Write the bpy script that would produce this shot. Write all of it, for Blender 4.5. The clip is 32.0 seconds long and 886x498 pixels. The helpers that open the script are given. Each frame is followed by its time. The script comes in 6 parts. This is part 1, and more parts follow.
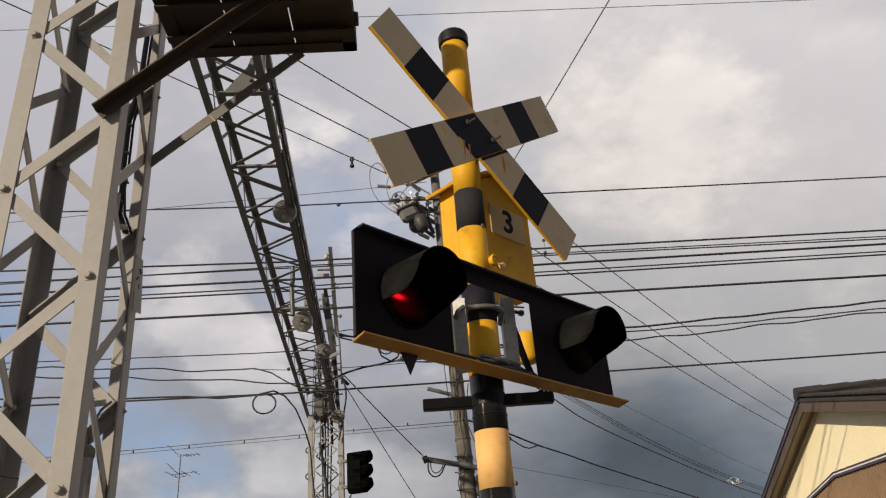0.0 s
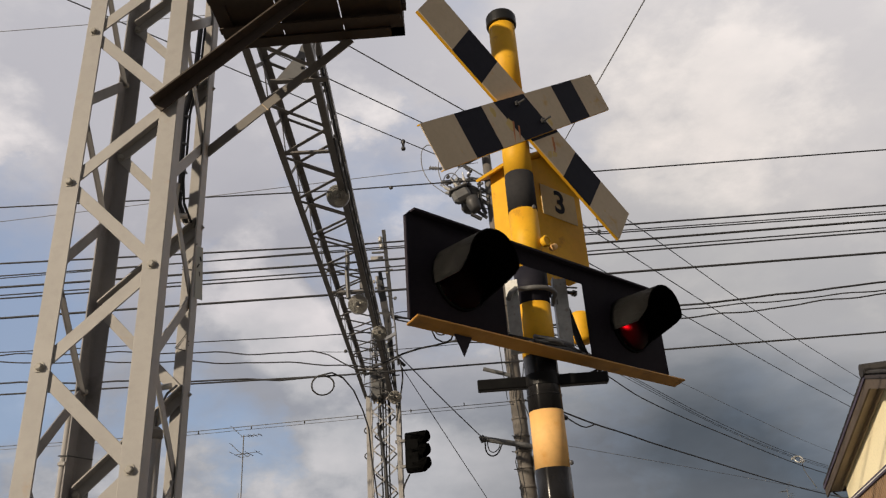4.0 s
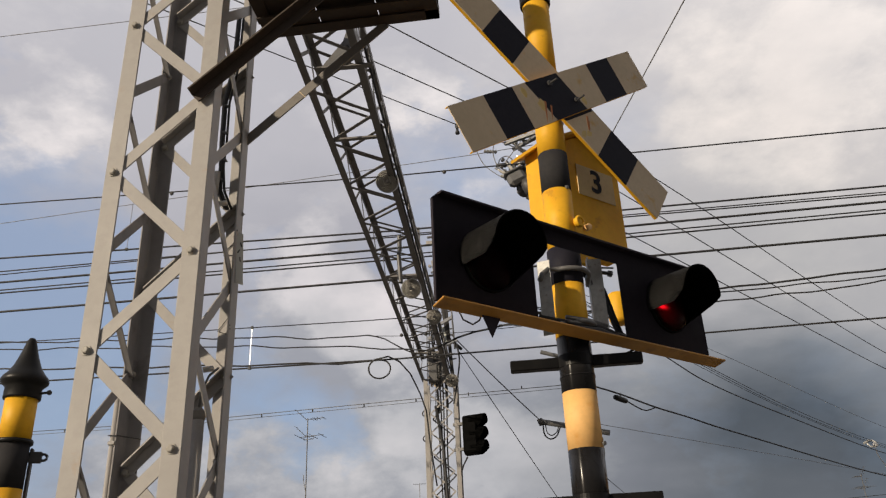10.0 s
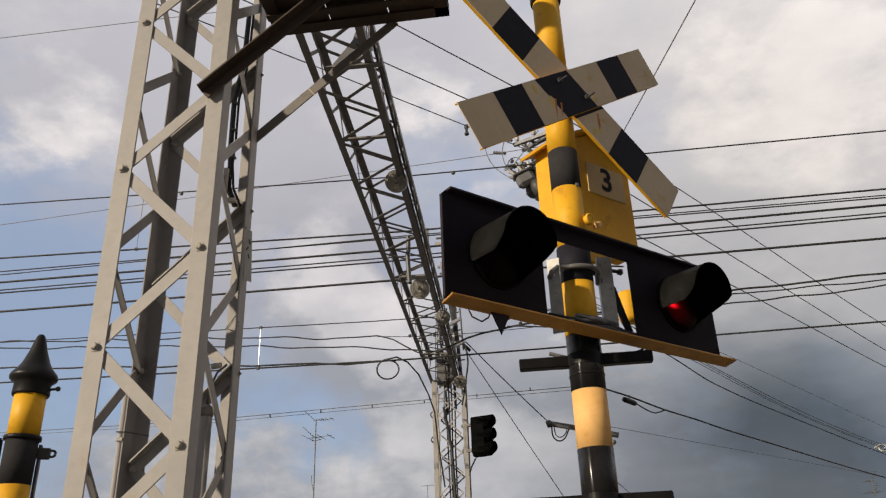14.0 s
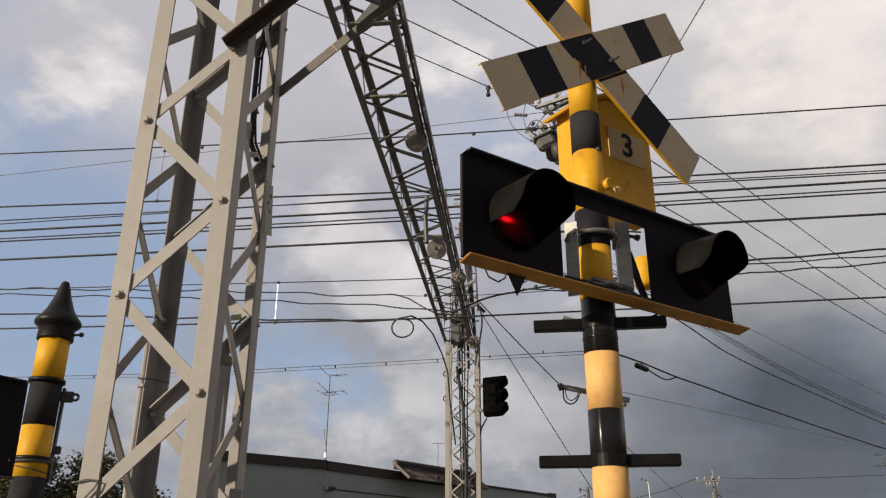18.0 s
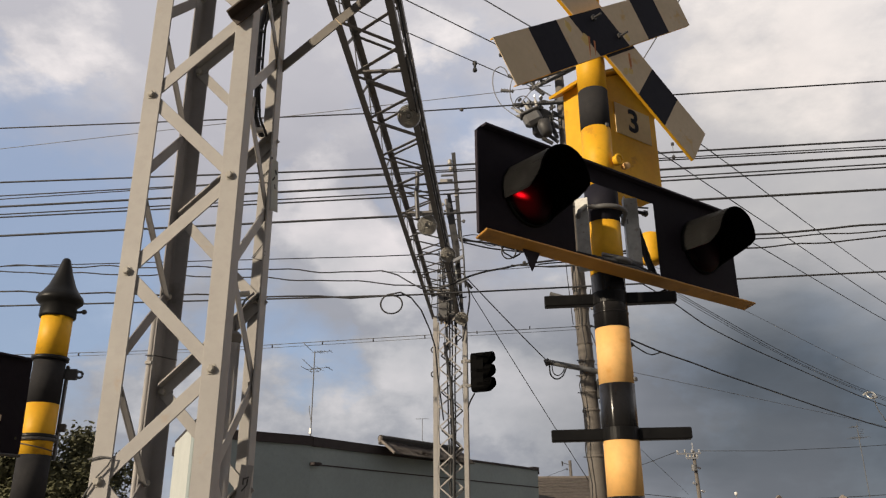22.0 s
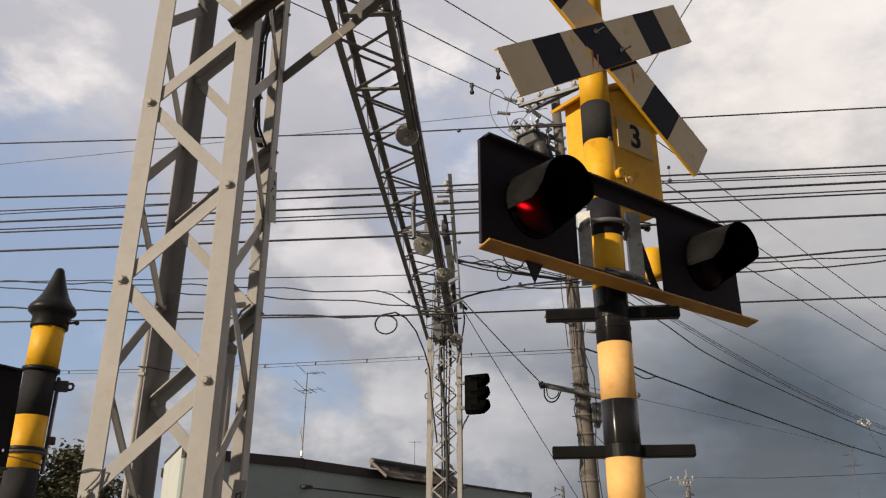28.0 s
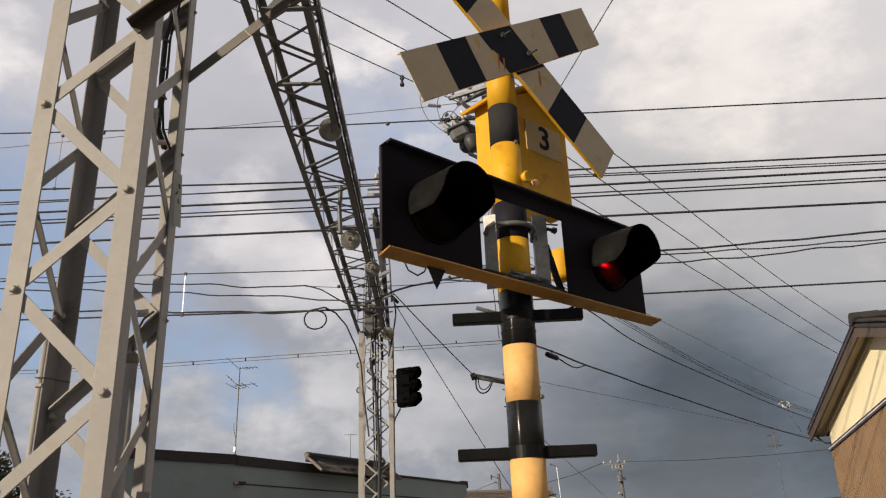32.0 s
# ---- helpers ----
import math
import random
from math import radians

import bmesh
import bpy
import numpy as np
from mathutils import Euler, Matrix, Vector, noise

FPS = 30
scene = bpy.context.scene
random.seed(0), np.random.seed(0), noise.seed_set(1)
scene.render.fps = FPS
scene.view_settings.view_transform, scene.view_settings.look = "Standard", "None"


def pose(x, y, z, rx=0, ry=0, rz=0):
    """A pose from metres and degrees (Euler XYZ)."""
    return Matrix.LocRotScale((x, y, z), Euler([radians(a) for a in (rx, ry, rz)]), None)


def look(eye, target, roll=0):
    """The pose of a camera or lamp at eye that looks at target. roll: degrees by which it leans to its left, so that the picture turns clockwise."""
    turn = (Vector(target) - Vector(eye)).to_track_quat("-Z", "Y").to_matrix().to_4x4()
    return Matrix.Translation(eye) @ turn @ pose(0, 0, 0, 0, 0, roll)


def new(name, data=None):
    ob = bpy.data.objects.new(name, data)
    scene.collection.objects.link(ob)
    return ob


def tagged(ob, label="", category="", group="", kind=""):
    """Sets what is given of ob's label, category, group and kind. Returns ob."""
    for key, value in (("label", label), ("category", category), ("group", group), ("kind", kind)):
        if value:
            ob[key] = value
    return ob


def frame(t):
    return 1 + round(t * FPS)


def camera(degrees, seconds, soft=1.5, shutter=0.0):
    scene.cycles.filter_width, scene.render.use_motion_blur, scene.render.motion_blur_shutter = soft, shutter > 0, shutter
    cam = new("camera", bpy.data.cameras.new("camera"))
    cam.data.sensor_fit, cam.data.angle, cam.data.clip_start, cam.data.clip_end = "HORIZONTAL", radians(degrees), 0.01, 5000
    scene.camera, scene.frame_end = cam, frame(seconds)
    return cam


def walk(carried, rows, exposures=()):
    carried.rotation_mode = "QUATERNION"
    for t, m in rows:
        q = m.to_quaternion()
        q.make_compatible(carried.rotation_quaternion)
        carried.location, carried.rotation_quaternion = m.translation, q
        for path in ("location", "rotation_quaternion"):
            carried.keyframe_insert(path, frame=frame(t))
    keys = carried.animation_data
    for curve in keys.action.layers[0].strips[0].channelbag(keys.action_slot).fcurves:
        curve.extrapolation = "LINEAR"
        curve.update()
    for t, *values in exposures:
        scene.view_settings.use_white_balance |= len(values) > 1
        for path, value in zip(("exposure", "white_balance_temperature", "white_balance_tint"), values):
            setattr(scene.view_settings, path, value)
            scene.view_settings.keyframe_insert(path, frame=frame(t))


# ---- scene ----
cam = camera(57.2, 32.0, 1.25)
PATH = [
    (0, (-0.133, 0.303, 1.432), (-0.044, 2.084, 2.337), -4.5),
    (0.5, (-0.134, 0.305, 1.424), (-0.108, 2.095, 2.316), -3.9),
    (1, (-0.126, 0.29, 1.425), (-0.121, 2.085, 2.307), -3.5),
    (1.5, (-0.121, 0.288, 1.426), (-0.134, 2.084, 2.305), -3.7),
    (2, (-0.115, 0.291, 1.419), (-0.139, 2.087, 2.3), -3.8),
    (2.5, (-0.119, 0.295, 1.422), (-0.154, 2.091, 2.302), -3.8),
    (3, (-0.125, 0.284, 1.417), (-0.161, 2.082, 2.291), -3.9),
    (3.5, (-0.137, 0.273, 1.422), (-0.176, 2.073, 2.293), -3.9),
    (5.5, (-0.035, 0.309, 1.437), (-0.115, 2.107, 2.308), -2.7),
    (6, (-0.012, 0.297, 1.434), (-0.11, 2.099, 2.296), -2.3),
    (6.5, (-0.009, 0.281, 1.433), (-0.14, 2.083, 2.291), -2.4),
    (7, (0.002, 0.277, 1.427), (-0.167, 2.077, 2.282), -1.9),
    (7.5, (-0.001, 0.278, 1.418), (-0.191, 2.08, 2.264), -2.3),
    (8, (-0.014, 0.274, 1.413), (-0.209, 2.08, 2.251), -2.5),
    (8.5, (-0.016, 0.281, 1.413), (-0.209, 2.085, 2.256), -2.4),
    (9, (-0.012, 0.294, 1.413), (-0.204, 2.097, 2.258), -2.7),
    (9.5, (-0.018, 0.297, 1.41), (-0.212, 2.1, 2.254), -3.0),
    (10, (-0.012, 0.282, 1.41), (-0.21, 2.085, 2.254), -2.6),
    (10.5, (-0.008, 0.275, 1.408), (-0.205, 2.077, 2.253), -1.9),
    (11, (-0.008, 0.273, 1.406), (-0.194, 2.077, 2.25), -1.8),
    (11.5, (-0.016, 0.275, 1.406), (-0.196, 2.08, 2.248), -1.8),
    (12, (-0.019, 0.273, 1.411), (-0.202, 2.077, 2.254), -1.9),
    (12.5, (-0.014, 0.272, 1.408), (-0.203, 2.075, 2.253), -1.6),
    (13, (-0.019, 0.28, 1.404), (-0.213, 2.082, 2.25), -1.4),
    (13.5, (-0.022, 0.296, 1.401), (-0.223, 2.095, 2.251), -1.7),
    (14, (-0.016, 0.303, 1.4), (-0.235, 2.101, 2.249), -2.1),
    (14.5, (-0.014, 0.301, 1.398), (-0.245, 2.098, 2.244), -2.2),
    (16.5, (-0.032, 0.295, 1.395), (-0.283, 2.111, 2.193), -1.1),
    (17, (-0.028, 0.295, 1.389), (-0.287, 2.117, 2.172), -0.6),
    (17.5, (-0.027, 0.289, 1.385), (-0.291, 2.116, 2.153), -0.2),
    (18, (-0.018, 0.279, 1.384), (-0.285, 2.109, 2.146), 0.2),
    (18.5, (-0.026, 0.276, 1.379), (-0.287, 2.108, 2.138), -0.0),
    (19, (-0.016, 0.282, 1.373), (-0.28, 2.117, 2.123), -0.4),
    (19.5, (0.001, 0.295, 1.372), (-0.271, 2.134, 2.111), -1.3),
    (20, (0.003, 0.311, 1.378), (-0.272, 2.156, 2.098), -1.7),
    (20.5, (-0.002, 0.307, 1.374), (-0.281, 2.157, 2.08), -1.9),
    (21, (-0.02, 0.298, 1.376), (-0.296, 2.153, 2.072), -1.6),
    (21.5, (-0.08, 0.282, 1.391), (-0.333, 2.14, 2.087), -1.1),
    (22, (-0.132, 0.268, 1.384), (-0.356, 2.125, 2.092), -0.4),
    (22.5, (-0.161, 0.26, 1.383), (-0.371, 2.112, 2.109), 0.1),
    (23, (-0.166, 0.28, 1.376), (-0.378, 2.126, 2.115), 0.3),
    (23.5, (-0.171, 0.292, 1.37), (-0.394, 2.134, 2.116), 0.0),
    (24, (-0.168, 0.304, 1.37), (-0.409, 2.14, 2.124), 0.1),
    (24.5, (-0.168, 0.304, 1.37), (-0.412, 2.139, 2.128), 0.3),
    (25, (-0.171, 0.307, 1.366), (-0.409, 2.14, 2.129), 0.2),
    (25.5, (-0.172, 0.299, 1.368), (-0.402, 2.132, 2.134), 0.2),
    (27.5, (-0.165, 0.309, 1.362), (-0.377, 2.14, 2.136), 0.4),
    (28, (-0.163, 0.32, 1.36), (-0.37, 2.158, 2.121), 0.1),
    (28.5, (-0.162, 0.323, 1.364), (-0.365, 2.167, 2.112), 0.1),
    (29, (-0.161, 0.325, 1.36), (-0.361, 2.175, 2.093), 0.3),
    (29.5, (-0.159, 0.321, 1.365), (-0.345, 2.179, 2.082), 0.7),
    (30, (-0.153, 0.321, 1.378), (-0.305, 2.182, 2.094), 0.7),
    (30.5, (-0.145, 0.324, 1.389), (-0.254, 2.187, 2.108), 0.3),
    (31, (-0.123, 0.32, 1.39), (-0.197, 2.183, 2.115), -0.5),
    (31.5, (-0.083, 0.318, 1.401), (-0.134, 2.18, 2.129), -1.3),
    (32, (-0.044, 0.311, 1.409), (-0.098, 2.17, 2.145), -2.2),
]
walk(cam, [(t, look(eye, target, roll)) for t, eye, target, roll in PATH], [(0, -0.07, 6560, 11.5), (7, -0.04, 6560, 11.5), (13, 0.0, 6560, 11.5), (18, 0.01, 6560, 11.5), (23, 0.07, 6560, 11.5), (32, 0.08, 6560, 11.5)])

# ---- light ----
SUN = Vector((-0.722, -0.691, 0.34)).normalized()


def build_world():
    world = bpy.data.worlds.new("sky")
    scene.world = world
    world.use_nodes = True
    nt = world.node_tree
    nt.nodes.clear()
    N, L = nt.nodes.new, nt.links.new

    def mix_colour(blend="MIX"):
        n = N("ShaderNodeMix")
        n.data_type, n.blend_type = "RGBA", blend
        return n

    def maths(op, a, b=None):
        n = N("ShaderNodeMath")
        n.operation = op
        for i, v in enumerate((a, b)):
            if v is None:
                continue
            if isinstance(v, (int, float)):
                n.inputs[i].default_value = v
            else:
                L(v, n.inputs[i])
        return n.outputs[0]

    def ramp(fac, stops):
        n = N("ShaderNodeValToRGB")
        el = n.color_ramp.elements
        while len(el) < len(stops):
            el.new(0.5)
        for e, (p, c) in zip(el, stops):
            e.position, e.color = p, (*c, 1)
        L(fac, n.inputs[0])
        return n.outputs[0]

    def noise_tex(vec, scale, detail, rough):
        n = N("ShaderNodeTexNoise")
        n.inputs["Scale"].default_value, n.inputs["Detail"].default_value = scale, detail
        n.inputs["Roughness"].default_value = rough
        L(vec, n.inputs["Vector"])
        return n.outputs["Fac"]

    co = N("ShaderNodeTexCoord").outputs["Generated"]
    sep = N("ShaderNodeSeparateXYZ")
    L(co, sep.inputs[0])
    x, y, z = sep.outputs
    den = maths("ADD", maths("MAXIMUM", z, 0.0), 0.22)
    comb = N("ShaderNodeCombineXYZ")
    L(maths("DIVIDE", x, den), comb.inputs[0])
    L(maths("DIVIDE", y, den), comb.inputs[1])
    flat = comb.outputs[0]
    big = noise_tex(flat, 0.9, 5.0, 0.50)
    mid = noise_tex(flat, 2.6, 9.0, 0.62)
    round_den = maths("ADD", maths("MAXIMUM", z, 0.0), 0.75)
    rounder = N("ShaderNodeCombineXYZ")
    L(maths("DIVIDE", x, round_den), rounder.inputs[0])
    L(maths("DIVIDE", y, round_den), rounder.inputs[1])
    L(z, rounder.inputs[2])
    fluff = noise_tex(rounder.outputs[0], 22.0, 8.0, 0.6)
    puff = noise_tex(rounder.outputs[0], 6.5, 11.0, 0.58)

    def lobe(way, width):
        """A soft round lobe about a direction of the sky."""
        dot = N("ShaderNodeVectorMath")
        dot.operation = "DOT_PRODUCT"
        L(co, dot.inputs[0])
        dot.inputs[1].default_value = Vector(way).normalized()
        edge = math.cos(radians(width))
        return maths("MAXIMUM", maths("DIVIDE", maths("SUBTRACT", dot.outputs["Value"], edge), 1 - edge), 0.0)

    def total(parts):
        out = parts[0]
        for p in parts[1:]:
            out = maths("ADD", out, p)
        return out

    def clamp01(v):
        return maths("MAXIMUM", maths("MINIMUM", v, 1.0), 0.0)

    side = maths("ADD", maths("MULTIPLY", maths("ADD", maths("MULTIPLY", y, -0.06), x), 3.6), maths("ADD", 0.46, maths("MULTIPLY", maths("SUBTRACT", big, 0.5), 1.1)))
    side = clamp01(side)
    calm = maths("MULTIPLY", side, maths("MAXIMUM", 0.5, clamp01(maths("MULTIPLY", maths("SUBTRACT", 0.42, z), 6.0))))
    drift = maths("ADD", maths("MULTIPLY", maths("SUBTRACT", big, 0.5), 0.26), maths("MULTIPLY", maths("MULTIPLY", maths("SUBTRACT", mid, 0.5), 0.22), maths("SUBTRACT", 1.0, maths("MULTIPLY", calm, 0.75))))
    # the storm's edge dips towards the east
    edge_dip = maths("MULTIPLY", maths("MAXIMUM", maths("SUBTRACT", x, 0.30), 0.0), 0.6)
    zz = maths("ADD", maths("ADD", z, edge_dip), drift)
    storm = ramp(zz, [(0.05, (0.145, 0.160, 0.180)), (0.19, (0.090, 0.107, 0.127)), (0.255, (0.208, 0.228, 0.253)), (0.32, (0.45, 0.45, 0.458)), (0.41, (0.52, 0.515, 0.515)), (0.52, (0.64, 0.615, 0.605)), (0.68, (0.76, 0.73, 0.72)), (0.88, (0.30, 0.30, 0.32))])
    fair = ramp(zz, [(0.05, (0.36, 0.375, 0.41)), (0.25, (0.385, 0.40, 0.435)), (0.40, (0.475, 0.475, 0.51)), (0.53, (0.59, 0.58, 0.605)), (0.72, (0.66, 0.65, 0.67)), (0.90, (0.33, 0.33, 0.35))])
    # towering white heaps with broken edges, and thin bright veils
    heaps = total([maths("MULTIPLY", lobe(way, width), weight) for way, width, weight in (
        ((-0.495, 0.681, 0.54), 4.0, 0.42), ((-0.451, 0.705, 0.547), 3.5, 0.4), ((-0.528, 0.685, 0.502), 3.5, 0.36),
        ((-0.256, 0.879, 0.403), 4.5, 1.0), ((-0.232, 0.904, 0.36), 4.0, 1.1), ((-0.206, 0.922, 0.329), 4.0, 1.1),
        ((-0.16, 0.953, 0.258), 4.5, 1.1), ((-0.10, 0.975, 0.20), 5.0, 0.8), ((-0.046, 0.984, 0.173), 6.5, 1.0), ((0.02, 0.985, 0.15), 5.0, 0.8), ((0.05, 0.96, 0.27), 5.0, 0.35), ((-0.33, 0.93, 0.17), 6.0, 0.9),
        ((-0.20, 0.97, 0.15), 5.0, 0.7), ((-0.104, 0.812, 0.574), 4.0, 0.5), ((0.295, 0.787, 0.542), 9.0, 0.9), ((0.356, 0.755, 0.55), 6.0, 0.6), ((0.446, 0.828, 0.339), 4.0, 0.6), ((-0.45, 0.87, 0.2), 6.0, 0.7))])
    curl = maths("ADD", maths("MULTIPLY", maths("SUBTRACT", puff, 0.5), 2.6), maths("MULTIPLY", maths("SUBTRACT", fluff, 0.5), 1.6))
    heap = clamp01(maths("MULTIPLY", maths("ADD", maths("MULTIPLY", heaps, 1.3), maths("SUBTRACT", curl, 0.34)), 0.95))
    gain = maths("ADD", maths("MULTIPLY", maths("SUBTRACT", puff, 0.46), 1.9), maths("MULTIPLY", heap, 0.62))
    bright = ramp(clamp01(gain), [(0.0, (0.86, 0.87, 0.90)), (0.25, (1.0, 1.0, 1.0)), (0.6, (1.30, 1.27, 1.22)), (1.0, (1.62, 1.54, 1.45))])
    cloud = mix_colour()
    L(side, cloud.inputs[0]), L(fair, cloud.inputs[6]), L(storm, cloud.inputs[7])
    mul = mix_colour("MULTIPLY")
    L(maths("SUBTRACT", 1.0, maths("MULTIPLY", calm, 0.75)), mul.inputs[0])
    L(cloud.outputs[2], mul.inputs[6]), L(bright, mul.inputs[7])
    # the unseen sky behind the viewer is dimmed, to deepen shade on near things
    dim = maths("SUBTRACT", 1.0, maths("MULTIPLY", clamp01(maths("MULTIPLY", maths("ADD", y, 0.05), -3.0)), 0.52))
    holes = noise_tex(rounder.outputs[0], 3.4, 9.0, 0.6)
    blue = total([lobe((-0.54, 0.76, 0.363), 10.0), lobe((-0.487, 0.8, 0.35), 8.0), lobe((-0.241, 0.949, 0.203), 5.0), lobe((-0.34, 0.91, 0.23), 6.0), lobe((-0.529, 0.808, 0.261), 8.0), lobe((-0.7, 0.65, 0.25), 16.0), lobe((0.025, 0.734, 0.679), 3.0)])
    gap = maths("ADD", maths("MULTIPLY", maths("SUBTRACT", holes, 0.50), 4.5), maths("SUBTRACT", maths("MULTIPLY", blue, 0.68), maths("MULTIPLY", heap, 0.9)))
    gap = maths("MULTIPLY", clamp01(gap), maths("SUBTRACT", 0.52, maths("MULTIPLY", side, 0.45)))
    veil = mix_colour()
    L(gap, veil.inputs[0]), L(mul.outputs[2], veil.inputs[6])
    veil.inputs[7].default_value = (0.30, 0.44, 0.70, 1)
    back_cloud = N("ShaderNodeBackground")
    L(veil.outputs[2], back_cloud.inputs[0])
    L(dim, back_cloud.inputs[1])
    sky = N("ShaderNodeTexSky")
    sky.sky_type, sky.sun_disc = "NISHITA", False
    sky.sun_elevation = math.asin(SUN.z)
    sky.sun_rotation = math.atan2(SUN.x, SUN.y)
    sky.air_density, sky.dust_density = 1.0, 0.6
    back_sky = N("ShaderNodeBackground")
    L(sky.outputs[0], back_sky.inputs[0])
    back_sky.inputs[1].default_value = 0.15
    gap = maths("MULTIPLY", gap, 0.5)
    mix = N("ShaderNodeMixShader")
    L(gap, mix.inputs[0]), L(back_cloud.outputs[0], mix.inputs[1]), L(back_sky.outputs[0], mix.inputs[2])
    out = N("ShaderNodeOutputWorld")
    L(mix.outputs[0], out.inputs[0])


build_world()
lamp = bpy.data.lights.new("sun", "SUN")
lamp.energy, lamp.angle, lamp.color = 4.7, radians(1.1), (1.0, 0.86, 0.66)
sun = new("sun", lamp)
sun.matrix_world = look((0, 0, 60), Vector((0, 0, 60)) - SUN)


# ---- materials ----
def material(name, color, second=None, rough=0.6, metal=0.0, scale=3.0, fine=40.0, amount=0.5, bump=0.15, dirt=None, dirt_amount=0.0, coat=0.0, spec=0.4, even=0.135):
    """Base colour varied at two scales towards a second colour, with grain, a little relief and dirt patches."""
    m = bpy.data.materials.new(name)
    m.use_nodes = True
    nt = m.node_tree
    N, L = nt.nodes.new, nt.links.new
    p = nt.nodes["Principled BSDF"]
    co = N("ShaderNodeTexCoord").outputs["Object"]
    second = second or tuple(c * 0.8 for c in color)

    def noise_fac(s, detail=6.0):
        n = N("ShaderNodeTexNoise")
        n.inputs["Scale"].default_value, n.inputs["Detail"].default_value = s, detail
        n.inputs["Roughness"].default_value = 0.62
        L(co, n.inputs["Vector"])
        return n.outputs["Fac"]

    def mixed(fac, a, b, low, high):
        r = N("ShaderNodeMapRange")
        r.inputs[1].default_value, r.inputs[2].default_value = low, high
        L(fac, r.inputs[0])
        x = N("ShaderNodeMix")
        x.data_type = "RGBA"
        L(r.outputs[0], x.inputs[0])
        for i, v in ((6, a), (7, b)):
            if isinstance(v, tuple):
                x.inputs[i].default_value = (*v, 1)
            else:
                L(v, x.inputs[i])
        return x.outputs[2]

    coarse, grain = noise_fac(scale), noise_fac(fine, 3.0)
    col = mixed(coarse, color, second, 0.5 - 0.25 * amount, 0.5 + 0.5 * (1.05 - amount))
    col = mixed(grain, col, tuple(c * 0.82 for c in color), 0.45, 0.95)
    if dirt:
        col = mixed(noise_fac(scale * 2.3, 9.0), col, dirt, 0.66 - 0.25 * dirt_amount, 0.80)
    L(col, p.inputs["Base Color"])
    r = N("ShaderNodeMapRange")
    r.inputs[3].default_value, r.inputs[4].default_value = max(rough - even, 0.03), min(rough + even, 1.0)
    L(coarse, r.inputs[0])
    L(r.outputs[0], p.inputs["Roughness"])
    p.inputs["Metallic"].default_value = metal
    p.inputs["Coat Weight"].default_value = coat
    p.inputs["Specular IOR Level"].default_value = spec
    b = N("ShaderNodeBump")
    b.inputs["Strength"].default_value, b.inputs["Distance"].default_value = bump, 0.004
    L(grain, b.inputs["Height"])
    L(b.outputs[0], p.inputs["Normal"])
    return m


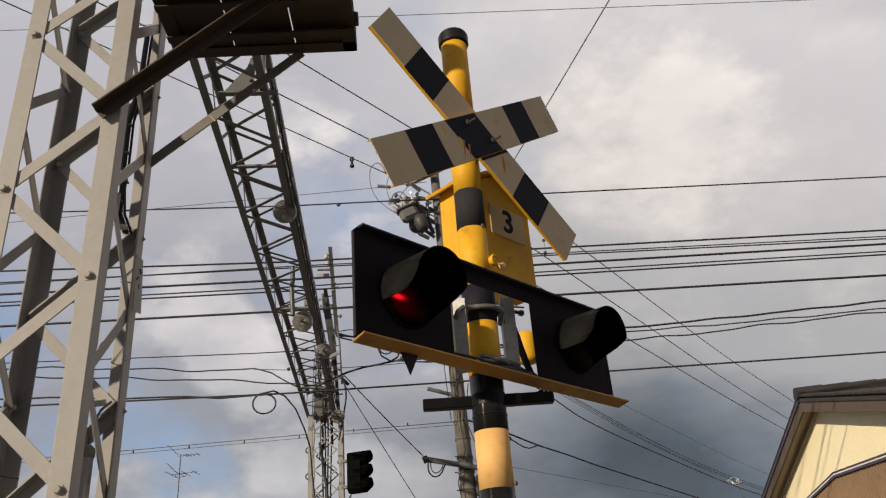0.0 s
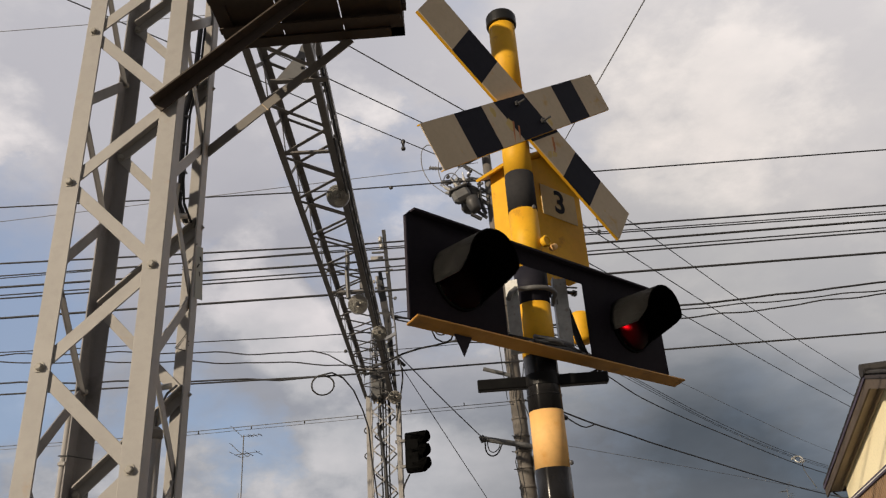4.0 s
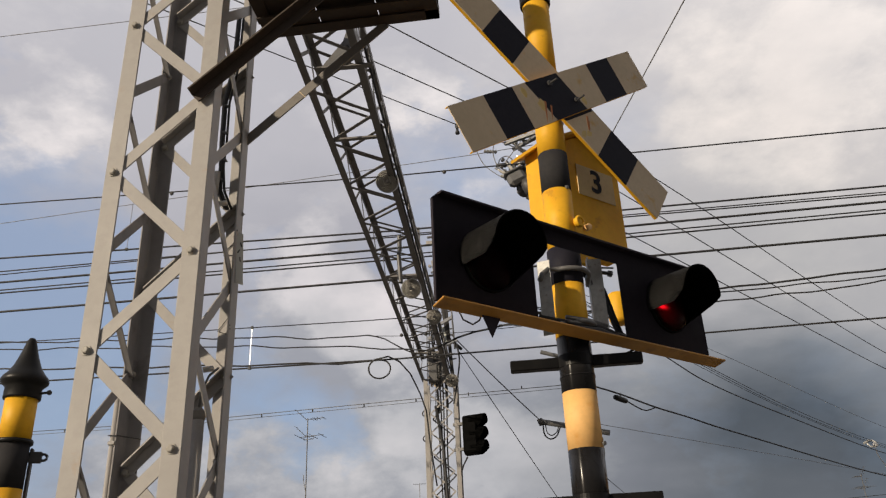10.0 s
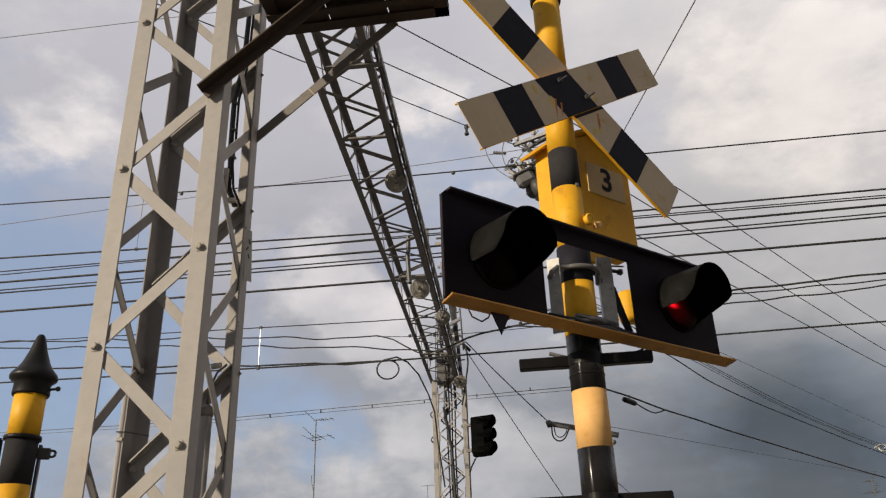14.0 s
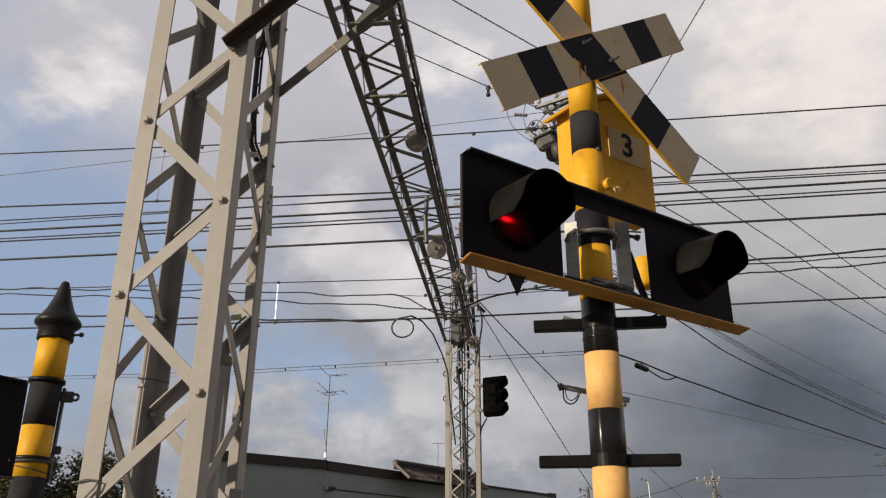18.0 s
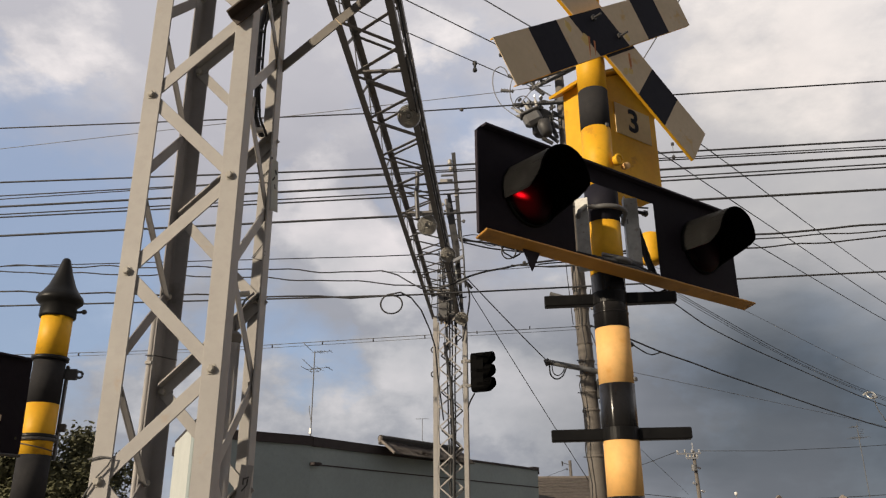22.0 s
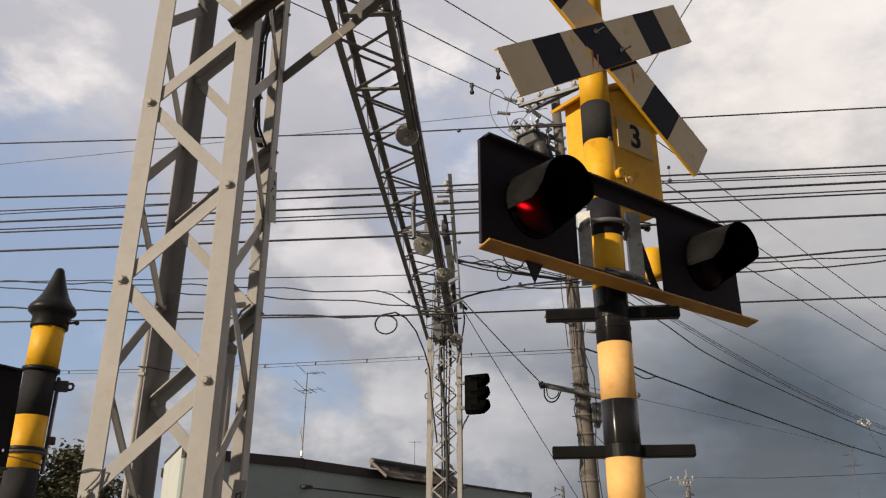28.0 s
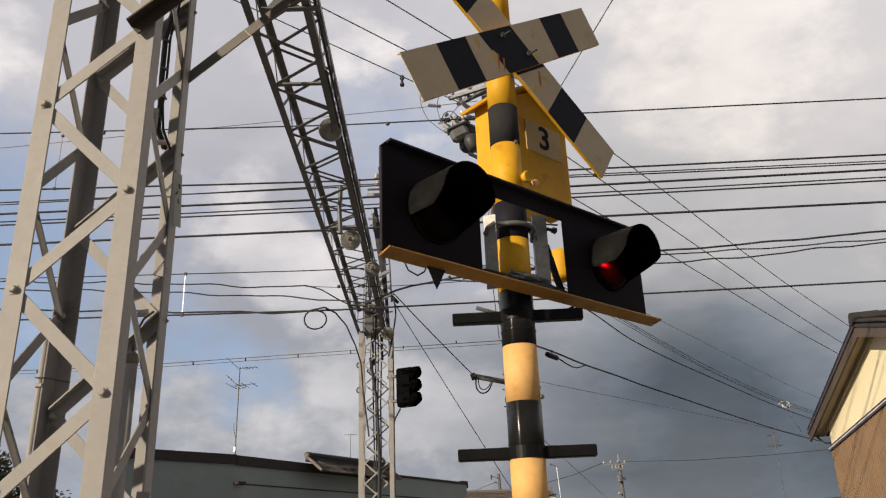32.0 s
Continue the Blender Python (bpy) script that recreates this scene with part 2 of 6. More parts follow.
M = {
    "yellow": material("yellow_paint", (0.74, 0.41, 0.020), (0.64, 0.31, 0.018), rough=0.55, scale=6, dirt=(0.30, 0.13, 0.03), dirt_amount=0.25, bump=0.06, spec=0.25),
    "faded": material("faded_yellow_paint", (0.78, 0.47, 0.185), (0.76, 0.41, 0.11), rough=0.6, scale=5, dirt=(0.66, 0.29, 0.05), dirt_amount=0.3, bump=0.06, spec=0.2),
    "black": material("black_paint", (0.010, 0.010, 0.011), (0.016, 0.015, 0.015), rough=0.25, even=0.03, scale=3, dirt=(0.03, 0.027, 0.025), dirt_amount=0.05, bump=0.015, spec=0.35),
    "board_white": material("dull_white_paint", (0.58, 0.47, 0.33), (0.50, 0.40, 0.27), rough=0.65, scale=4, dirt=(0.52, 0.30, 0.07), dirt_amount=0.22, bump=0.05, spec=0.2),
    "dull_band": material("weathered_black_paint", (0.030, 0.030, 0.033), (0.040, 0.039, 0.040), rough=0.75, scale=7, dirt=(0.06, 0.05, 0.04), dirt_amount=0.2, bump=0.04, spec=0.05),
    "plate": material("yellowed_white_plate", (0.64, 0.50, 0.27), (0.58, 0.44, 0.23), rough=0.6, scale=5, bump=0.03, spec=0.2),
    "rust": material("thin_rust_run", (0.42, 0.17, 0.08), (0.50, 0.27, 0.14), rough=0.8, scale=14, bump=0.05, spec=0.1),
    "stain": material("yellowed_stain", (0.60, 0.43, 0.13), (0.57, 0.44, 0.22), rough=0.7, scale=22, amount=0.9, bump=0.03, spec=0.15),
    "board_black": material("dull_black_paint", (0.016, 0.016, 0.024), (0.024, 0.023, 0.030), rough=0.6, scale=6, bump=0.06, spec=0.08),
    "panel": material("matt_black_sheet", (0.028, 0.023, 0.030), (0.035, 0.030, 0.037), rough=0.65, scale=5, bump=0.05, spec=0.10),
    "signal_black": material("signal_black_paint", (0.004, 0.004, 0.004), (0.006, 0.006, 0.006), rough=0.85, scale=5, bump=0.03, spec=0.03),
    "hood": material("hood_black", (0.017, 0.0165, 0.016), (0.023, 0.022, 0.021), rough=0.55, scale=9, fine=160, dirt=(0.034, 0.032, 0.030), dirt_amount=0.3, spec=0.14),
    "flange": material("ochre_flange_paint", (0.44, 0.22, 0.04), (0.33, 0.16, 0.03), rough=0.5, scale=6, dirt=(0.2, 0.1, 0.03), dirt_amount=0.4),
    "foot_rubber": material("foot_bar_rubber", (0.007, 0.007, 0.0075), (0.011, 0.011, 0.011), rough=0.38, scale=12, bump=0.08, spec=0.12),
    "rubber": material("black_rubber_cap", (0.012, 0.012, 0.012), (0.018, 0.018, 0.018), rough=0.42, scale=10, bump=0.1, spec=0.18),
    "zinc": material("galvanised_steel", (0.46, 0.46, 0.44), (0.30, 0.30, 0.29), rough=0.5, metal=0.4, scale=26, dirt=(0.2, 0.16, 0.11), dirt_amount=0.4),
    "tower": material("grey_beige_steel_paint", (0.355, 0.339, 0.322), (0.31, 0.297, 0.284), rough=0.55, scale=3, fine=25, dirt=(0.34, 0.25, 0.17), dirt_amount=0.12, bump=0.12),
    # tower paint darkened to carry shade in its colour, with grime patches
    "tower_shaded": material("shaded_steel_paint", (0.28, 0.268, 0.265), (0.21, 0.202, 0.20), rough=0.65, scale=3, fine=25, dirt=(0.12, 0.11, 0.105), dirt_amount=0.4, bump=0.15),
    "tower_dark": material("weathered_steel_paint", (0.19, 0.175, 0.16), (0.15, 0.14, 0.125), rough=0.6, scale=4, dirt=(0.10, 0.07, 0.05), dirt_amount=0.4, bump=0.15),
    "beam": material("weathered_beam_paint", (0.19, 0.182, 0.176), (0.135, 0.13, 0.127), rough=0.5, scale=3, dirt=(0.10, 0.07, 0.05), dirt_amount=0.4, spec=0.25),
    "deck": material("dark_brown_deck", (0.045, 0.032, 0.024), (0.06, 0.043, 0.032), rough=0.7, scale=4, dirt=(0.11, 0.08, 0.05), dirt_amount=0.2),
    "bolt": material("painted_bolt", (0.36, 0.34, 0.30), (0.28, 0.26, 0.23), rough=0.5, scale=20),
    "wire": material("black_cable", (0.022, 0.022, 0.024), (0.03, 0.03, 0.03), rough=0.6, scale=10, bump=0.0),
    "wire_pale": material("bare_grey_wire", (0.20, 0.20, 0.205), (0.15, 0.15, 0.15), rough=0.5, scale=10, bump=0.0),
    "concrete": material("pole_concrete", (0.14, 0.125, 0.11), (0.10, 0.09, 0.08), rough=0.8, scale=2.5, dirt=(0.10, 0.095, 0.085), dirt_amount=0.3, bump=0.3),
    "porcelain": material("glazed_porcelain", (0.48, 0.46, 0.42), (0.36, 0.34, 0.31), rough=0.3, scale=15, dirt=(0.08, 0.07, 0.05), dirt_amount=0.5, coat=0.3),
    "steel_dark": material("dark_steel", (0.05, 0.05, 0.052), (0.075, 0.072, 0.07), rough=0.5, metal=0.2, scale=8, dirt=(0.12, 0.08, 0.05), dirt_amount=0.25),
    "steel_mid": material("grey_steel", (0.15, 0.15, 0.15), (0.11, 0.11, 0.11), rough=0.5, metal=0.2, scale=8, dirt=(0.12, 0.09, 0.07), dirt_amount=0.3),
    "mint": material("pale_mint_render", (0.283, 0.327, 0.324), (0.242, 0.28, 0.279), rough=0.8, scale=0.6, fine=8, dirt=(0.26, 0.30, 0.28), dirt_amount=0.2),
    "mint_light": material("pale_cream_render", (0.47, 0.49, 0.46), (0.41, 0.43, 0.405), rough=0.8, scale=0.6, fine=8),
    "tile": material("brown_grey_roof_tile", (0.20, 0.175, 0.155), (0.14, 0.122, 0.108), rough=0.65, scale=6, dirt=(0.16, 0.135, 0.11), dirt_amount=0.2, bump=0.3, spec=0.2),
    "roof_trim": material("dark_roof_trim", (0.045, 0.038, 0.038), (0.065, 0.055, 0.055), rough=0.7, scale=4, spec=0.15),
    "cream": material("cream_stucco", (0.92, 0.82, 0.55), (0.87, 0.77, 0.51), rough=0.85, scale=0.8, fine=30, bump=0.2, spec=0.1),
    "siding": material("brown_siding", (0.26, 0.17, 0.10), (0.20, 0.13, 0.075), rough=0.75, scale=1.5, fine=18, dirt=(0.13, 0.085, 0.05), dirt_amount=0.3),
    "soffit": material("tan_soffit", (0.36, 0.29, 0.20), (0.30, 0.24, 0.16), rough=0.8, scale=2),
    "slate": material("dark_glazed_roof_tile", (0.040, 0.036, 0.034), (0.028, 0.026, 0.025), rough=0.7, scale=6, dirt=(0.10, 0.085, 0.07), dirt_amount=0.2, bump=0.2, spec=0.25),
    "purple_trim": material("dark_violet_trim", (0.065, 0.048, 0.075), (0.05, 0.04, 0.06), rough=0.6, scale=5),
    "barge": material("brown_barge_paint", (0.11, 0.085, 0.065), (0.085, 0.065, 0.05), rough=0.7, scale=3, dirt=(0.06, 0.05, 0.045), dirt_amount=0.3, spec=0.2),
    "white_trim": material("white_trim", (0.74, 0.72, 0.68), (0.66, 0.64, 0.6), rough=0.6, scale=3),
    "ground": material("asphalt_and_ballast", (0.16, 0.15, 0.135), (0.11, 0.105, 0.095), rough=0.95, scale=0.4, fine=25, bump=0.5),
    "leaf": material("dark_leaves", (0.115, 0.115, 0.060), (0.075, 0.075, 0.040), rough=0.6, scale=2),
    "bark": material("bark", (0.12, 0.09, 0.06), (0.08, 0.06, 0.04), rough=0.9, scale=6, bump=0.4),
    "aluminium": material("bare_aluminium", (0.55, 0.55, 0.56), (0.45, 0.45, 0.46), rough=0.35, metal=0.7, scale=10),
}


# brushed-on gloss paint: the sheen runs along the post
paint = M["black"].node_tree
sheen = paint.nodes.new("ShaderNodeTangent")
sheen.direction_type, sheen.axis = "RADIAL", "Z"
paint.links.new(sheen.outputs[0], paint.nodes["Principled BSDF"].inputs["Tangent"])
paint.nodes["Principled BSDF"].inputs["Anisotropic"].default_value = 0.98
paint.nodes["Principled BSDF"].inputs["Anisotropic Rotation"].default_value = 0.25


def lens_material():
    m = bpy.data.materials.new("red_lens_glass")
    m.use_nodes = True
    p = m.node_tree.nodes["Principled BSDF"]
    p.inputs["Base Color"].default_value = (0.34, 0.03, 0.045, 1)
    p.inputs["Roughness"].default_value = 0.5
    p.inputs["Transmission Weight"].default_value = 1.0
    p.inputs["IOR"].default_value = 1.12
    return m


def glow_material(name, heart, color, strength):
    """A lamp face that glows brightest at its filament, off its centre, and fades towards its rim."""
    m = bpy.data.materials.new(name)
    m.use_nodes = True
    nt = m.node_tree
    N, L = nt.nodes.new, nt.links.new
    p = nt.nodes["Principled BSDF"]
    p.inputs["Base Color"].default_value = (0.03, 0.002, 0.002, 1)
    co = N("ShaderNodeTexCoord").outputs["Object"]
    shift = N("ShaderNodeMapping")
    shift.inputs["Location"].default_value = (-heart[0], 0, -heart[1])
    shift.inputs["Scale"].default_value = (1.0, 0.0, 2.6)
    L(co, shift.inputs[0])
    far = N("ShaderNodeVectorMath")
    far.operation = "LENGTH"
    L(shift.outputs[0], far.inputs[0])
    fall = N("ShaderNodeMapRange")
    fall.inputs[1].default_value, fall.inputs[2].default_value = 0.0, 0.066
    fall.inputs[3].default_value, fall.inputs[4].default_value = 1.0, 0.0
    L(far.outputs["Value"], fall.inputs[0])
    power = N("ShaderNodeMath")
    power.operation = "POWER"
    power.inputs[1].default_value = 4.5
    L(fall.outputs[0], power.inputs[0])
    gain = N("ShaderNodeMath")
    gain.operation = "MULTIPLY"
    gain.inputs[1].default_value = strength
    L(power.outputs[0], gain.inputs[0])
    near = N("ShaderNodeVectorMath")
    near.operation = "DISTANCE"
    near.inputs[1].default_value = (heart[0] * 0.6, 0, heart[1])
    L(co, near.inputs[0])
    wash = N("ShaderNodeMapRange")
    wash.inputs[1].default_value, wash.inputs[2].default_value = 0.0, 0.075
    wash.inputs[3].default_value, wash.inputs[4].default_value = 0.06, 0.0
    L(near.outputs["Value"], wash.inputs[0])
    both = N("ShaderNodeMath")
    both.operation = "ADD"
    L(gain.outputs[0], both.inputs[0]), L(wash.outputs[0], both.inputs[1])
    p.inputs["Emission Color"].default_value = (*color, 1)
    L(both.outputs[0], p.inputs["Emission Strength"])
    return m


M["lens"] = lens_material()
M["lit"] = glow_material("lit_red_lamp", (-0.045, -0.024), (1.0, 0.055, 0.085), 9.5)


# ---- mesh helpers ----
def part(name, bm, mat, parent=None, label="", smooth=False):
    me = bpy.data.meshes.new(name)
    bmesh.ops.recalc_face_normals(bm, faces=bm.faces[:])
    if smooth:
        for f in bm.faces:
            f.smooth = True
    bm.to_mesh(me)
    bm.free()
    me.materials.append(M[mat] if isinstance(mat, str) else mat)
    ob = new(name, me)
    if parent is not None:
        ob.parent = parent
    if label:
        ob["label"] = label
    return ob


def thing(name, m=None, label="", category="", group="", kind=""):
    ob = new(name)
    if m is not None:
        ob.matrix_world = m
    return tagged(ob, label, category, group, kind)


def add_box(bm, size, at=(0, 0, 0), turn=None, bevel=0.0):
    m = Matrix.Translation(at) @ (turn.to_4x4() if turn is not None else Matrix.Identity(4)) @ Matrix.Diagonal((*size, 1))
    made = bmesh.ops.create_cube(bm, size=1.0, matrix=m)
    if bevel:
        edges = list({e for v in made["verts"] for e in v.link_edges})
        bmesh.ops.bevel(bm, geom=edges, offset=bevel, segments=1, affect="EDGES")
    return bm


def box(size, at=(0, 0, 0), turn=None, bevel=0.0):
    return add_box(bmesh.new(), size, at, turn, bevel)


def frame_along(p, q, up=(0, 0, 1)):
    d = (Vector(q) - Vector(p)).normalized()
    u = Vector(up)
    if abs(d.dot(u.normalized())) > 0.98:
        u = Vector((1, 0, 0))
    s = d.cross(u).normalized()
    n = s.cross(d).normalized()
    return d, s, n


def add_profile(bm, p, q, outline, up=(0, 0, 1)):
    """Sweeps a closed outline (side, up) straight from p to q."""
    d, s, n = frame_along(p, q, up)
    rings = [[bm.verts.new(Vector(c) + s * a + n * b) for a, b in outline] for c in (p, q)]
    k = len(outline)
    for i in range(k):
        bm.faces.new((rings[0][i], rings[0][(i + 1) % k], rings[1][(i + 1) % k], rings[1][i]))
    bm.faces.new(rings[0][::-1])
    bm.faces.new(rings[1])
    return bm


def flat_bar(p, q, width, thick, up=(0, 0, 1)):
    w, h = width / 2, thick / 2
    c = min(w, h) * 0.3
    return add_profile(bmesh.new(), p, q, [(-w, -h + c), (-w + c, -h), (w - c, -h), (w, -h + c), (w, h - c), (w - c, h), (-w + c, h), (-w, h - c)], up)


def angle_bar(p, q, size, thick, sx=1, sn=1, up=(0, 0, 1)):
    """An L-section: the corner runs from p to q, the flanges reach to sx along the side and sn along the up direction."""
    a, t = size, thick
    pts = [(0, 0), (a, 0), (a, t), (t, t), (t, a), (0, a)]
    return add_profile(bmesh.new(), p, q, [(x * sx, y * sn) for x, y in pts], up)


def add_tube(bm, pts, r, seg=8, cap=True):
    pts = [Vector(p) for p in pts]
    rings = []
    side = None
    for i, c in enumerate(pts):
        d = (pts[min(i + 1, len(pts) - 1)] - pts[max(i - 1, 0)]).normalized()
        if side is None:
            side = d.orthogonal().normalized()
        side = (side - d * side.dot(d)).normalized()
        n = d.cross(side)
        rr = r[i] if isinstance(r, (list, tuple)) else r
        rings.append([bm.verts.new(c + (side * math.cos(a) + n * math.sin(a)) * rr) for a in (2 * math.pi * k / seg for k in range(seg))])
    for a, b in zip(rings, rings[1:]):
        for k in range(seg):
            bm.faces.new((a[k], a[(k + 1) % seg], b[(k + 1) % seg], b[k]))
    if cap:
        bm.faces.new(rings[0][::-1])
        bm.faces.new(rings[-1])
    return bm


def tube(pts, r, seg=8, cap=True):
    return add_tube(bmesh.new(), pts, r, seg, cap)


def add_lathe(bm, profile, seg=24, at=(0, 0, 0), turn=None, cap=True):
    """Turns (radius, height) pairs round the z axis."""
    m = Matrix.Translation(at) @ (turn.to_4x4() if turn is not None else Matrix.Identity(4))
    rings = []
    for r, z in profile:
        if r < 1e-5:
            rings.append([bm.verts.new(m @ Vector((0, 0, z)))])
        else:
            rings.append([bm.verts.new(m @ Vector((r * math.cos(2 * math.pi * k / seg), r * math.sin(2 * math.pi * k / seg), z))) for k in range(seg)])
    for a, b in zip(rings, rings[1:]):
        for k in range(seg):
            j = (k + 1) % seg
            if len(a) == 1 and len(b) > 1:
                bm.faces.new((a[0], b[k], b[j]))
            elif len(b) == 1 and len(a) > 1:
                bm.faces.new((a[k], a[j], b[0]))
            elif len(a) > 1:
                bm.faces.new((a[k], a[j], b[j], b[k]))
    for ring in (rings[0], rings[-1]):
        if cap and len(ring) > 1:
            bm.faces.new(ring)
    return bm


def lathe(profile, seg=24, at=(0, 0, 0), turn=None, cap=True):
    return add_lathe(bmesh.new(), profile, seg, at, turn, cap)


def add_prism(bm, poly, lift, turn=None, at=(0, 0, 0)):
    """A flat polygon (x, z) at y = 0, thickened by lift along +y."""
    m = Matrix.Translation(at) @ (turn.to_4x4() if turn is not None else Matrix.Identity(4))
    a = [bm.verts.new(m @ Vector((x, 0, z))) for x, z in poly]
    b = [bm.verts.new(m @ Vector((x, lift, z))) for x, z in poly]
    k = len(poly)
    bm.faces.new(a)
    bm.faces.new(b[::-1])
    for i in range(k):
        bm.faces.new((a[i], b[i], b[(i + 1) % k], a[(i + 1) % k]))
    return bm


def prism(poly, lift, turn=None, at=(0, 0, 0)):
    return add_prism(bmesh.new(), poly, lift, turn, at)


def sphere(r, at=(0, 0, 0), squash=(1, 1, 1), seg=12):
    bm = bmesh.new()
    bmesh.ops.create_uvsphere(bm, u_segments=seg, v_segments=max(6, seg // 2), radius=r, matrix=Matrix.Translation(at) @ Matrix.Diagonal((*squash, 1)))
    return bm


def torus_arc(center, radius, r, a0, a1, seg=18, axis_turn=None):
    pts = []
    for i in range(seg + 1):
        a = radians(a0 + (a1 - a0) * i / seg)
        v = Vector((math.cos(a) * radius, math.sin(a) * radius, 0))
        pts.append(Vector(center) + (axis_turn @ v if axis_turn is not None else v))
    return tube(pts, r, 8)


def hex_bolt(at, axis, r=0.014, h=0.014):
    q = Vector(axis).normalized().to_track_quat("Z", "Y").to_matrix()
    return lathe([(r * 1.5, -0.002), (r * 1.5, 0.003), (r, 0.003), (r, h), (r * 0.7, h + 0.003)], 6, at, q)


def rounded(pts, n=6):
    """A smooth curve through a few points."""
    pts = [Vector(p) for p in pts]
    out = []
    for i in range(len(pts) - 1):
        a, b, c, d = pts[max(i - 1, 0)], pts[i], pts[i + 1], pts[min(i + 2, len(pts) - 1)]
        for k in range(n):
            u = k / n
            out.append(0.5 * (2 * b + (c - a) * u + (2 * a - 5 * b + 4 * c - d) * u * u + (3 * b - a - 3 * c + d) * u ** 3))
    return out + [pts[-1]]


def sagging(p, q, sag, n=14):
    p, q = Vector(p), Vector(q)
    return [p.lerp(q, i / n) - Vector((0, 0, sag * 4 * (i / n) * (1 - i / n))) for i in range(n + 1)]


# ---- ground ----
bm = bmesh.new()
bmesh.ops.create_grid(bm, x_segments=40, y_segments=40, size=2500)
tagged(part("ground", bm, "ground"), "grey asphalt and ballast ground reaching the horizon", "ground", kind="structure")


# ---- the crossing signal with its crossbuck ----
POST = Vector((0.143, 3.30, 0.0))
YAW = 43.0


def lamp_panel(parent, lamps, left, right, z0, z1, slot):
    """A sheet panel with a cut-out for the post, a bent foot flange, and a hooded red lamp at each place of lamps."""
    y = -0.105
    panel = part("lamp_panel", bmesh.new(), "panel", parent, "matt black sheet panel with a cut-out")
    bm = bmesh.new()
    s0, s1, sz0, sz1 = slot
    c = 0.030
    xs, zs = (left, s0, s1, right), (z0, sz0, sz1, z1)
    grid = [[bm.verts.new((x, y, z)) for x in xs] for z in zs]
    grid[3][0].co.x += 0.030
    corner = bm.verts.new((left, y, z1 - 0.030))
    grid[3][3].co.x -= 0.010
    for j in range(3):
        for i in range(3):
            if (i, j) == (0, 2):
                bm.faces.new((grid[2][0], grid[2][1], grid[3][1], grid[3][0], corner))
            elif (i, j) != (1, 1):
                bm.faces.new((grid[j][i], grid[j][i + 1], grid[j + 1][i + 1], grid[j + 1][i]))
    bmesh.ops.solidify(bm, geom=bm.faces[:], thickness=0.010)
    bm.to_mesh(panel.data)
    bm.free()
    part("panel_rim", box((right - left - 2 * c, 0.026, 0.008), ((left + right) / 2, y - 0.013, z1 - 0.004)), "panel", panel)
    part("panel_rim", box((0.006, 0.012, z1 - z0 - 0.035), (left + 0.003, y - 0.006, (z0 + z1) / 2 - 0.0165)), "panel", panel)
    tilt = Matrix.Rotation(radians(-14), 3, "X")
    part("foot_flange", box((right - left + 0.03, 0.062, 0.008) if len(lamps) > 1 else (right - left, 0.02, 0.008), ((left + right) / 2 + 0.012, y - 0.026, z0 - 0.010) if len(lamps) > 1 else ((left + right) / 2, y - 0.008, z0 - 0.006), tilt, 0.002), "flange" if len(lamps) > 1 else "steel_dark", panel, "ochre painted foot flange" if len(lamps) > 1 else "grey weathered foot flange")
    bulbs = []
    for u, zc in lamps:
        u = u - 0.022
        hood = bmesh.new()
        R, seg = 0.120, 34
        rings = [[], [], []]
        for i in range(seg + 1):
            deg = -38 + 236 * i / seg
            a = radians(deg)
            ease = min(1.0, max(0.0, (deg + 38) / 44))
            reach = 0.010 + 0.195 * ease * ease * (3 - 2 * ease) * (0.90 + 0.10 * math.sin(a)) * (1 - 0.34 * max(0.0, (deg - 172) / 26) ** 2)
            for k, (f, rad) in enumerate(((0.0, R + 0.004), (reach * 0.55, R), (reach, R - 0.004))):
                rings[k].append(hood.verts.new((u + rad * math.cos(a), y - f, zc + rad * math.sin(a))))
        for a, b in zip(rings, rings[1:]):
            for i in range(seg):
                hood.faces.new((a[i], a[i + 1], b[i + 1], b[i]))
        shape = [[v.co.copy() for v in row] for row in rings]
        bmesh.ops.solidify(hood, geom=hood.faces[:], thickness=0.005)
        lamp_unit = part("lamp_hood", hood, "hood", panel, "black hood with a dusty lit side", True)
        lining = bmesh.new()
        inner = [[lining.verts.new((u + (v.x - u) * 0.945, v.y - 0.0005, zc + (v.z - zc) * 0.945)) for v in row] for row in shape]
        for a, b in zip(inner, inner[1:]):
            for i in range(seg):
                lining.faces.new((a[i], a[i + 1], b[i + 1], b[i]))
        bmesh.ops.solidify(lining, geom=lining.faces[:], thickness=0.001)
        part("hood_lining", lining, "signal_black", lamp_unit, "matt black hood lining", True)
        ring = Matrix.Rotation(radians(90), 3, "X")
        part("lamp_rim", lathe([(0.113, 0.0), (0.113, 0.010), (0.107, 0.012), (0.107, 0.0)], 32, (u, y, zc), ring, False), "signal_black", lamp_unit)
        part("lens", lathe([(0.107, 0.010), (0.101, 0.024), (0.082, 0.036), (0.05, 0.045), (0.0, 0.048), (0.0, 0.044), (0.05, 0.041), (0.081, 0.032), (0.099, 0.020), (0.104, 0.010), (0.107, 0.010)], 32, (u, y, zc), ring, False), "lens", lamp_unit, "red glass lens", True)
        part("lamp_back", lathe([(0.10, -0.112), (0.130, -0.104), (0.142, -0.085), (0.142, -0.012), (0.102, -0.012), (0.102, -0.09), (0.0, -0.09), (0.0, -0.112)], 28, (u + 0.03, y, zc + 0.010), ring), "panel", lamp_unit)
        bulb = thing("bulb")
        bulb.parent = panel
        disc = bmesh.new()
        bmesh.ops.create_circle(disc, cap_ends=True, segments=24, radius=0.082, matrix=Matrix.Translation((0, -0.004, 0)) @ Matrix.Rotation(radians(90), 4, "X"))
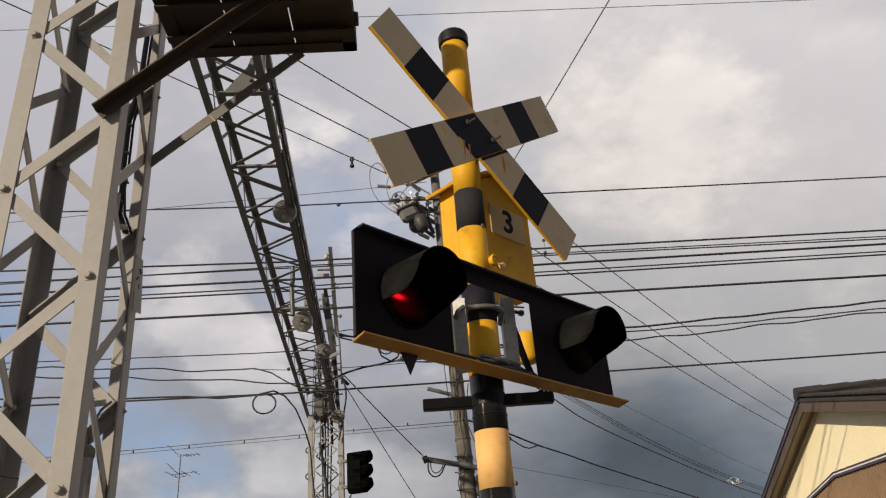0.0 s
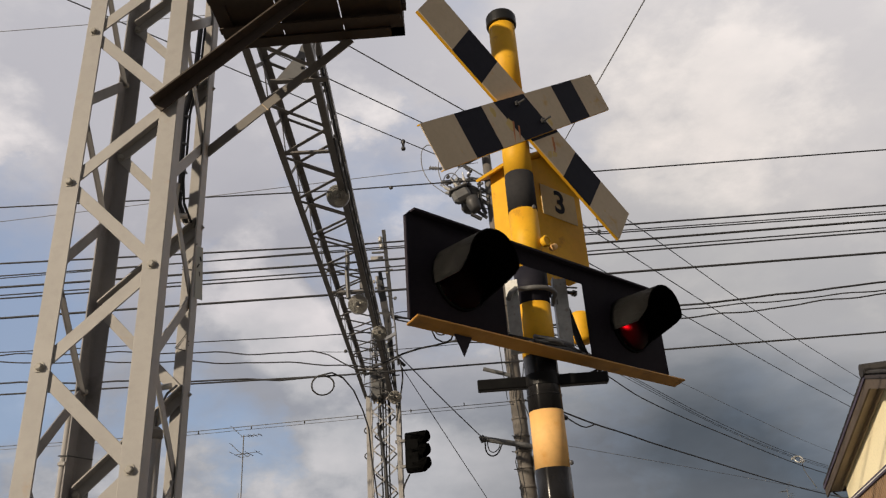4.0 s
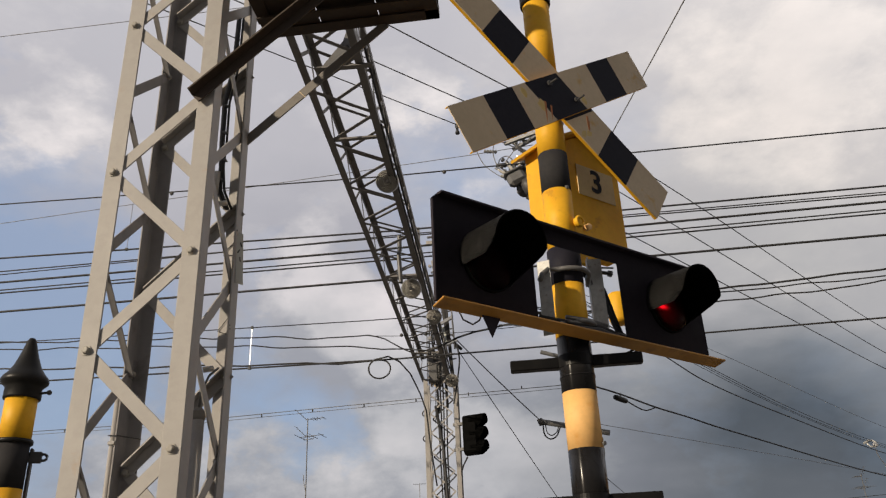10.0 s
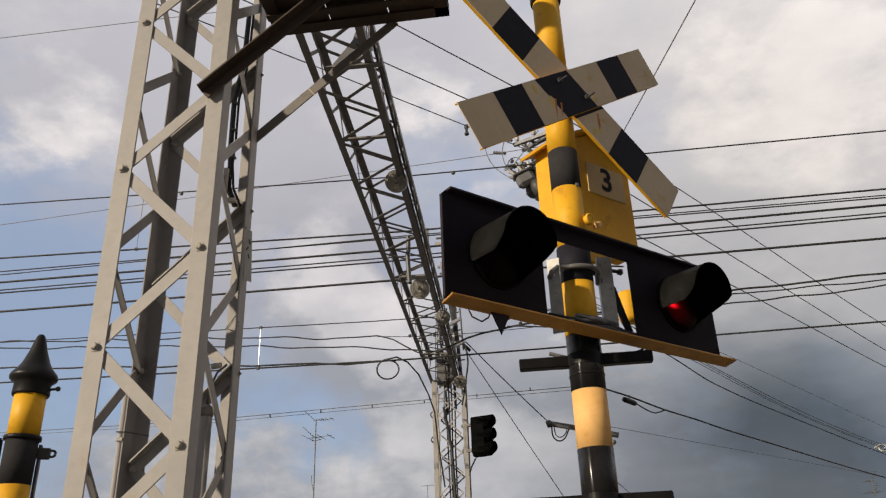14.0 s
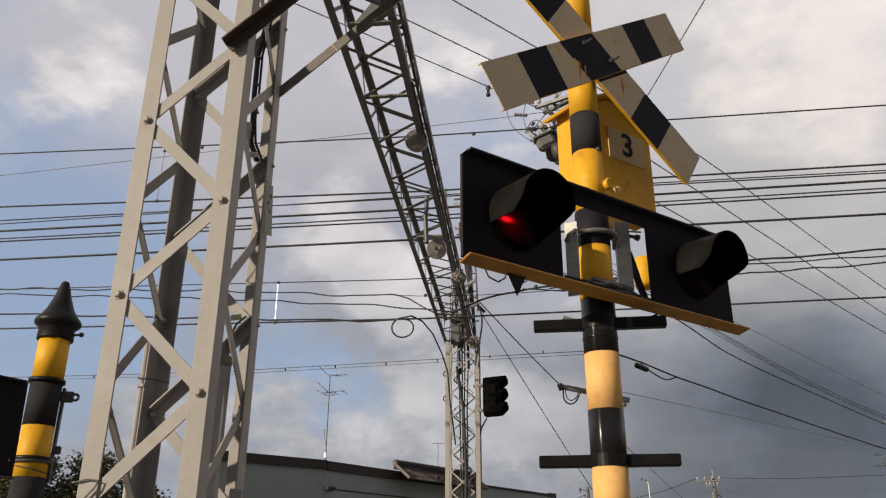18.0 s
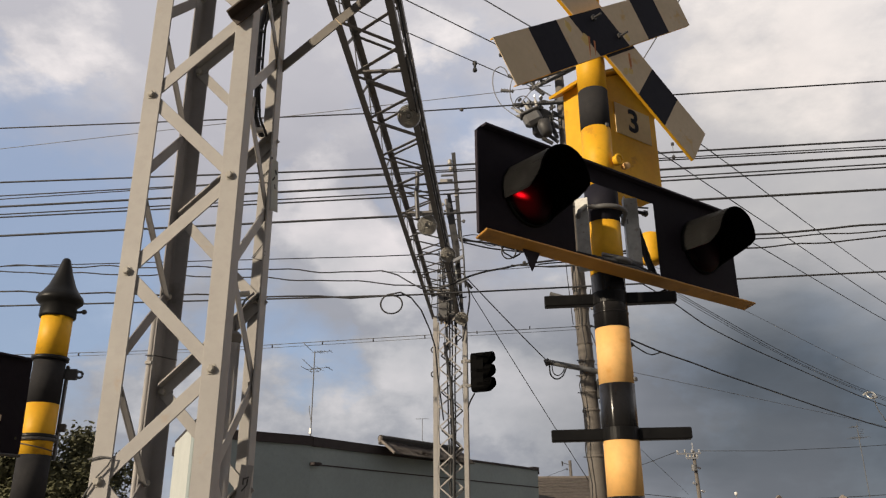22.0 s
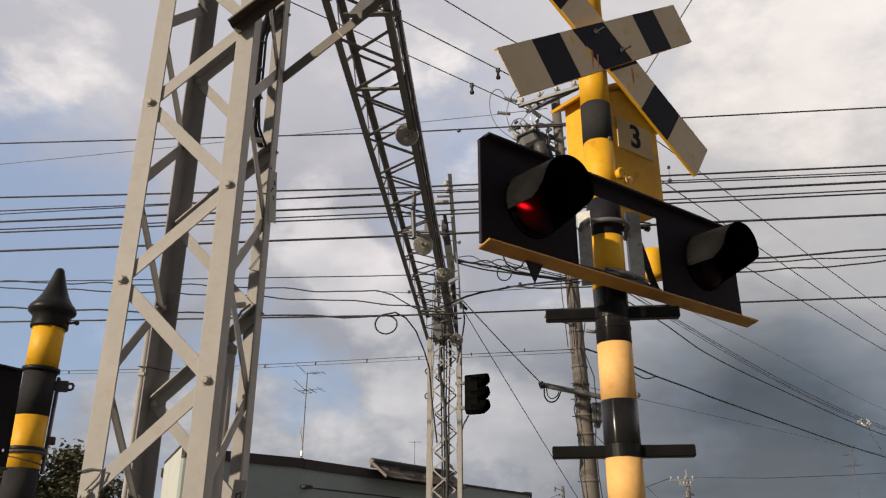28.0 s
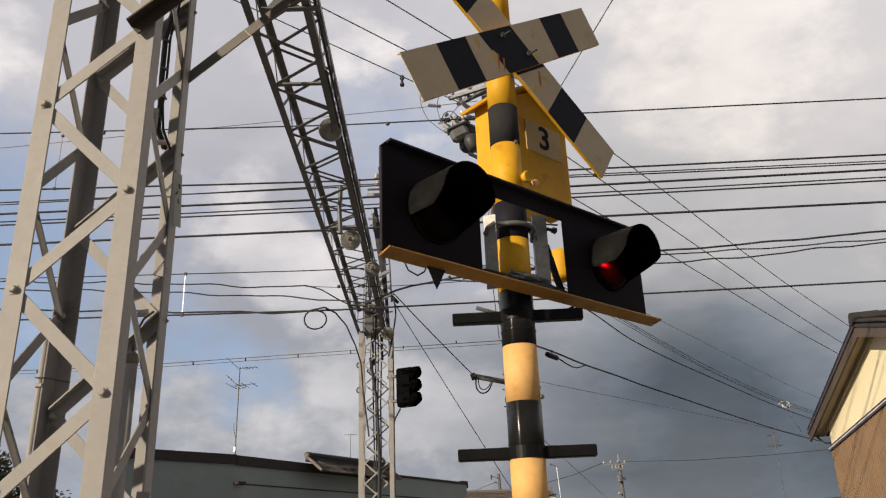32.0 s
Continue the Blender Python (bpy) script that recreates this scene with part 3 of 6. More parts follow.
        part("glow", disc, "lit", bulb, "glowing red lamp face")
        part("bulb_shell", lathe([(0.084, 0.001), (0.084, -0.004), (0.07, -0.012), (0.0, -0.016)], 24, (0, 0, 0), ring), "panel", bulb)
        bulbs.append((bulb, Vector((u - 0.012, y - 0.016, zc - 0.006))))
    return panel, bulbs


# rust runs below the bolts of the two boards: along, top, length, half width
RUNS = {
    True: ((-0.120, -0.005, 0.105, 0.006), (-0.098, -0.03, 0.075, 0.005)),
    False: ((0.135, 0.035, 0.085, 0.007), (0.152, 0.02, 0.06, 0.005)),
}


def crossing_signal():
    sig = thing("crossing_signal", pose(POST.x, POST.y, 0, 0, 0, YAW), "striped yellow and black crossing signal with crossbuck and red lamps", "crossing signal")
    r = 0.0675
    bands = [(0.0, 0.775, "black"), (0.775, 0.975, "faded"), (0.975, 1.175, "black"), (1.175, 1.375, "faded"), (1.375, 1.575, "black"), (1.575, 1.771, "faded"), (1.771, 1.970, "black"), (1.970, 2.181, "faded"), (2.181, 2.395, "black"), (2.395, 2.607, "yellow"), (2.607, 2.762, "black"), (2.762, 3.028, "yellow"), (3.028, 3.209, "black"), (3.209, 3.435, "yellow"), (3.435, 3.63, "black"), (3.63, 4.02, "yellow")]
    label = {"board_black": "dull black painted band", "dull_band": "dull weathered black band", "black": "glossy black painted band", "faded": "sun-faded pale yellow band", "yellow": "bright yellow painted band"}
    for z0, z1, m in bands:
        if m == "black" and z0 > 2.5:
            m = "dull_band" if z0 > 3 else "board_black"
        k = 0.0006 if m in ("black", "dull_band", "board_black") else 0.0
        r = 0.061 if z0 > 2.7 else (0.066 if z0 > 2.3 else 0.0642)
        part("post_band", lathe([(r + k, z0), (r + k, z1)], 40), m, sig, label[m], True)
    part("post_cap", lathe([(0.060, 4.028), (0.069, 4.028), (0.071, 4.034), (0.071, 4.078), (0.066, 4.088), (0.0, 4.093)], 40), "rubber", sig, "dark rubber cap", False)
    # crossbuck: two boards crossing at the same height
    for tilt, y, x in ((-33.6, -0.094, 0.012), (33.4, -0.118, -0.032)):
        board = thing("crossbuck_board")
        board.parent = sig
        board.matrix_local = pose(x, y, 3.442 if tilt > 0 else 3.457, 0, -tilt, 0)
        half, w = 0.666, 0.098
        edges = [-half, -0.455, -0.270, -0.144, 0.087, 0.285, 0.468, half] if tilt > 0 else [-half, -0.455, -0.270, -0.106, 0.107, 0.271, 0.455, half]
        tones = ["board_white", "board_black", "board_white", "board_black", "board_white", "board_black", "board_white"]
        skew = [0.0, 0.0, 0.0, -0.038, -0.038, 0.0, 0.0, 0.0] if tilt > 0 else [0.0, 0.0, 0.0, 0.0416, 0.0416, 0.0, 0.0, 0.0]
        for a, b, ka, kb, m in zip(edges, edges[1:], skew, skew[1:], tones):
            part("stripe", prism([(a - ka, -w), (b - kb, -w), (b + kb, w), (a + ka, w)], 0.004, at=(0, -0.002, 0)), m, board, "dull off-white stripe" if m == "board_white" else "black stripe")
        bm = bmesh.new()
        for s in (-1, 1):
            add_box(bm, (2 * half, 0.014, 0.004), (0, 0.0092, s * (w - 0.002)))
        part("folded_rim", bm, "yellow", board, "yellow folded rim")
        # thin rust runs below the bolts
        run = Matrix.Rotation(radians(tilt), 3, "Y")
        for u, top, long, wide in RUNS[tilt > 0]:
            streak = [run @ Vector((px, 0, pz)) for px, pz in ((-wide, 0.0), (wide, 0.0), (wide * 0.8, -long * 0.6), (0.0, -long), (-wide * 0.7, -long * 0.5))]
            part("rust_streak", prism([(u + v.x, top + v.z) for v in streak], 0.0006, at=(0, -0.0028, 0)), "rust", board, "thin dark rust run")
        # yellowed blotches
        rnd = random.Random(4)
        for u, v, size in ((-0.215, 0.060, 0.020), (-0.150, -0.012, 0.024), (0.135, -0.060, 0.016)) if tilt > 0 else ((0.165, -0.07, 0.018), (0.185, -0.04, 0.015)):
            poly = [(u + size * rnd.uniform(0.6, 1.1) * math.cos(k * 0.571), v + size * rnd.uniform(0.7, 1.5) * math.sin(k * 0.571)) for k in range(11)]
            part("stain", prism(poly, 0.0005, at=(0, -0.0026, 0)), "stain", board, "yellowed stain in the paint")
    for x, z in ((-0.095, 3.475), (0.060, 3.450)):
        part("crossbuck_bolt", tube([(x, -0.10, z), (x, -0.168, z - 0.004)], 0.0048, 10), "steel_dark", sig)
        part("crossbuck_nut", lathe([(0.013, 0), (0.013, 0.010)], 6, (x, -0.121, z), Matrix.Rotation(radians(90), 3, "X")), "steel_dark", sig)
    # lamp panel with its brackets
    panel, bulbs = lamp_panel(sig, [(-0.468, 2.562), (0.482, 2.575)], -0.727, 0.690, 2.372, 2.782, (-0.272, 0.185, 2.385, 2.708))
    part("pointed_tab", prism([(-0.045, 0.0), (0.045, 0.0), (0.0, -0.085)], 0.004, at=(-0.50, -0.118, 2.366)), "panel", panel, "black pointed sheet tab")
    for u, w, z, h, turn, m in ((-0.138, 0.050, 2.53, 0.30, -58, "zinc"), (0.150, 0.055, 2.605, 0.30, -38, "zinc")):
        part("bracket", box((w, 0.006, h), (u, -0.02, z), Matrix.Rotation(radians(turn), 3, "Z"), 0.001), m, sig, "galvanised mounting plate")
        part("bracket_arm", box((0.02, 0.07, 0.02), (u, -0.062, 2.40), None, 0.002), "steel_dark", sig)
    part("bracket_lip", box((0.006, 0.04, 0.30), (0.126, -0.004, 2.605), Matrix.Rotation(radians(-38), 3, "Z"), 0.001), "zinc", sig, "bent edge of the mounting plate")
    for z in (2.652, 2.435):
        hook = [Vector((-0.178, -0.035, z - 0.065)), Vector((-0.160, -0.032, z - 0.034)), Vector((-0.125, -0.032, z - 0.006))] if z > 2.5 else []
        pts = [*hook, *[Vector((0.089 * math.cos(radians(a)), 0.089 * math.sin(radians(a)), z)) for a in range(204, 345, 12)], Vector((0.110, -0.010, z)), Vector((0.150, 0.018, z))]
        part("u_bolt", tube(pts, 0.010, 10), "steel_mid", sig, "dull steel U-bolt", True)
        part("u_bolt_nut", lathe([(0.019, 0), (0.019, 0.016)], 6, (0.128, 0.004, z), Matrix.Rotation(radians(90), 3, "Y")), "steel_mid", sig)
    for z in (2.440, 2.424):
        part("clamp_rod", tube([(-0.10, -0.075, z), (0.02, -0.080, z + 0.006), (0.13, -0.06, z + 0.01)], 0.008, 8), "steel_mid", sig, "rusty clamp rod", True)
    part("fixing_bolt", tube([(0.20, 0.0, 2.715), (0.262, 0.0, 2.722)], 0.008, 8), "steel_dark", sig)
    part("fixing_nut", lathe([(0.015, 0), (0.015, 0.010)], 6, (0.256, 0.0, 2.7215), Matrix.Rotation(radians(90), 3, "Y")), "steel_mid", sig)
    part("thin_rod", tube([(0.16, 0.02, 2.735), (0.32, 0.03, 2.772)], 0.004, 8), "steel_dark", sig)
    # cables between post and panel
    for dx, r0 in ((0.0, 0.009), (0.022, 0.007)):
        pts = [(0.10 + dx, 0.03, 2.72), (0.19 + dx, 0.0, 2.64), (0.215 + dx, -0.02, 2.50), (0.225 + dx, -0.04, 2.42), (0.27 + dx, -0.06, 2.375), (0.235 + dx, -0.03, 2.35), (0.15 + dx, -0.01, 2.345)]
        part("cable", tube(pts, r0, 8), "wire", sig, "", True)
    for y, z, r0 in ((-0.085, 2.402, 0.013), (-0.075, 2.425, 0.010), (-0.09, 2.385, 0.012)):
        part("cable", tube([(-0.20, y + 0.04, z + 0.01), (-0.08, y, z - 0.006), (0.06, y, z + 0.008), (0.17, y + 0.01, z - 0.004), (0.27, y + 0.05, z + 0.015)], r0, 8), "wire", sig, "", True)
    part("cable", tube([(-0.62, -0.09, 2.37), (-0.60, -0.09, 2.335), (-0.56, -0.09, 2.325), (-0.53, -0.09, 2.345), (-0.52, -0.09, 2.37)], 0.003, 6), "wire", sig, "", True)
    part("rear_lamp_cover", lathe([(0.0, 0.0), (0.040, 0.004), (0.046, 0.02), (0.046, 0.125), (0.036, 0.14), (0.0, 0.145)], 24, (0.425, 0.12, 2.565)), "yellow", sig, "rounded yellow cover behind the panel", True)
    part("rear_bracket", box((0.10, 0.02, 0.05), (0.20, 0.06, 2.79), None, 0.003), "yellow", sig)
    # foot bars with clamps
    for z, a in ((2.298, -43), (1.790, -43)):
        turn = Matrix.Rotation(radians(a), 3, "Z")
        for s in (-1, 1):
            bar = bmesh.new()
            add_box(bar, (0.186, 0.040, 0.042), turn @ Vector((s * 0.155, 0, 0)) + Vector((0, 0, z)), turn, 0.004)
            add_box(bar, (0.05, 0.041, 0.043), turn @ Vector((s * 0.082, 0, 0)) + Vector((0, 0, z)), turn, 0.004)
            part("foot_bar", bar, "foot_rubber", sig, "black rubber-clad foot bar")
    for z in (2.298, 1.790):
        part("foot_clamp", lathe([(0.060, z - 0.024), (0.0675, z - 0.022), (0.0675, z + 0.022), (0.060, z + 0.024)], 36), "foot_rubber", sig, "black clamp round the post")
    turn = Matrix.Rotation(radians(-24), 3, "Z")
    part("scratch", box((0.004, 0.0016, 0.034), turn @ Vector((0, -0.0625, 2.145)), turn), "rust", sig, "short dark scratch in the paint")
    part("clamp_band", lathe([(0.0645, 2.236), (0.067, 2.236), (0.067, 2.243), (0.0645, 2.243)], 36), "black", sig, "", True)
    # control box behind the post
    bx = thing("control_box")
    bx.parent = sig
    x0, x1, yf, yb = 0.055, 0.512, 0.092, 0.225
    poly = [(x0, 2.895), (x1, 2.895), (x1, 3.335), ((x0 + x1) / 2, 3.455), (x0, 3.335)]
    part("box_body", prism(poly, yb - yf, at=(0, yf, 0)), "yellow", bx, "yellow sheet steel box body")
    xm = (x0 + x1) / 2
    for s, xe in ((-1, x0 - 0.05), (1, x1 + 0.03)):
        roof = bmesh.new()
        z_e = 3.335 - abs(xe - (x0 if s < 0 else x1)) * 0.52
        add_profile(roof, (xm, (yf + yb) / 2 - 0.01, 3.463), (xe, (yf + yb) / 2 - 0.01, z_e), [(-0.115, 0), (0.115, 0), (0.115, 0.012), (-0.115, 0.012)], (0, 0, 1))
        part("box_roof", roof, "yellow", bx)
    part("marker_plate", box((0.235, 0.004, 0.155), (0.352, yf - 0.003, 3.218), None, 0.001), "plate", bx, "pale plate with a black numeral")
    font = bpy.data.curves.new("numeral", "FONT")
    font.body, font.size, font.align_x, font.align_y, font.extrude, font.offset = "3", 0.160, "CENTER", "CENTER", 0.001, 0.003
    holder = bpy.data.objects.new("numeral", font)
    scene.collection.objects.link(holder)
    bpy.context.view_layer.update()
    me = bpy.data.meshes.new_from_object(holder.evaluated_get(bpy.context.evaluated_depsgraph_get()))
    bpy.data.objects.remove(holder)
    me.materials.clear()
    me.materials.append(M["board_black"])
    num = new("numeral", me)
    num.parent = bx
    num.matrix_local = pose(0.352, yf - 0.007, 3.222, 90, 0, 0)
    part("box_latch", lathe([(0.022, 0), (0.022, 0.012), (0.016, 0.018), (0.0, 0.020)], 20, (0.030, -0.066, 2.872), Matrix.Rotation(radians(90), 3, "X")), "yellow", sig, "round yellow fitting", True)
    part("padlock", lathe([(0.012, 0), (0.014, 0.006), (0.014, 0.03), (0.0, 0.034)], 14, (0.080, -0.06, 2.862), Matrix.Rotation(radians(60), 3, "Y")), "faded", sig, "", True)
    part("latch_ring", torus_arc((0.030, -0.083, 2.872), 0.019, 0.006, 0, 350, 18, Matrix.Rotation(radians(90), 3, "X")), "yellow", sig, "", True)
    for x, z, f in ((0.0, 3.03, 0.061), (-0.02, 3.405, 0.061), (0.03, 1.985, 0.064)):
        part("rivet", lathe([(0.009, 0), (0.008, 0.006), (0, 0.008)], 10, (x, -f, z), Matrix.Rotation(radians(90), 3, "X")), "steel_mid", sig)
    return sig, bulbs


crossing, crossing_bulbs = crossing_signal()


# ---- the second signal post with a pointed cap ----
def cone_cap_signal():
    p = thing("cone_cap_signal", pose(-2.335, 3.645, 0, 0, 0, 20), "yellow and black striped signal post with a pointed black cap", "crossing signal")
    r = 0.068
    for z0, z1, m in [(0, 0.95, "black"), (0.95, 1.17, "yellow"), (1.17, 1.38, "black"), (1.38, 1.59, "yellow"), (1.59, 1.806, "black"), (1.806, 2.028, "yellow"), (2.028, 2.229, "black"), (2.229, 2.45, "yellow")]:
        m = "dull_band" if m == "black" else m
        part("post_band", lathe([(r, z0), (r, z1)], 36), m, p, "", True)
    part("pointed_cap", lathe([(0.066, 2.425), (0.078, 2.425), (0.080, 2.432), (0.078, 2.478), (0.088, 2.488), (0.101, 2.500), (0.103, 2.512), (0.097, 2.526), (0.080, 2.545), (0.060, 2.578), (0.040, 2.632), (0.026, 2.682), (0.019, 2.706), (0.012, 2.716), (0.0, 2.719)], 40), "rubber", p, "black rubber cap drawn to a point", True)
    part("cap_screw", tube([(0.07, -0.01, 2.452), (0.112, -0.016, 2.456)], 0.006, 8), "steel_dark", p)
    part("cap_screw_head", sphere(0.012, (0.115, -0.016, 2.456)), "steel_dark", p)
    for z in (2.232, 1.885):
        part("clamp_band", lathe([(0.069, z - 0.010), (0.079, z - 0.008), (0.079, z + 0.008), (0.069, z + 0.010)], 32), "rubber", p, "", True)
    part("side_lug", box((0.03, 0.02, 0.035), (0.092, 0.02, 1.93), None, 0.004), "steel_dark", p)
    for z in (2.17,):
        part("side_lug", box((0.055, 0.02, 0.05), (0.093, 0.02, z), None, 0.004), "steel_dark", p)
        part("lug_eye", torus_arc((0.128, 0.02, z), 0.014, 0.006, 0, 350, 14, Matrix.Rotation(radians(90), 3, "X")), "steel_dark", p)
    part("side_rail", box((0.012, 0.03, 0.42), (0.074, 0.03, 2.0), None, 0.002), "steel_dark", p)
    panel, bulbs = lamp_panel(p, [(-0.52, 2.03)], -0.80, -0.135, 1.79, 2.188, (-0.165, -0.157, 1.85, 1.86))
    panel.matrix_local = pose(0, 0, 0, 0, 0, 45)
    part("label_plate", box((0.045, 0.003, 0.025), (-0.27, -0.122, 1.925)), "board_white", panel, "small pale label")
    part("wire_tie", torus_arc((0, 0, 1.872), 0.075, 0.008, 0, 355, 20), "steel_dark", p)
    part("wire_tie", torus_arc((0, 0.0, 1.84), 0.071, 0.003, 0, 355, 20, Matrix.Rotation(radians(12), 3, "Y")), "bark", p)
    return p, bulbs


cone_signal, cone_bulbs = cone_cap_signal()


# ---- near lattice tower of the gantry ----
TOWER = pose(-1.475, 3.225, 0, 0, 0, 2.6)
HALF = 0.228
LEFT, RIGHT = -0.226, 0.205
TOP = 5.95


def lattice_tower():
    tw = thing("gantry_tower", TOWER, "grey-beige painted lattice steel tower of an overhead line gantry", "tower")
    w, deep, t = 0.073, 0.082, 0.008
    for sx in (-1, 1):
        for sy in (-1, 1):
            x, y = (LEFT if sx < 0 else RIGHT + (0.005 if sy > 0 else 0.0)), sy * HALF
            pts = [(0, 0), (-sx * w, 0), (-sx * w, -sy * t), (-sx * (t + 0.006), -sy * t), (-sx * t, -sy * (t + 0.006)), (-sx * t, -sy * deep), (0, -sy * deep)]
            bm = bmesh.new()
            low = [bm.verts.new((x + a, y + b, 0)) for a, b in pts]
            high = [bm.verts.new((x + a, y + b, TOP)) for a, b in pts]
            k = len(pts)
            for i in range(k):
                bm.faces.new((low[i], low[(i + 1) % k], high[(i + 1) % k], high[i]))
            bm.faces.new(low), bm.faces.new(high)
            # the rear-left leg's shade is put into its paint
            shaded = sx < 0 < sy
            leg = part("leg", bm, "tower_shaded" if shaded else "tower", tw, "grimy rear leg with shade put into its paint" if shaded else "")
            bev = leg.modifiers.new("edge", "BEVEL")
            bev.width, bev.segments, bev.limit_method = 0.002, 1, "ANGLE"
    step = 0.382
    nodes = [(-1 if k % 2 else 1, 3.923 - step * (k - 1)) for k in range(-4, 11)]
    ends = {-1: LEFT + 0.036, 1: RIGHT - 0.034}
    # front face: a zigzag of flat bars behind the leg flanges
    for (s0, z0), (s1, z1) in zip(nodes, nodes[1:]):
        if min(z0, z1) < 0:
            continue
        y = -HALF + t + 0.004
        part("brace", flat_bar((ends[s0] + s0 * 0.014, y, z0), (ends[s1] + s1 * 0.014, y, z1), 0.050, 0.007, (0, 1, 0)), "tower", tw)
        part("bolt", hex_bolt((ends[s0] - 0.002, -HALF, z0), (0, -1, 0)), "bolt", tw)
    # rear face: angles that rise to the one side, flat bars that rise to the other, seen from within
    for (s0, z0), (s1, z1) in zip(nodes, nodes[1:]):
        z0, z1 = z0 + 0.01, z1 + 0.01
        if min(z0, z1) < 0 or max(z0, z1) > TOP:
            continue
        y = HALF - t - 0.004
        e0, e1 = ends[-s0], ends[-s1]
        if s0 < 0:
            part("brace", angle_bar((e1 - 0.01, y - 0.002, z1 + 0.022), (e0 + 0.02, y - 0.002, z0 + 0.022), 0.046, 0.006, 1, 1, (0, -1, 0)), "tower", tw, "angle steel brace")
        else:
            part("brace", flat_bar((e0, y, z0), (e1, y, z1), 0.045, 0.007, (0, 1, 0)), "tower", tw)
        part("bolt", hex_bolt((ends[-s0], HALF - t - 0.010, z0), (0, -1, 0)), "bolt", tw)
    # side faces
    inner = HALF - 0.038
    for s, side in ((-1, LEFT), (1, RIGHT)):
        for (s0, z0), (s1, z1) in zip(nodes, nodes[1:]):
            z0, z1 = z0 + 0.03, z1 + 0.03
            if min(z0, z1) < 0 or max(z0, z1) > TOP:
                continue
            x = side - s * (t + 0.004)
            a, b = Vector((x, s0 * s * inner, z0)), Vector((x, s1 * s * inner, z1))
            # left-side braces and ribs get the paint with the shade in it
            part("brace", flat_bar(a, b, 0.045, 0.007, (1, 0, 0)), "tower_shaded" if s < 0 else "tower", tw)
            if s < 0 and s0 > 0:
                part("brace_rib", add_profile(bmesh.new(), a + Vector((0.0035, 0, 0)), b + Vector((0.0035, 0, 0)), [(0.016, 0), (0.022, 0), (0.022, 0.018), (0.016, 0.018)], (1, 0, 0)), "tower_shaded", tw)
            part("bolt", hex_bolt((x - s * 0.004, s0 * s * inner, z0), (-s, 0, 0), 0.012), "bolt", tw)
    # conduit and cable inside the right-hand face
    part("conduit", tube([(0.130, 0.10, 0), (0.130, 0.10, 2.21)], 0.024, 14), "tower", tw, "painted steel conduit", True)
    part("conduit_head", lathe([(0.024, 2.19), (0.028, 2.20), (0.028, 2.225), (0.012, 2.24)], 14, (0.130, 0.10, 0)), "tower_dark", tw)
    part("cable", tube([(0.13, 0.10, 2.24), (0.135, 0.09, 2.30), (0.16, 0.10, 2.37), (0.185, 0.13, 2.41)], 0.005, 8), "steel_mid", tw, "", True)
    for dx, r, m in ((0.0, 0.009, "wire"), (0.018, 0.006, "wire"), (-0.012, 0.005, "steel_mid")):
        pts = [(0.150 + dx, 0.15, 4.30), (0.145 + dx, 0.145, 3.95), (0.120 + dx, 0.13, 3.72), (0.122 + dx, 0.13, 3.50), (0.128 + dx * 0.6, 0.12, 3.36), (0.13 + dx, 0.13, 3.24), (0.165 + dx, 0.14, 3.15)]
        part("cable", tube(pts, r, 8), m, tw, "", True)
    for z, x in ((3.70, 0.128), (3.55, 0.132), (3.40, 0.138), (3.30, 0.126)):
        part("cable_clip", box((0.026, 0.022, 0.010), (x, 0.125, z), Matrix.Rotation(0.3, 3, "Y"), 0.003), "steel_mid", tw)
    part("cable_sleeve", tube([(0.118, 0.108, 3.33), (0.116, 0.108, 3.22)], 0.013, 10), "porcelain", tw, "pale ribbed sleeve", True)
    for z in (3.16, 3.90, 2.40):
        part("spacer_bolt", tube([(RIGHT - 0.03, 0.10, z), (RIGHT - 0.065, 0.08, z - 0.01)], 0.012, 10), "porcelain", tw, "", True)
    # thin conduit strapped to the rear leg
    part("conduit", tube([(LEFT - 0.013, HALF - deep + 0.012, 0), (LEFT - 0.013, HALF - deep + 0.012, 2.329)], 0.011, 12), "tower", tw, "thin pale conduit strapped to a leg", True)
    part("conduit_clip", box((0.03, 0.03, 0.016), (LEFT - 0.010, HALF - deep + 0.010, 2.132), None, 0.003), "tower", tw)
    part("tie_wire", tube([(LEFT - 0.026, HALF - deep - 0.003, 2.132 + 0.03), (LEFT + 0.01, HALF - deep - 0.006, 2.132 + 0.028), (LEFT + 0.078, HALF - 0.012, 2.132 + 0.024)], 0.0025, 6), "steel_dark", tw)
    # tie wires round the legs, and small plates with worn marks
    part("tie_wire", tube([(-0.235, -0.235, 1.705), (-0.19, -0.236, 1.715), (-0.150, -0.236, 1.71), (-0.16, -0.238, 1.685), (-0.20, -0.238, 1.64), (-0.235, -0.235, 1.58)], 0.003, 6), "steel_mid", tw)
    xr = RIGHT + 0.005
    part("tie_wire", tube([(xr + 0.002, HALF - 0.076, 2.60), (xr - 0.03, HALF - 0.012, 2.66), (xr - 0.074, HALF - 0.012, 2.60), (xr - 0.03, HALF - 0.012, 2.585), (xr + 0.003, HALF - 0.076, 2.585)], 0.002, 6), "steel_dark", tw)
    part("tie_wire", tube([(xr - 0.074, HALF - 0.012, 2.97), (xr - 0.02, HALF - 0.012, 3.03), (xr + 0.003, HALF - 0.076, 3.05)], 0.002, 6), "steel_dark", tw)
    part("tie_wire", tube([(xr - 0.074, HALF - 0.012, 2.96), (xr - 0.01, HALF - 0.012, 2.955)], 0.002, 6), "steel_dark", tw)
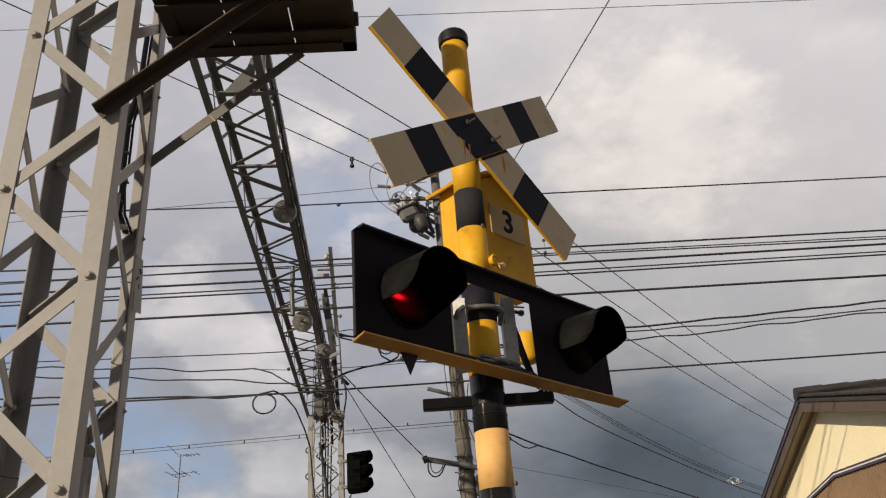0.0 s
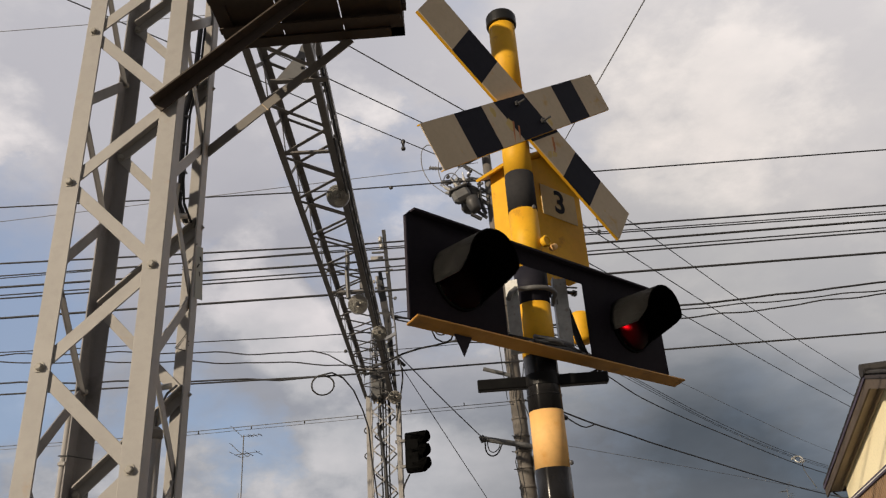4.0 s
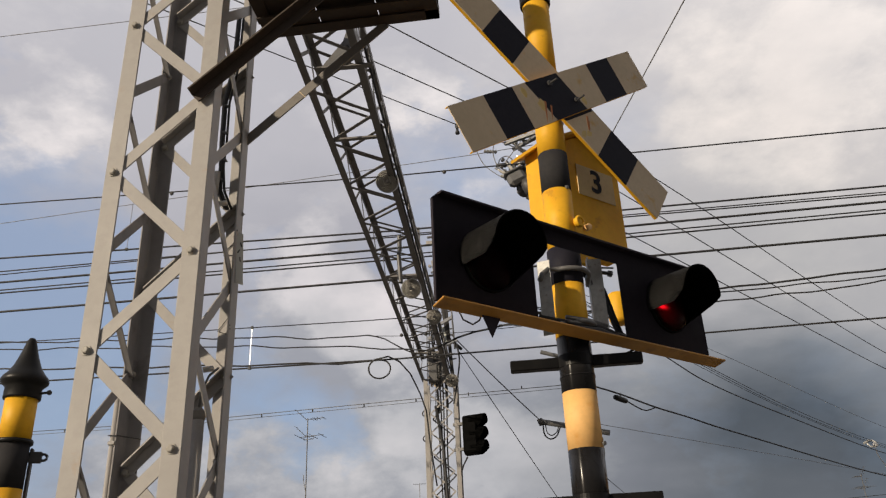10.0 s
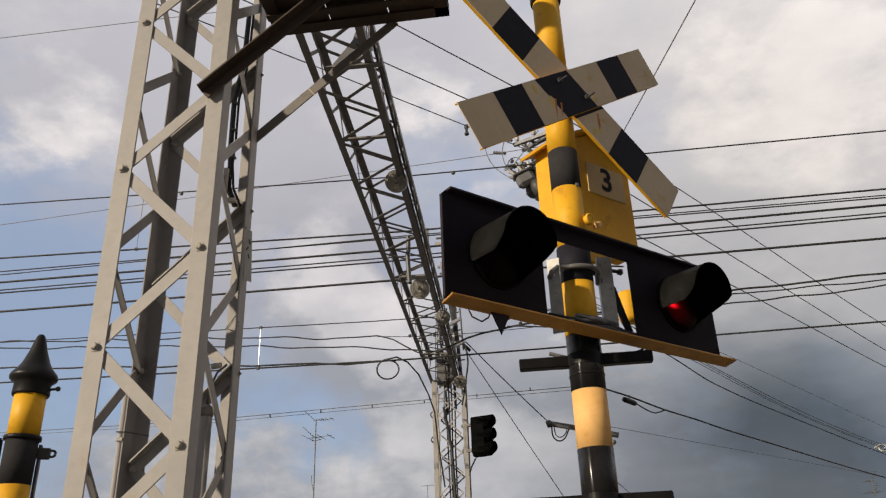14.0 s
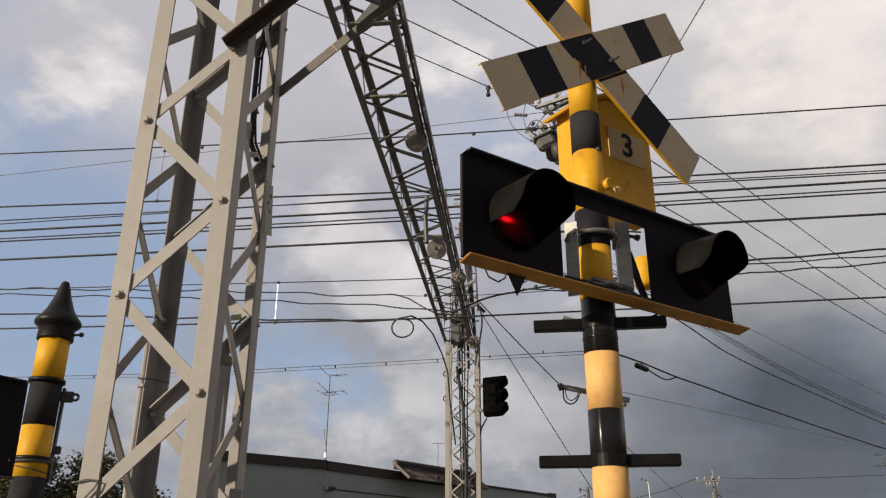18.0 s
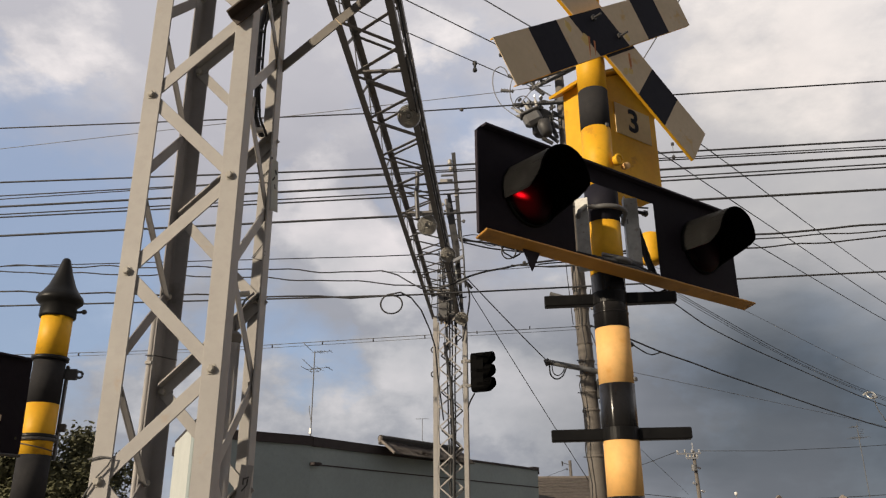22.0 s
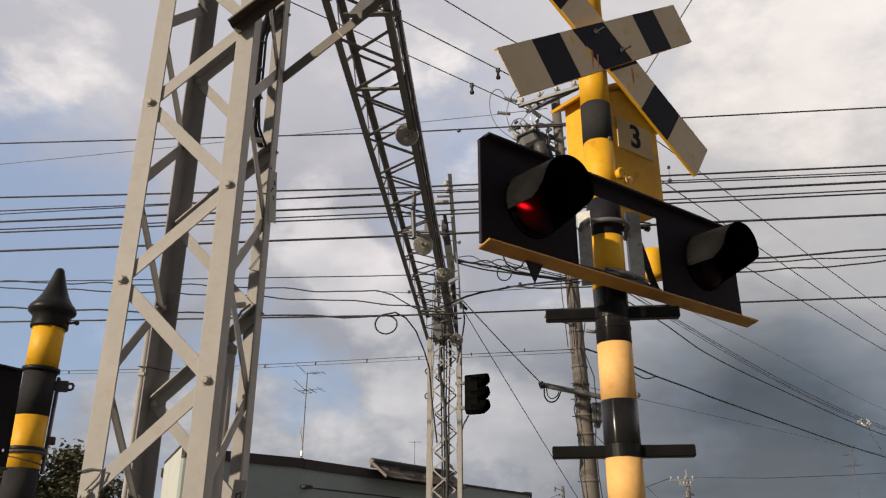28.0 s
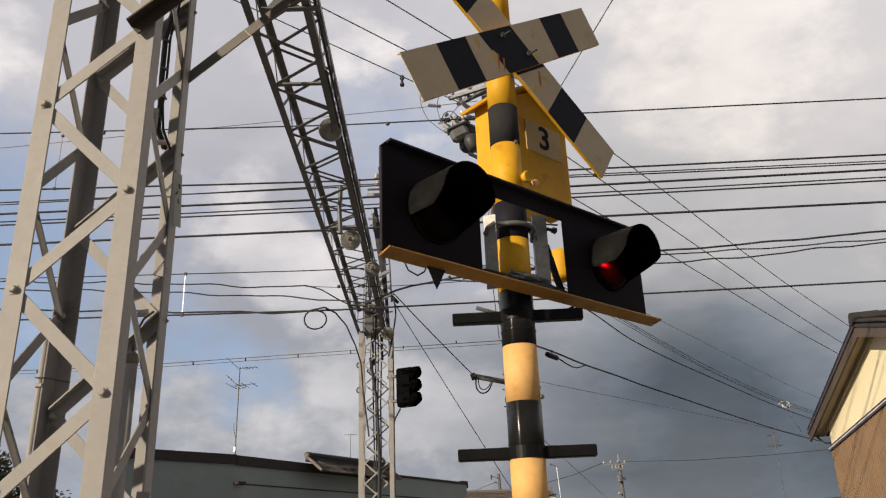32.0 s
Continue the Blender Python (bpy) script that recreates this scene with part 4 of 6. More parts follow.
    plate = part("leg_plate", box((0.05, 0.003, 0.20), (xr - 0.012, HALF - w - 0.006, 1.62), Matrix.Rotation(radians(6), 3, "Y"), 0.001), "tower", tw, "small pale plate with worn marks")
    for dx, dz, tilt in ((0.006, 0.05, 70), (0.012, 0.035, 5), (-0.004, 0.038, 0), (0.0, 0.012, 40)):
        part("worn_mark", box((0.005, 0.002, 0.026), (xr - 0.010 + dx, HALF - w - 0.0085, 1.62 + dz), Matrix.Rotation(radians(tilt), 3, "Y")), "steel_dark", plate)
    tag = part("leg_plate", box((0.003, 0.040, 0.25), (xr + 0.012, HALF - 0.045, 2.925), Matrix.Rotation(radians(-3), 3, "Y") @ Matrix.Rotation(radians(-32), 3, "Z"), 0.001), "mint_light", tw, "narrow pale plate with worn marks")
    for k, (dy, tilt) in enumerate(((0.006, 20), (-0.006, -30), (0.004, 10), (-0.004, 35), (0.005, -15))):
        part("worn_mark", box((0.003, 0.006, 0.022), Vector((xr + 0.010, HALF - 0.047, 2.99 - 0.036 * k)) + Matrix.Rotation(radians(-32), 3, "Z") @ Vector((0.0015, dy, 0)), Matrix.Rotation(radians(-32), 3, "Z") @ Matrix.Rotation(radians(tilt), 3, "X")), "steel_dark", tag)
    return tw


tower = lattice_tower()


# ---- platform with its braces ----
def platform():
    pl = thing("service_platform", pose(0, 0, 0), "dark brown steel service platform bracketed off the gantry tower", "platform")
    x0, x1, y0, y1, z = -1.20, -0.322, 2.60, 3.43, 4.15
    part("edge_angle", angle_bar((x0, y1, z - 0.01), (x1, y1, z - 0.01), 0.065, 0.007, 1, 1), "deck", pl)
    part("edge_angle", angle_bar((x1, y1, z - 0.01), (x1, y0, z - 0.01), 0.065, 0.007, 1, 1), "deck", pl)
    part("edge_angle", angle_bar((x0, y0, z - 0.01), (x0, y1, z - 0.01), 0.065, 0.007, 1, 1), "deck", pl)
    n = 3
    w = (x1 - x0) / n
    for i in range(n):
        part("deck_plate", box((w - 0.006, y1 - y0 - 0.012, 0.008), (x0 + w * (i + 0.5), (y0 + y1) / 2, z + 0.006)), "deck", pl)
    for y in (2.75, 3.08, 3.28):
        part("cross_bearer", angle_bar((x0 + 0.008, y, z - 0.045), (x1 - 0.008, y, z - 0.045), 0.042, 0.006, 1, 1), "deck", pl)
    part("toe_lug", box((0.02, 0.05, 0.05), (x1 + 0.011, 3.25, z + 0.03), None, 0.003), "deck", pl)
    for y in (3.17, 3.33):
        part("toe_board", box((0.006, 0.14, 0.10), (x1 - 0.003, y, z + 0.065)), "deck", pl)
    part("flat_brace", flat_bar((-1.293, 3.452, 3.548), (-0.593, 3.425, 4.140), 0.048, 0.008, (0, 1, 0)), "tower_dark", pl, "flat steel brace")
    part("weld_mark", box((0.004, 0.003, 0.05), (-1.01, 3.436, 3.78), Matrix.Rotation(radians(-40), 3, "Y")), "board_white", pl)
    part("channel_brace", angle_bar((-1.350, 2.984, 3.500), (-0.625, 2.984, 4.14), 0.052, 0.007, 1, 1, (0, -1, 0)), "deck", pl, "dark angle steel brace")
    part("brace_bolt", hex_bolt((-1.297, 2.976, 3.562), (0, -1, 0), 0.012), "bolt", pl)
    part("hang_rod", tube([(-0.50, 3.40, 4.17), (-0.50, 3.40, 4.40)], 0.008), "deck", pl)
    return pl


platform()


# ---- gantry beam ----
BEAM0, BEAM1 = Vector((-1.285, 3.25, 5.50)), Vector((-1.800, 14.70, 5.50))


def gantry_beam():
    axis = BEAM1 - BEAM0
    length = axis.length
    m = Matrix.Translation(BEAM0) @ Matrix.Rotation(math.atan2(-axis.x, axis.y), 4, "Z")
    b = thing("gantry_beam", m, "dark weathered lattice steel beam spanning the tracks", "gantry")
    w, h = 0.235, 0.45
    left = -0.285
    for sx, x in ((-1, left), (1, w)):
        for z, sn in ((0, 1), (h, -1)):
            part("chord", angle_bar((x, 0, z), (x, length, z), 0.062, 0.007, -sx, sn), "beam", b)
    n = 28
    step = length / n
    for i in range(n):
        y0, y1 = i * step, (i + 1) * step
        s = 1 if i % 2 else -1
        for z in (0.010, h - 0.010):
            ends = (w - 0.01, left + 0.01) if s > 0 else (left + 0.01, w - 0.01)
            part("lacing", flat_bar((ends[0], y0, z), (ends[1], y1, z), 0.036, 0.006), "beam", b)
        for sx in (-1, 1):
            xs = w - 0.009 if sx > 0 else left + 0.009
            part("lacing", flat_bar((xs, y0, 0.03 if i % 2 else h - 0.03), (xs, y1, h - 0.03 if i % 2 else 0.03), 0.034, 0.006, (1, 0, 0)), "beam", b)
        if i % 8 == 0:
            part("strut", angle_bar((left, y0, 0.012), (w, y0, 0.012), 0.04, 0.005), "beam", b)
        if i % 4 == 1:
            part("strut", flat_bar((w - 0.012, y0, 0.02), (w - 0.012, y0, h - 0.02), 0.04, 0.006, (1, 0, 0)), "tower", b, "pale painted strut")
    part("gusset", prism([(-0.13, 0.0), (0.12, 0.0), (0.12, 0.36), (0.085, 0.36), (0.06, 0.27)], 0.008, None, (0, 2.205, 0.012)), "steel_mid", b, "grey triangular gusset plate")
    for dz in (0.06, 0.14, 0.22):
        part("gusset_bolt", hex_bolt((0.095, 2.205, dz), (0, -1, 0), 0.011), "steel_dark", b)
    part("gusset_shelf", angle_bar((-0.15, 2.19, -0.022), (0.31, 2.19, -0.022), 0.05, 0.006, 1, 1), "beam", b)
    part("cable_run", tube([(w + 0.03, 2.0, 0.08), (w + 0.035, 5.0, 0.05), (w + 0.03, 8.5, 0.06), (w + 0.04, length - 0.2, 0.02)], 0.010, 8), "wire", b, "black cable run along the beam")
    part("cable_run", tube([(w + 0.015, 3.0, -0.02), (w + 0.02, 6.0, -0.03), (w + 0.015, length - 0.4, -0.03)], 0.011, 8), "wire", b)
    part("pipe_hanger", tube([(0.07, 5.6, 0.14), (0.07, 5.6, -0.05), (0.07, 5.5, -0.15), (0.09, 5.5, -0.50)], 0.026, 8), "steel_dark", b)
    return b


gantry_beam()


def disc_insulator(at, toward, r=0.125, count=2):
    q = (Vector(toward) - Vector(at)).to_track_quat("Z", "Y").to_matrix().to_4x4()
    ins = thing("disc_insulator", Matrix.Translation(at) @ q, "weathered ribbed porcelain disc insulator on the gantry", "insulator", "disc insulators")
    for k in range(count):
        z = -0.11 * k
        rings = [(0.022, z)]
        for j in range(5):
            q = r * (0.30 + 0.15 * j)
            rings += [(q, z + 0.016), (q + r * 0.045, z + 0.014), (q + r * 0.055, z - 0.016), (q + r * 0.13, z - 0.016)]
        rings += [(r, z + 0.008), (r, z - 0.014), (r * 0.9, z - 0.032), (r * 0.3, z - 0.06), (0.03, z - 0.075)]
        part("shed", lathe(rings, 28), "porcelain", ins, "concentric ribbed grey disc")
    part("metal_cap", lathe([(0.0, 0.05), (0.018, 0.05), (0.02, 0.0), (0.02, -0.11 * count), (0.0, -0.11 * count)], 12), "steel_dark", ins)
    part("clevis", box((0.05, 0.03, 0.12), (0, 0, -0.11 * count - 0.05), None, 0.004), "steel_dark", ins)
    return ins


disc_insulator((-1.30, 7.21, 5.45), (-0.5, 1.0, 2.2), 0.112)
disc_insulator((-1.45, 9.55, 5.25), (-0.3, 0.5, 2.0), 0.122)
disc_insulator((-1.35, 10.95, 5.37), (0.6, 0.5, 1.5), 0.105)
disc_insulator((-1.47, 14.05, 5.31), (0.4, 0.0, 1.2), 0.115)


# ---- far lattice mast ----
def far_mast():
    m = thing("lattice_mast", pose(-1.745, 14.72, 0, 0, 0, 2.6), "pale grey lattice steel mast carrying cables at the gantry", "mast")
    hw, top = 0.228, 5.5
    for sx in (-1, 1):
        for sy in (-1, 1):
            part("leg", angle_bar((sx * hw, sy * hw, 0), (sx * hw, sy * hw, top), 0.075, 0.008, -sx, -sy, (0, 1, 0)), "tower", m)
    k = 0
    z = 0.1
    while z < top - 0.3:
        # front lacing keeps the pale paint; rear and side bars carry shade as dark colour
        for sy in (-1, 1):
            for s in (-1, 1) if sy < 0 else (1 if k % 2 else -1,):
                lap = 0.004 * s
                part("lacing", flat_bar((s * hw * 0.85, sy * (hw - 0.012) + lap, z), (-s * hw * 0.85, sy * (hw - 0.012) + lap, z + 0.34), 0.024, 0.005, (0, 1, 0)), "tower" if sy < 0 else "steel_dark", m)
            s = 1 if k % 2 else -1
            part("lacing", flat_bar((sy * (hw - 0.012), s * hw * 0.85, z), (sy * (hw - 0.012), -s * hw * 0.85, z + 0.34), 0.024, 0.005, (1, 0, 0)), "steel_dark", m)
        z += 0.34
        k += 1
    part("junction_box", box((0.30, 0.16, 0.50), (-0.06, -0.14, 5.69), None, 0.012), "beam", m, "grey junction box")
    part("box_door", box((0.26, 0.008, 0.45), (-0.06, -0.226, 5.69), None, 0.003), "steel_mid", m)
    part("box_hood", box((0.34, 0.20, 0.02), (-0.06, -0.14, 5.95), None, 0.004), "tower", m)
    part("side_plate", box((0.012, 0.10, 0.42), (0.11, -0.18, 5.69), None, 0.003), "tower", m, "pale sunlit side plate")
    for k in range(4):
        part("cable_gland", lathe([(0.018, 0), (0.018, 0.06), (0.012, 0.07)], 10, (-0.16 + 0.065 * k, -0.14, 5.37)), "board_white", m)
    random.seed(5)
    for i in range(4):
        x = -0.10 + 0.055 * i
        pts = [(x * min(1.0, 0.35 + zz / 8) + 0.03 + random.uniform(-0.012, 0.012), -0.16 - 0.02 * (i % 2), zz) for zz in (5.6, 5.0, 4.2, 3.4, 2.6, 1.6, 0.3)]
        part("cable", tube(pts, 0.014, 6), "wire", m, "", True)
    part("cable", tube([(-0.10, -0.2, 5.0), (0.02, -0.26, 4.2), (0.06, -0.26, 3.2), (0.04, -0.25, 2.0), (0.04, -0.25, 0.2)], 0.026, 8), "wire", m, "thick black cable bundle", True)
    for z in (4.9, 4.45):
        part("hook", torus_arc((-0.30, -0.1, z), 0.05, 0.012, 20, 300, 12, Matrix.Rotation(radians(90), 3, "X")), "steel_dark", m)
    # upright pole above the beam with its arms
    for (x0, z0), (x1, z1), size in (((0.10, 8.87), (0.215, 7.05), 0.075), ((0.0, 7.98), (0.165, 6.85), 0.07), ((0.005, 7.52), (0.195, 6.2), 0.075), ((0.15, 7.02), (0.225, 5.6), 0.06)):
        part("upper_pole", add_profile(bmesh.new(), (x0, -0.12, z0), (x1, -0.12, z1), [(-size / 2, -0.035), (size / 2, -0.035), (size / 2, 0.035), (-size / 2, 0.035)], (0, -1, 0)), "steel_dark", m, "dark upright above the beam")
        for k in range(3):
            u = 0.15 + 0.33 * k
            part("step_peg", tube([(x0 + (x1 - x0) * u, -0.12, z0 + (z1 - z0) * u), (x0 + (x1 - x0) * u + 0.10, -0.16, z0 + (z1 - z0) * u)], 0.012, 6), "steel_dark", m)
    for x, z in ((0.03, 8.60), (0.05, 8.44), (0.0, 7.66)):
        part("arm_insulator", lathe([(0.02, 0), (0.05, 0.02), (0.03, 0.05), (0.05, 0.08), (0.03, 0.11), (0.0, 0.13)], 14, (x, -0.16, z)), "porcelain", m, "", True)
    for z, x0, x1 in ((8.38, -0.15, 0.14), (7.62, -0.10, 0.18), (7.10, -0.05, 0.2)):
        part("arm", angle_bar((x0, -0.09, z), (x1, -0.09, z), 0.045, 0.006), "steel_mid", m)
    part("channel_post", add_profile(bmesh.new(), (-0.31, -0.45, 8.45), (-0.31, -0.45, 7.5), [(-0.05, -0.03), (0.05, -0.03), (0.05, 0.03), (-0.05, 0.03)], (0, -1, 0)), "beam", m, "grey channel above the beam")
    for x, y, z, tilt, long in ((0.10, -0.25, 6.55, 28, 0.42), (0.16, -0.25, 6.12, 24, 0.40), (-0.05, -0.25, 6.30, 20, 0.30), (0.05, -0.25, 5.95, -12, 0.34)):
        part("cable_shelf", box((long, 0.05, 0.06), (x, y, z), Matrix.Rotation(radians(-tilt), 3, "Y"), 0.006), "aluminium", m, "bright metal cable shelf")
    part("marker_board", box((0.25, 0.02, 0.10), (-0.045, -0.12, 8.26), None, 0.004), "tower", m, "pale blank marker board")
    part("marker_board", box((0.09, 0.02, 0.40), (-0.02, -0.14, 7.68), Matrix.Rotation(radians(-7), 3, "Y"), 0.004), "tower", m, "pale blank marker board")
    part("marker_board", box((0.12, 0.02, 0.30), (0.10, -0.14, 6.35), Matrix.Rotation(radians(-10), 3, "Y"), 0.004), "mint_light", m, "pale sunlit plate")
    rnd = random.Random(21)
    for k in range(14):
        x, y, z = rnd.uniform(-0.2, 0.34), rnd.uniform(-0.30, -0.1), rnd.uniform(5.6, 7.2)
        lean = rnd.uniform(-0.10, 0.10)
        part("hanging_lead", tube([(x, y, z), (x + lean * 0.6, y - 0.02, z - 0.35), (x + lean, y, z - rnd.uniform(0.6, 1.3))], rnd.choice((0.008, 0.012, 0.016)), 6), rnd.choice(("wire", "steel_dark", "steel_mid")), m, "", True)
    for k in range(8):
        x, z = rnd.uniform(-0.15, 0.35), rnd.uniform(5.9, 8.2)
        part("small_clamp", box((0.05, 0.05, 0.06), (x, -0.16, z), Matrix.Rotation(rnd.uniform(0, 3), 3, "Y"), 0.01), rnd.choice(("steel_mid", "tower", "steel_dark")), m)
    return m


far_mast()


def railway_signal():
    s = thing("railway_signal", pose(-1.21, 14.45, 4.425, 0, 0, 72), "black three-lamp railway signal with hoods on the lattice mast", "signal")
    part("housing", prism([(-0.12, -0.28), (-0.06, -0.34), (0.06, -0.34), (0.12, -0.28), (0.12, 0.30), (0.07, 0.34), (-0.07, 0.34), (-0.12, 0.30)], 0.24, at=(0, -0.12, 0)), "signal_black", s)
    for k in (-1, 0, 1):
        hood = bmesh.new()
        rings = [[], []]
        for i in range(17):
            a = radians(-60 + 300 * i / 16)
            reach = 0.27 - 0.10 * min(1.0, max(0.0, -math.sin(a) + 0.05) / 0.85)
            for ring, f in zip(rings, (0.0, reach)):
                ring.append(hood.verts.new((0.125 * math.cos(a), -f, 0.125 * math.sin(a) + 0.228 * k)))
        for i in range(16):
            hood.faces.new((rings[0][i], rings[0][i + 1], rings[1][i + 1], rings[1][i]))
        bmesh.ops.solidify(hood, geom=hood.faces[:], thickness=0.006)
        part("signal_hood", hood, "signal_black", s)
        part("signal_lens", lathe([(0.10, 0), (0.07, 0.02), (0, 0.03)], 18, (0, 0, 0.228 * k), Matrix.Rotation(radians(90), 3, "X")), "steel_dark", s, "unlit dark lens")
    part("signal_bracket", box((0.06, 0.20, 0.05), (0.0, 0.24, 0.22)), "steel_dark", s)
    part("signal_bracket", box((0.06, 0.20, 0.05), (0.0, 0.24, -0.22)), "steel_dark", s)
    part("signal_cable", tube([(0, 0.1, -0.36), (0.02, 0.2, -0.5), (0.0, 0.28, -0.75), (0, 0.3, -1.1)], 0.014, 6), "wire", s, "", True)
    return s


railway_signal()


# ---- concrete utility pole with transformer ----
def utility_pole():
    p = thing("utility_pole", pose(0.765, 16.0, 0), "grey concrete utility pole with transformer, crossarms and cable clamps", "utility pole")
    lean = lambda z: 0.12 - 0.0262 * z
    girth = lambda z: 0.180 - 0.0072 * z
    part("shaft", tube([(lean(z), 0, z) for z in (0, 3, 6, 9, 11.36)], [girth(z) for z in (0, 3, 6, 9, 11.36)], 28), "concrete", p, "slightly leaning tapered concrete shaft", True)
    random.seed(11)
    for z in (3.1, 3.55, 3.95, 4.3, 4.62, 4.9, 5.25, 5.6, 5.95, 6.4, 7.0, 7.6, 8.4):
        r = girth(z) + 0.002
        part("clamp_band", lathe([(r, z - 0.025), (r + 0.012, z - 0.02), (r + 0.012, z + 0.02), (r, z + 0.025)], 24, (lean(z), 0, 0)), "concrete", p, "", True)
        a = random.uniform(0, 6.28)
        part("step_peg", tube([(lean(z) + r * math.cos(a), r * math.sin(a), z), (lean(z) + (r + 0.07) * math.cos(a), (r + 0.07) * math.sin(a), z + 0.01)], 0.010, 6), "steel_dark", p)
    # top crossarms with pin insulators
    def arm_between(p, q, size, name="crossarm"):
        return part(name, add_profile(bmesh.new(), p, q, [(-size, -size), (size, -size), (size, size), (-size, size)]), "steel_mid", p_ob, "galvanised crossarm")

    p_ob = p
    arms = (((-0.995, -0.05, 11.2), (0.305, -0.67, 11.2)), ((-0.815, 0.21, 11.2), (0.285, -0.64, 11.2)))
    for a0, a1 in arms:
        arm_between(a0, a1, 0.036)
        for k in range(4):
            c = Vector(a0).lerp(Vector(a1), 0.06 + 0.29 * k) + Vector((0, 0, 0.04))
            part("pin_insulator", lathe([(0.012, 0), (0.012, 0.05), (0.05, 0.06), (0.028, 0.09), (0.055, 0.11), (0.032, 0.15), (0.0, 0.17)], 14, c), "porcelain", p, "", True)
    arm_between((-1.225, -0.12, 10.62), (0.125, -0.12, 10.62), 0.032)
    part("arm_brace", tube([(-0.85, -0.12, 11.17), (-0.06, -0.08, 10.55)], 0.018, 8), "steel_mid", p)
    part("arm_brace", tube([(-0.95, -0.12, 10.60), (-0.06, -0.09, 10.05)], 0.016, 8), "steel_mid", p)
    sheds = [(0.015, 0)]
    for k in range(5):
        sheds += [(0.05, 0.03 + 0.06 * k), (0.022, 0.055 + 0.06 * k)]
    aim = Vector((0.25, 0, -0.26)).to_track_quat("Z", "Y").to_matrix()
    part("strain_insulator", lathe(sheds, 14, (-0.735, -0.22, 10.98), aim), "steel_dark", p, "", True)
    for x, z, tilt in ((-1.02, 11.26, -70), (-0.45, 11.10, -55), (-1.18, 10.95, -80)):
        part("strain_insulator", lathe(sheds, 12, (x, -0.15, z), Matrix.Rotation(radians(tilt), 3, "Y")), "steel_mid", p, "", True)
    # transformer can with cooling ribs and bushings
    tr = thing("transformer")
    tr.parent = p
    cx, cy = -0.72, -0.16
    part("tank", lathe([(0.0, 9.86), (0.18, 9.86), (0.21, 9.90), (0.21, 10.28), (0.222, 10.30), (0.222, 10.34), (0.13, 10.43), (0.0, 10.46)], 24, (cx + 0.12, cy + 0.06, 0.0)), "steel_dark", tr, "grey transformer tank", True)
    for k in range(9):
        a = 2 * math.pi * k / 9
        part("rib", box((0.03, 0.010, 0.30), (cx + 0.12 + 0.218 * math.cos(a), cy + 0.06 + 0.218 * math.sin(a), 10.08), Matrix.Rotation(a, 3, "Z")), "steel_dark", tr)
    for a in (30, 150, 270):
        part("bushing", lathe([(0.018, 0), (0.038, 0.03), (0.02, 0.06), (0.038, 0.09), (0.02, 0.12), (0.010, 0.17)], 12, (cx + 0.13 * math.cos(radians(a)), cy + 0.13 * math.sin(radians(a)), 10.40)), "porcelain", tr, "", True)
    for z in (10.05, 10.32):
        part("hanger_frame", box((0.55, 0.045, 0.05), (-0.28, -0.06, z)), "steel_mid", tr)
    # oil switch beside the tank: a bevelled housing hung askew, with bushings fanning out of its top
    switch = thing("oil_switch")
    switch.parent = p
    lean_y = Matrix.Rotation(radians(-24), 3, "Y")
    part("switch_body", box((0.40, 0.26, 0.30), (-0.80, -0.34, 10.12), lean_y, 0.07), "steel_mid", switch, "grey bevelled switch housing")
    part("switch_lid", box((0.44, 0.28, 0.05), (-0.865, -0.34, 10.275), lean_y, 0.015), "steel_mid", switch)
    part("switch_foot", lathe([(0.0, -0.34), (0.09, -0.34), (0.13, -0.28), (0.15, -0.14), (0.15, 0.0)], 16, (-0.60, -0.30, 10.06), Matrix.Rotation(radians(-18), 3, "Y")), "steel_dark", switch, "", True)
    for i in range(6):
        root = Vector((-1.00 + 0.075 * i, -0.42 + 0.10 * (i % 2), 10.20 + 0.035 * i))
        aim_i = Vector((-0.75 + 0.16 * i, -0.05, 0.55 + 0.06 * i)).normalized()
        turn = aim_i.to_track_quat("Z", "Y").to_matrix()
        part("bushing", lathe([(0.020, 0), (0.042, 0.03), (0.026, 0.06), (0.042, 0.09), (0.026, 0.12), (0.040, 0.15), (0.018, 0.19), (0.012, 0.25), (0, 0.26)], 12, root, turn), "steel_dark" if i % 2 else "porcelain", switch, "", True)
        part("bushing_tip", lathe([(0.015, 0.24), (0.020, 0.26), (0.020, 0.30), (0, 0.31)], 10, root, turn), "aluminium", switch)
    for x0, z0, x1, z1, r in ((-0.50, 10.30, -0.30, 9.72, 0.035), (-0.42, 10.10, -0.22, 9.95, 0.030), (-0.55, 9.85, -0.28, 9.62, 0.028), (-0.36, 10.34, -0.16, 10.22, 0.025), (-0.62, 9.72, -0.40, 9.60, 0.03)):
        part("hanger_bracket", add_profile(bmesh.new(), (x0, -0.2, z0), (x1, -0.16, z1), [(-r, -r), (r, -r), (r, r), (-r, r)]), "steel_dark", switch)
    # drop leads looping off the arms
    for r, loop in ((0.011, ((-0.52, 11.34), (-0.60, 11.52), (-0.72, 11.57), (-0.85, 11.41), (-0.86, 11.02), (-0.73, 10.65), (-0.51, 10.4), (-0.27, 10.21))), (0.011, ((-0.23, 11.57), (-0.38, 11.37), (-0.49, 11.04), (-0.485, 10.75), (-0.38, 10.46), (-0.22, 10.33))), (0.010, ((0.34, 11.44), (0.05, 11.02), (-0.25, 10.64))), (0.012, ((0.0, 10.55), (-0.18, 10.78), (-0.36, 10.72), (-0.42, 10.5)))):
        pts = [Vector((x - 0.765, -0.2, z)) for x, z in loop]
        part("drop_lead", tube(rounded(pts), r, 6), "wire_pale", p, "", True)
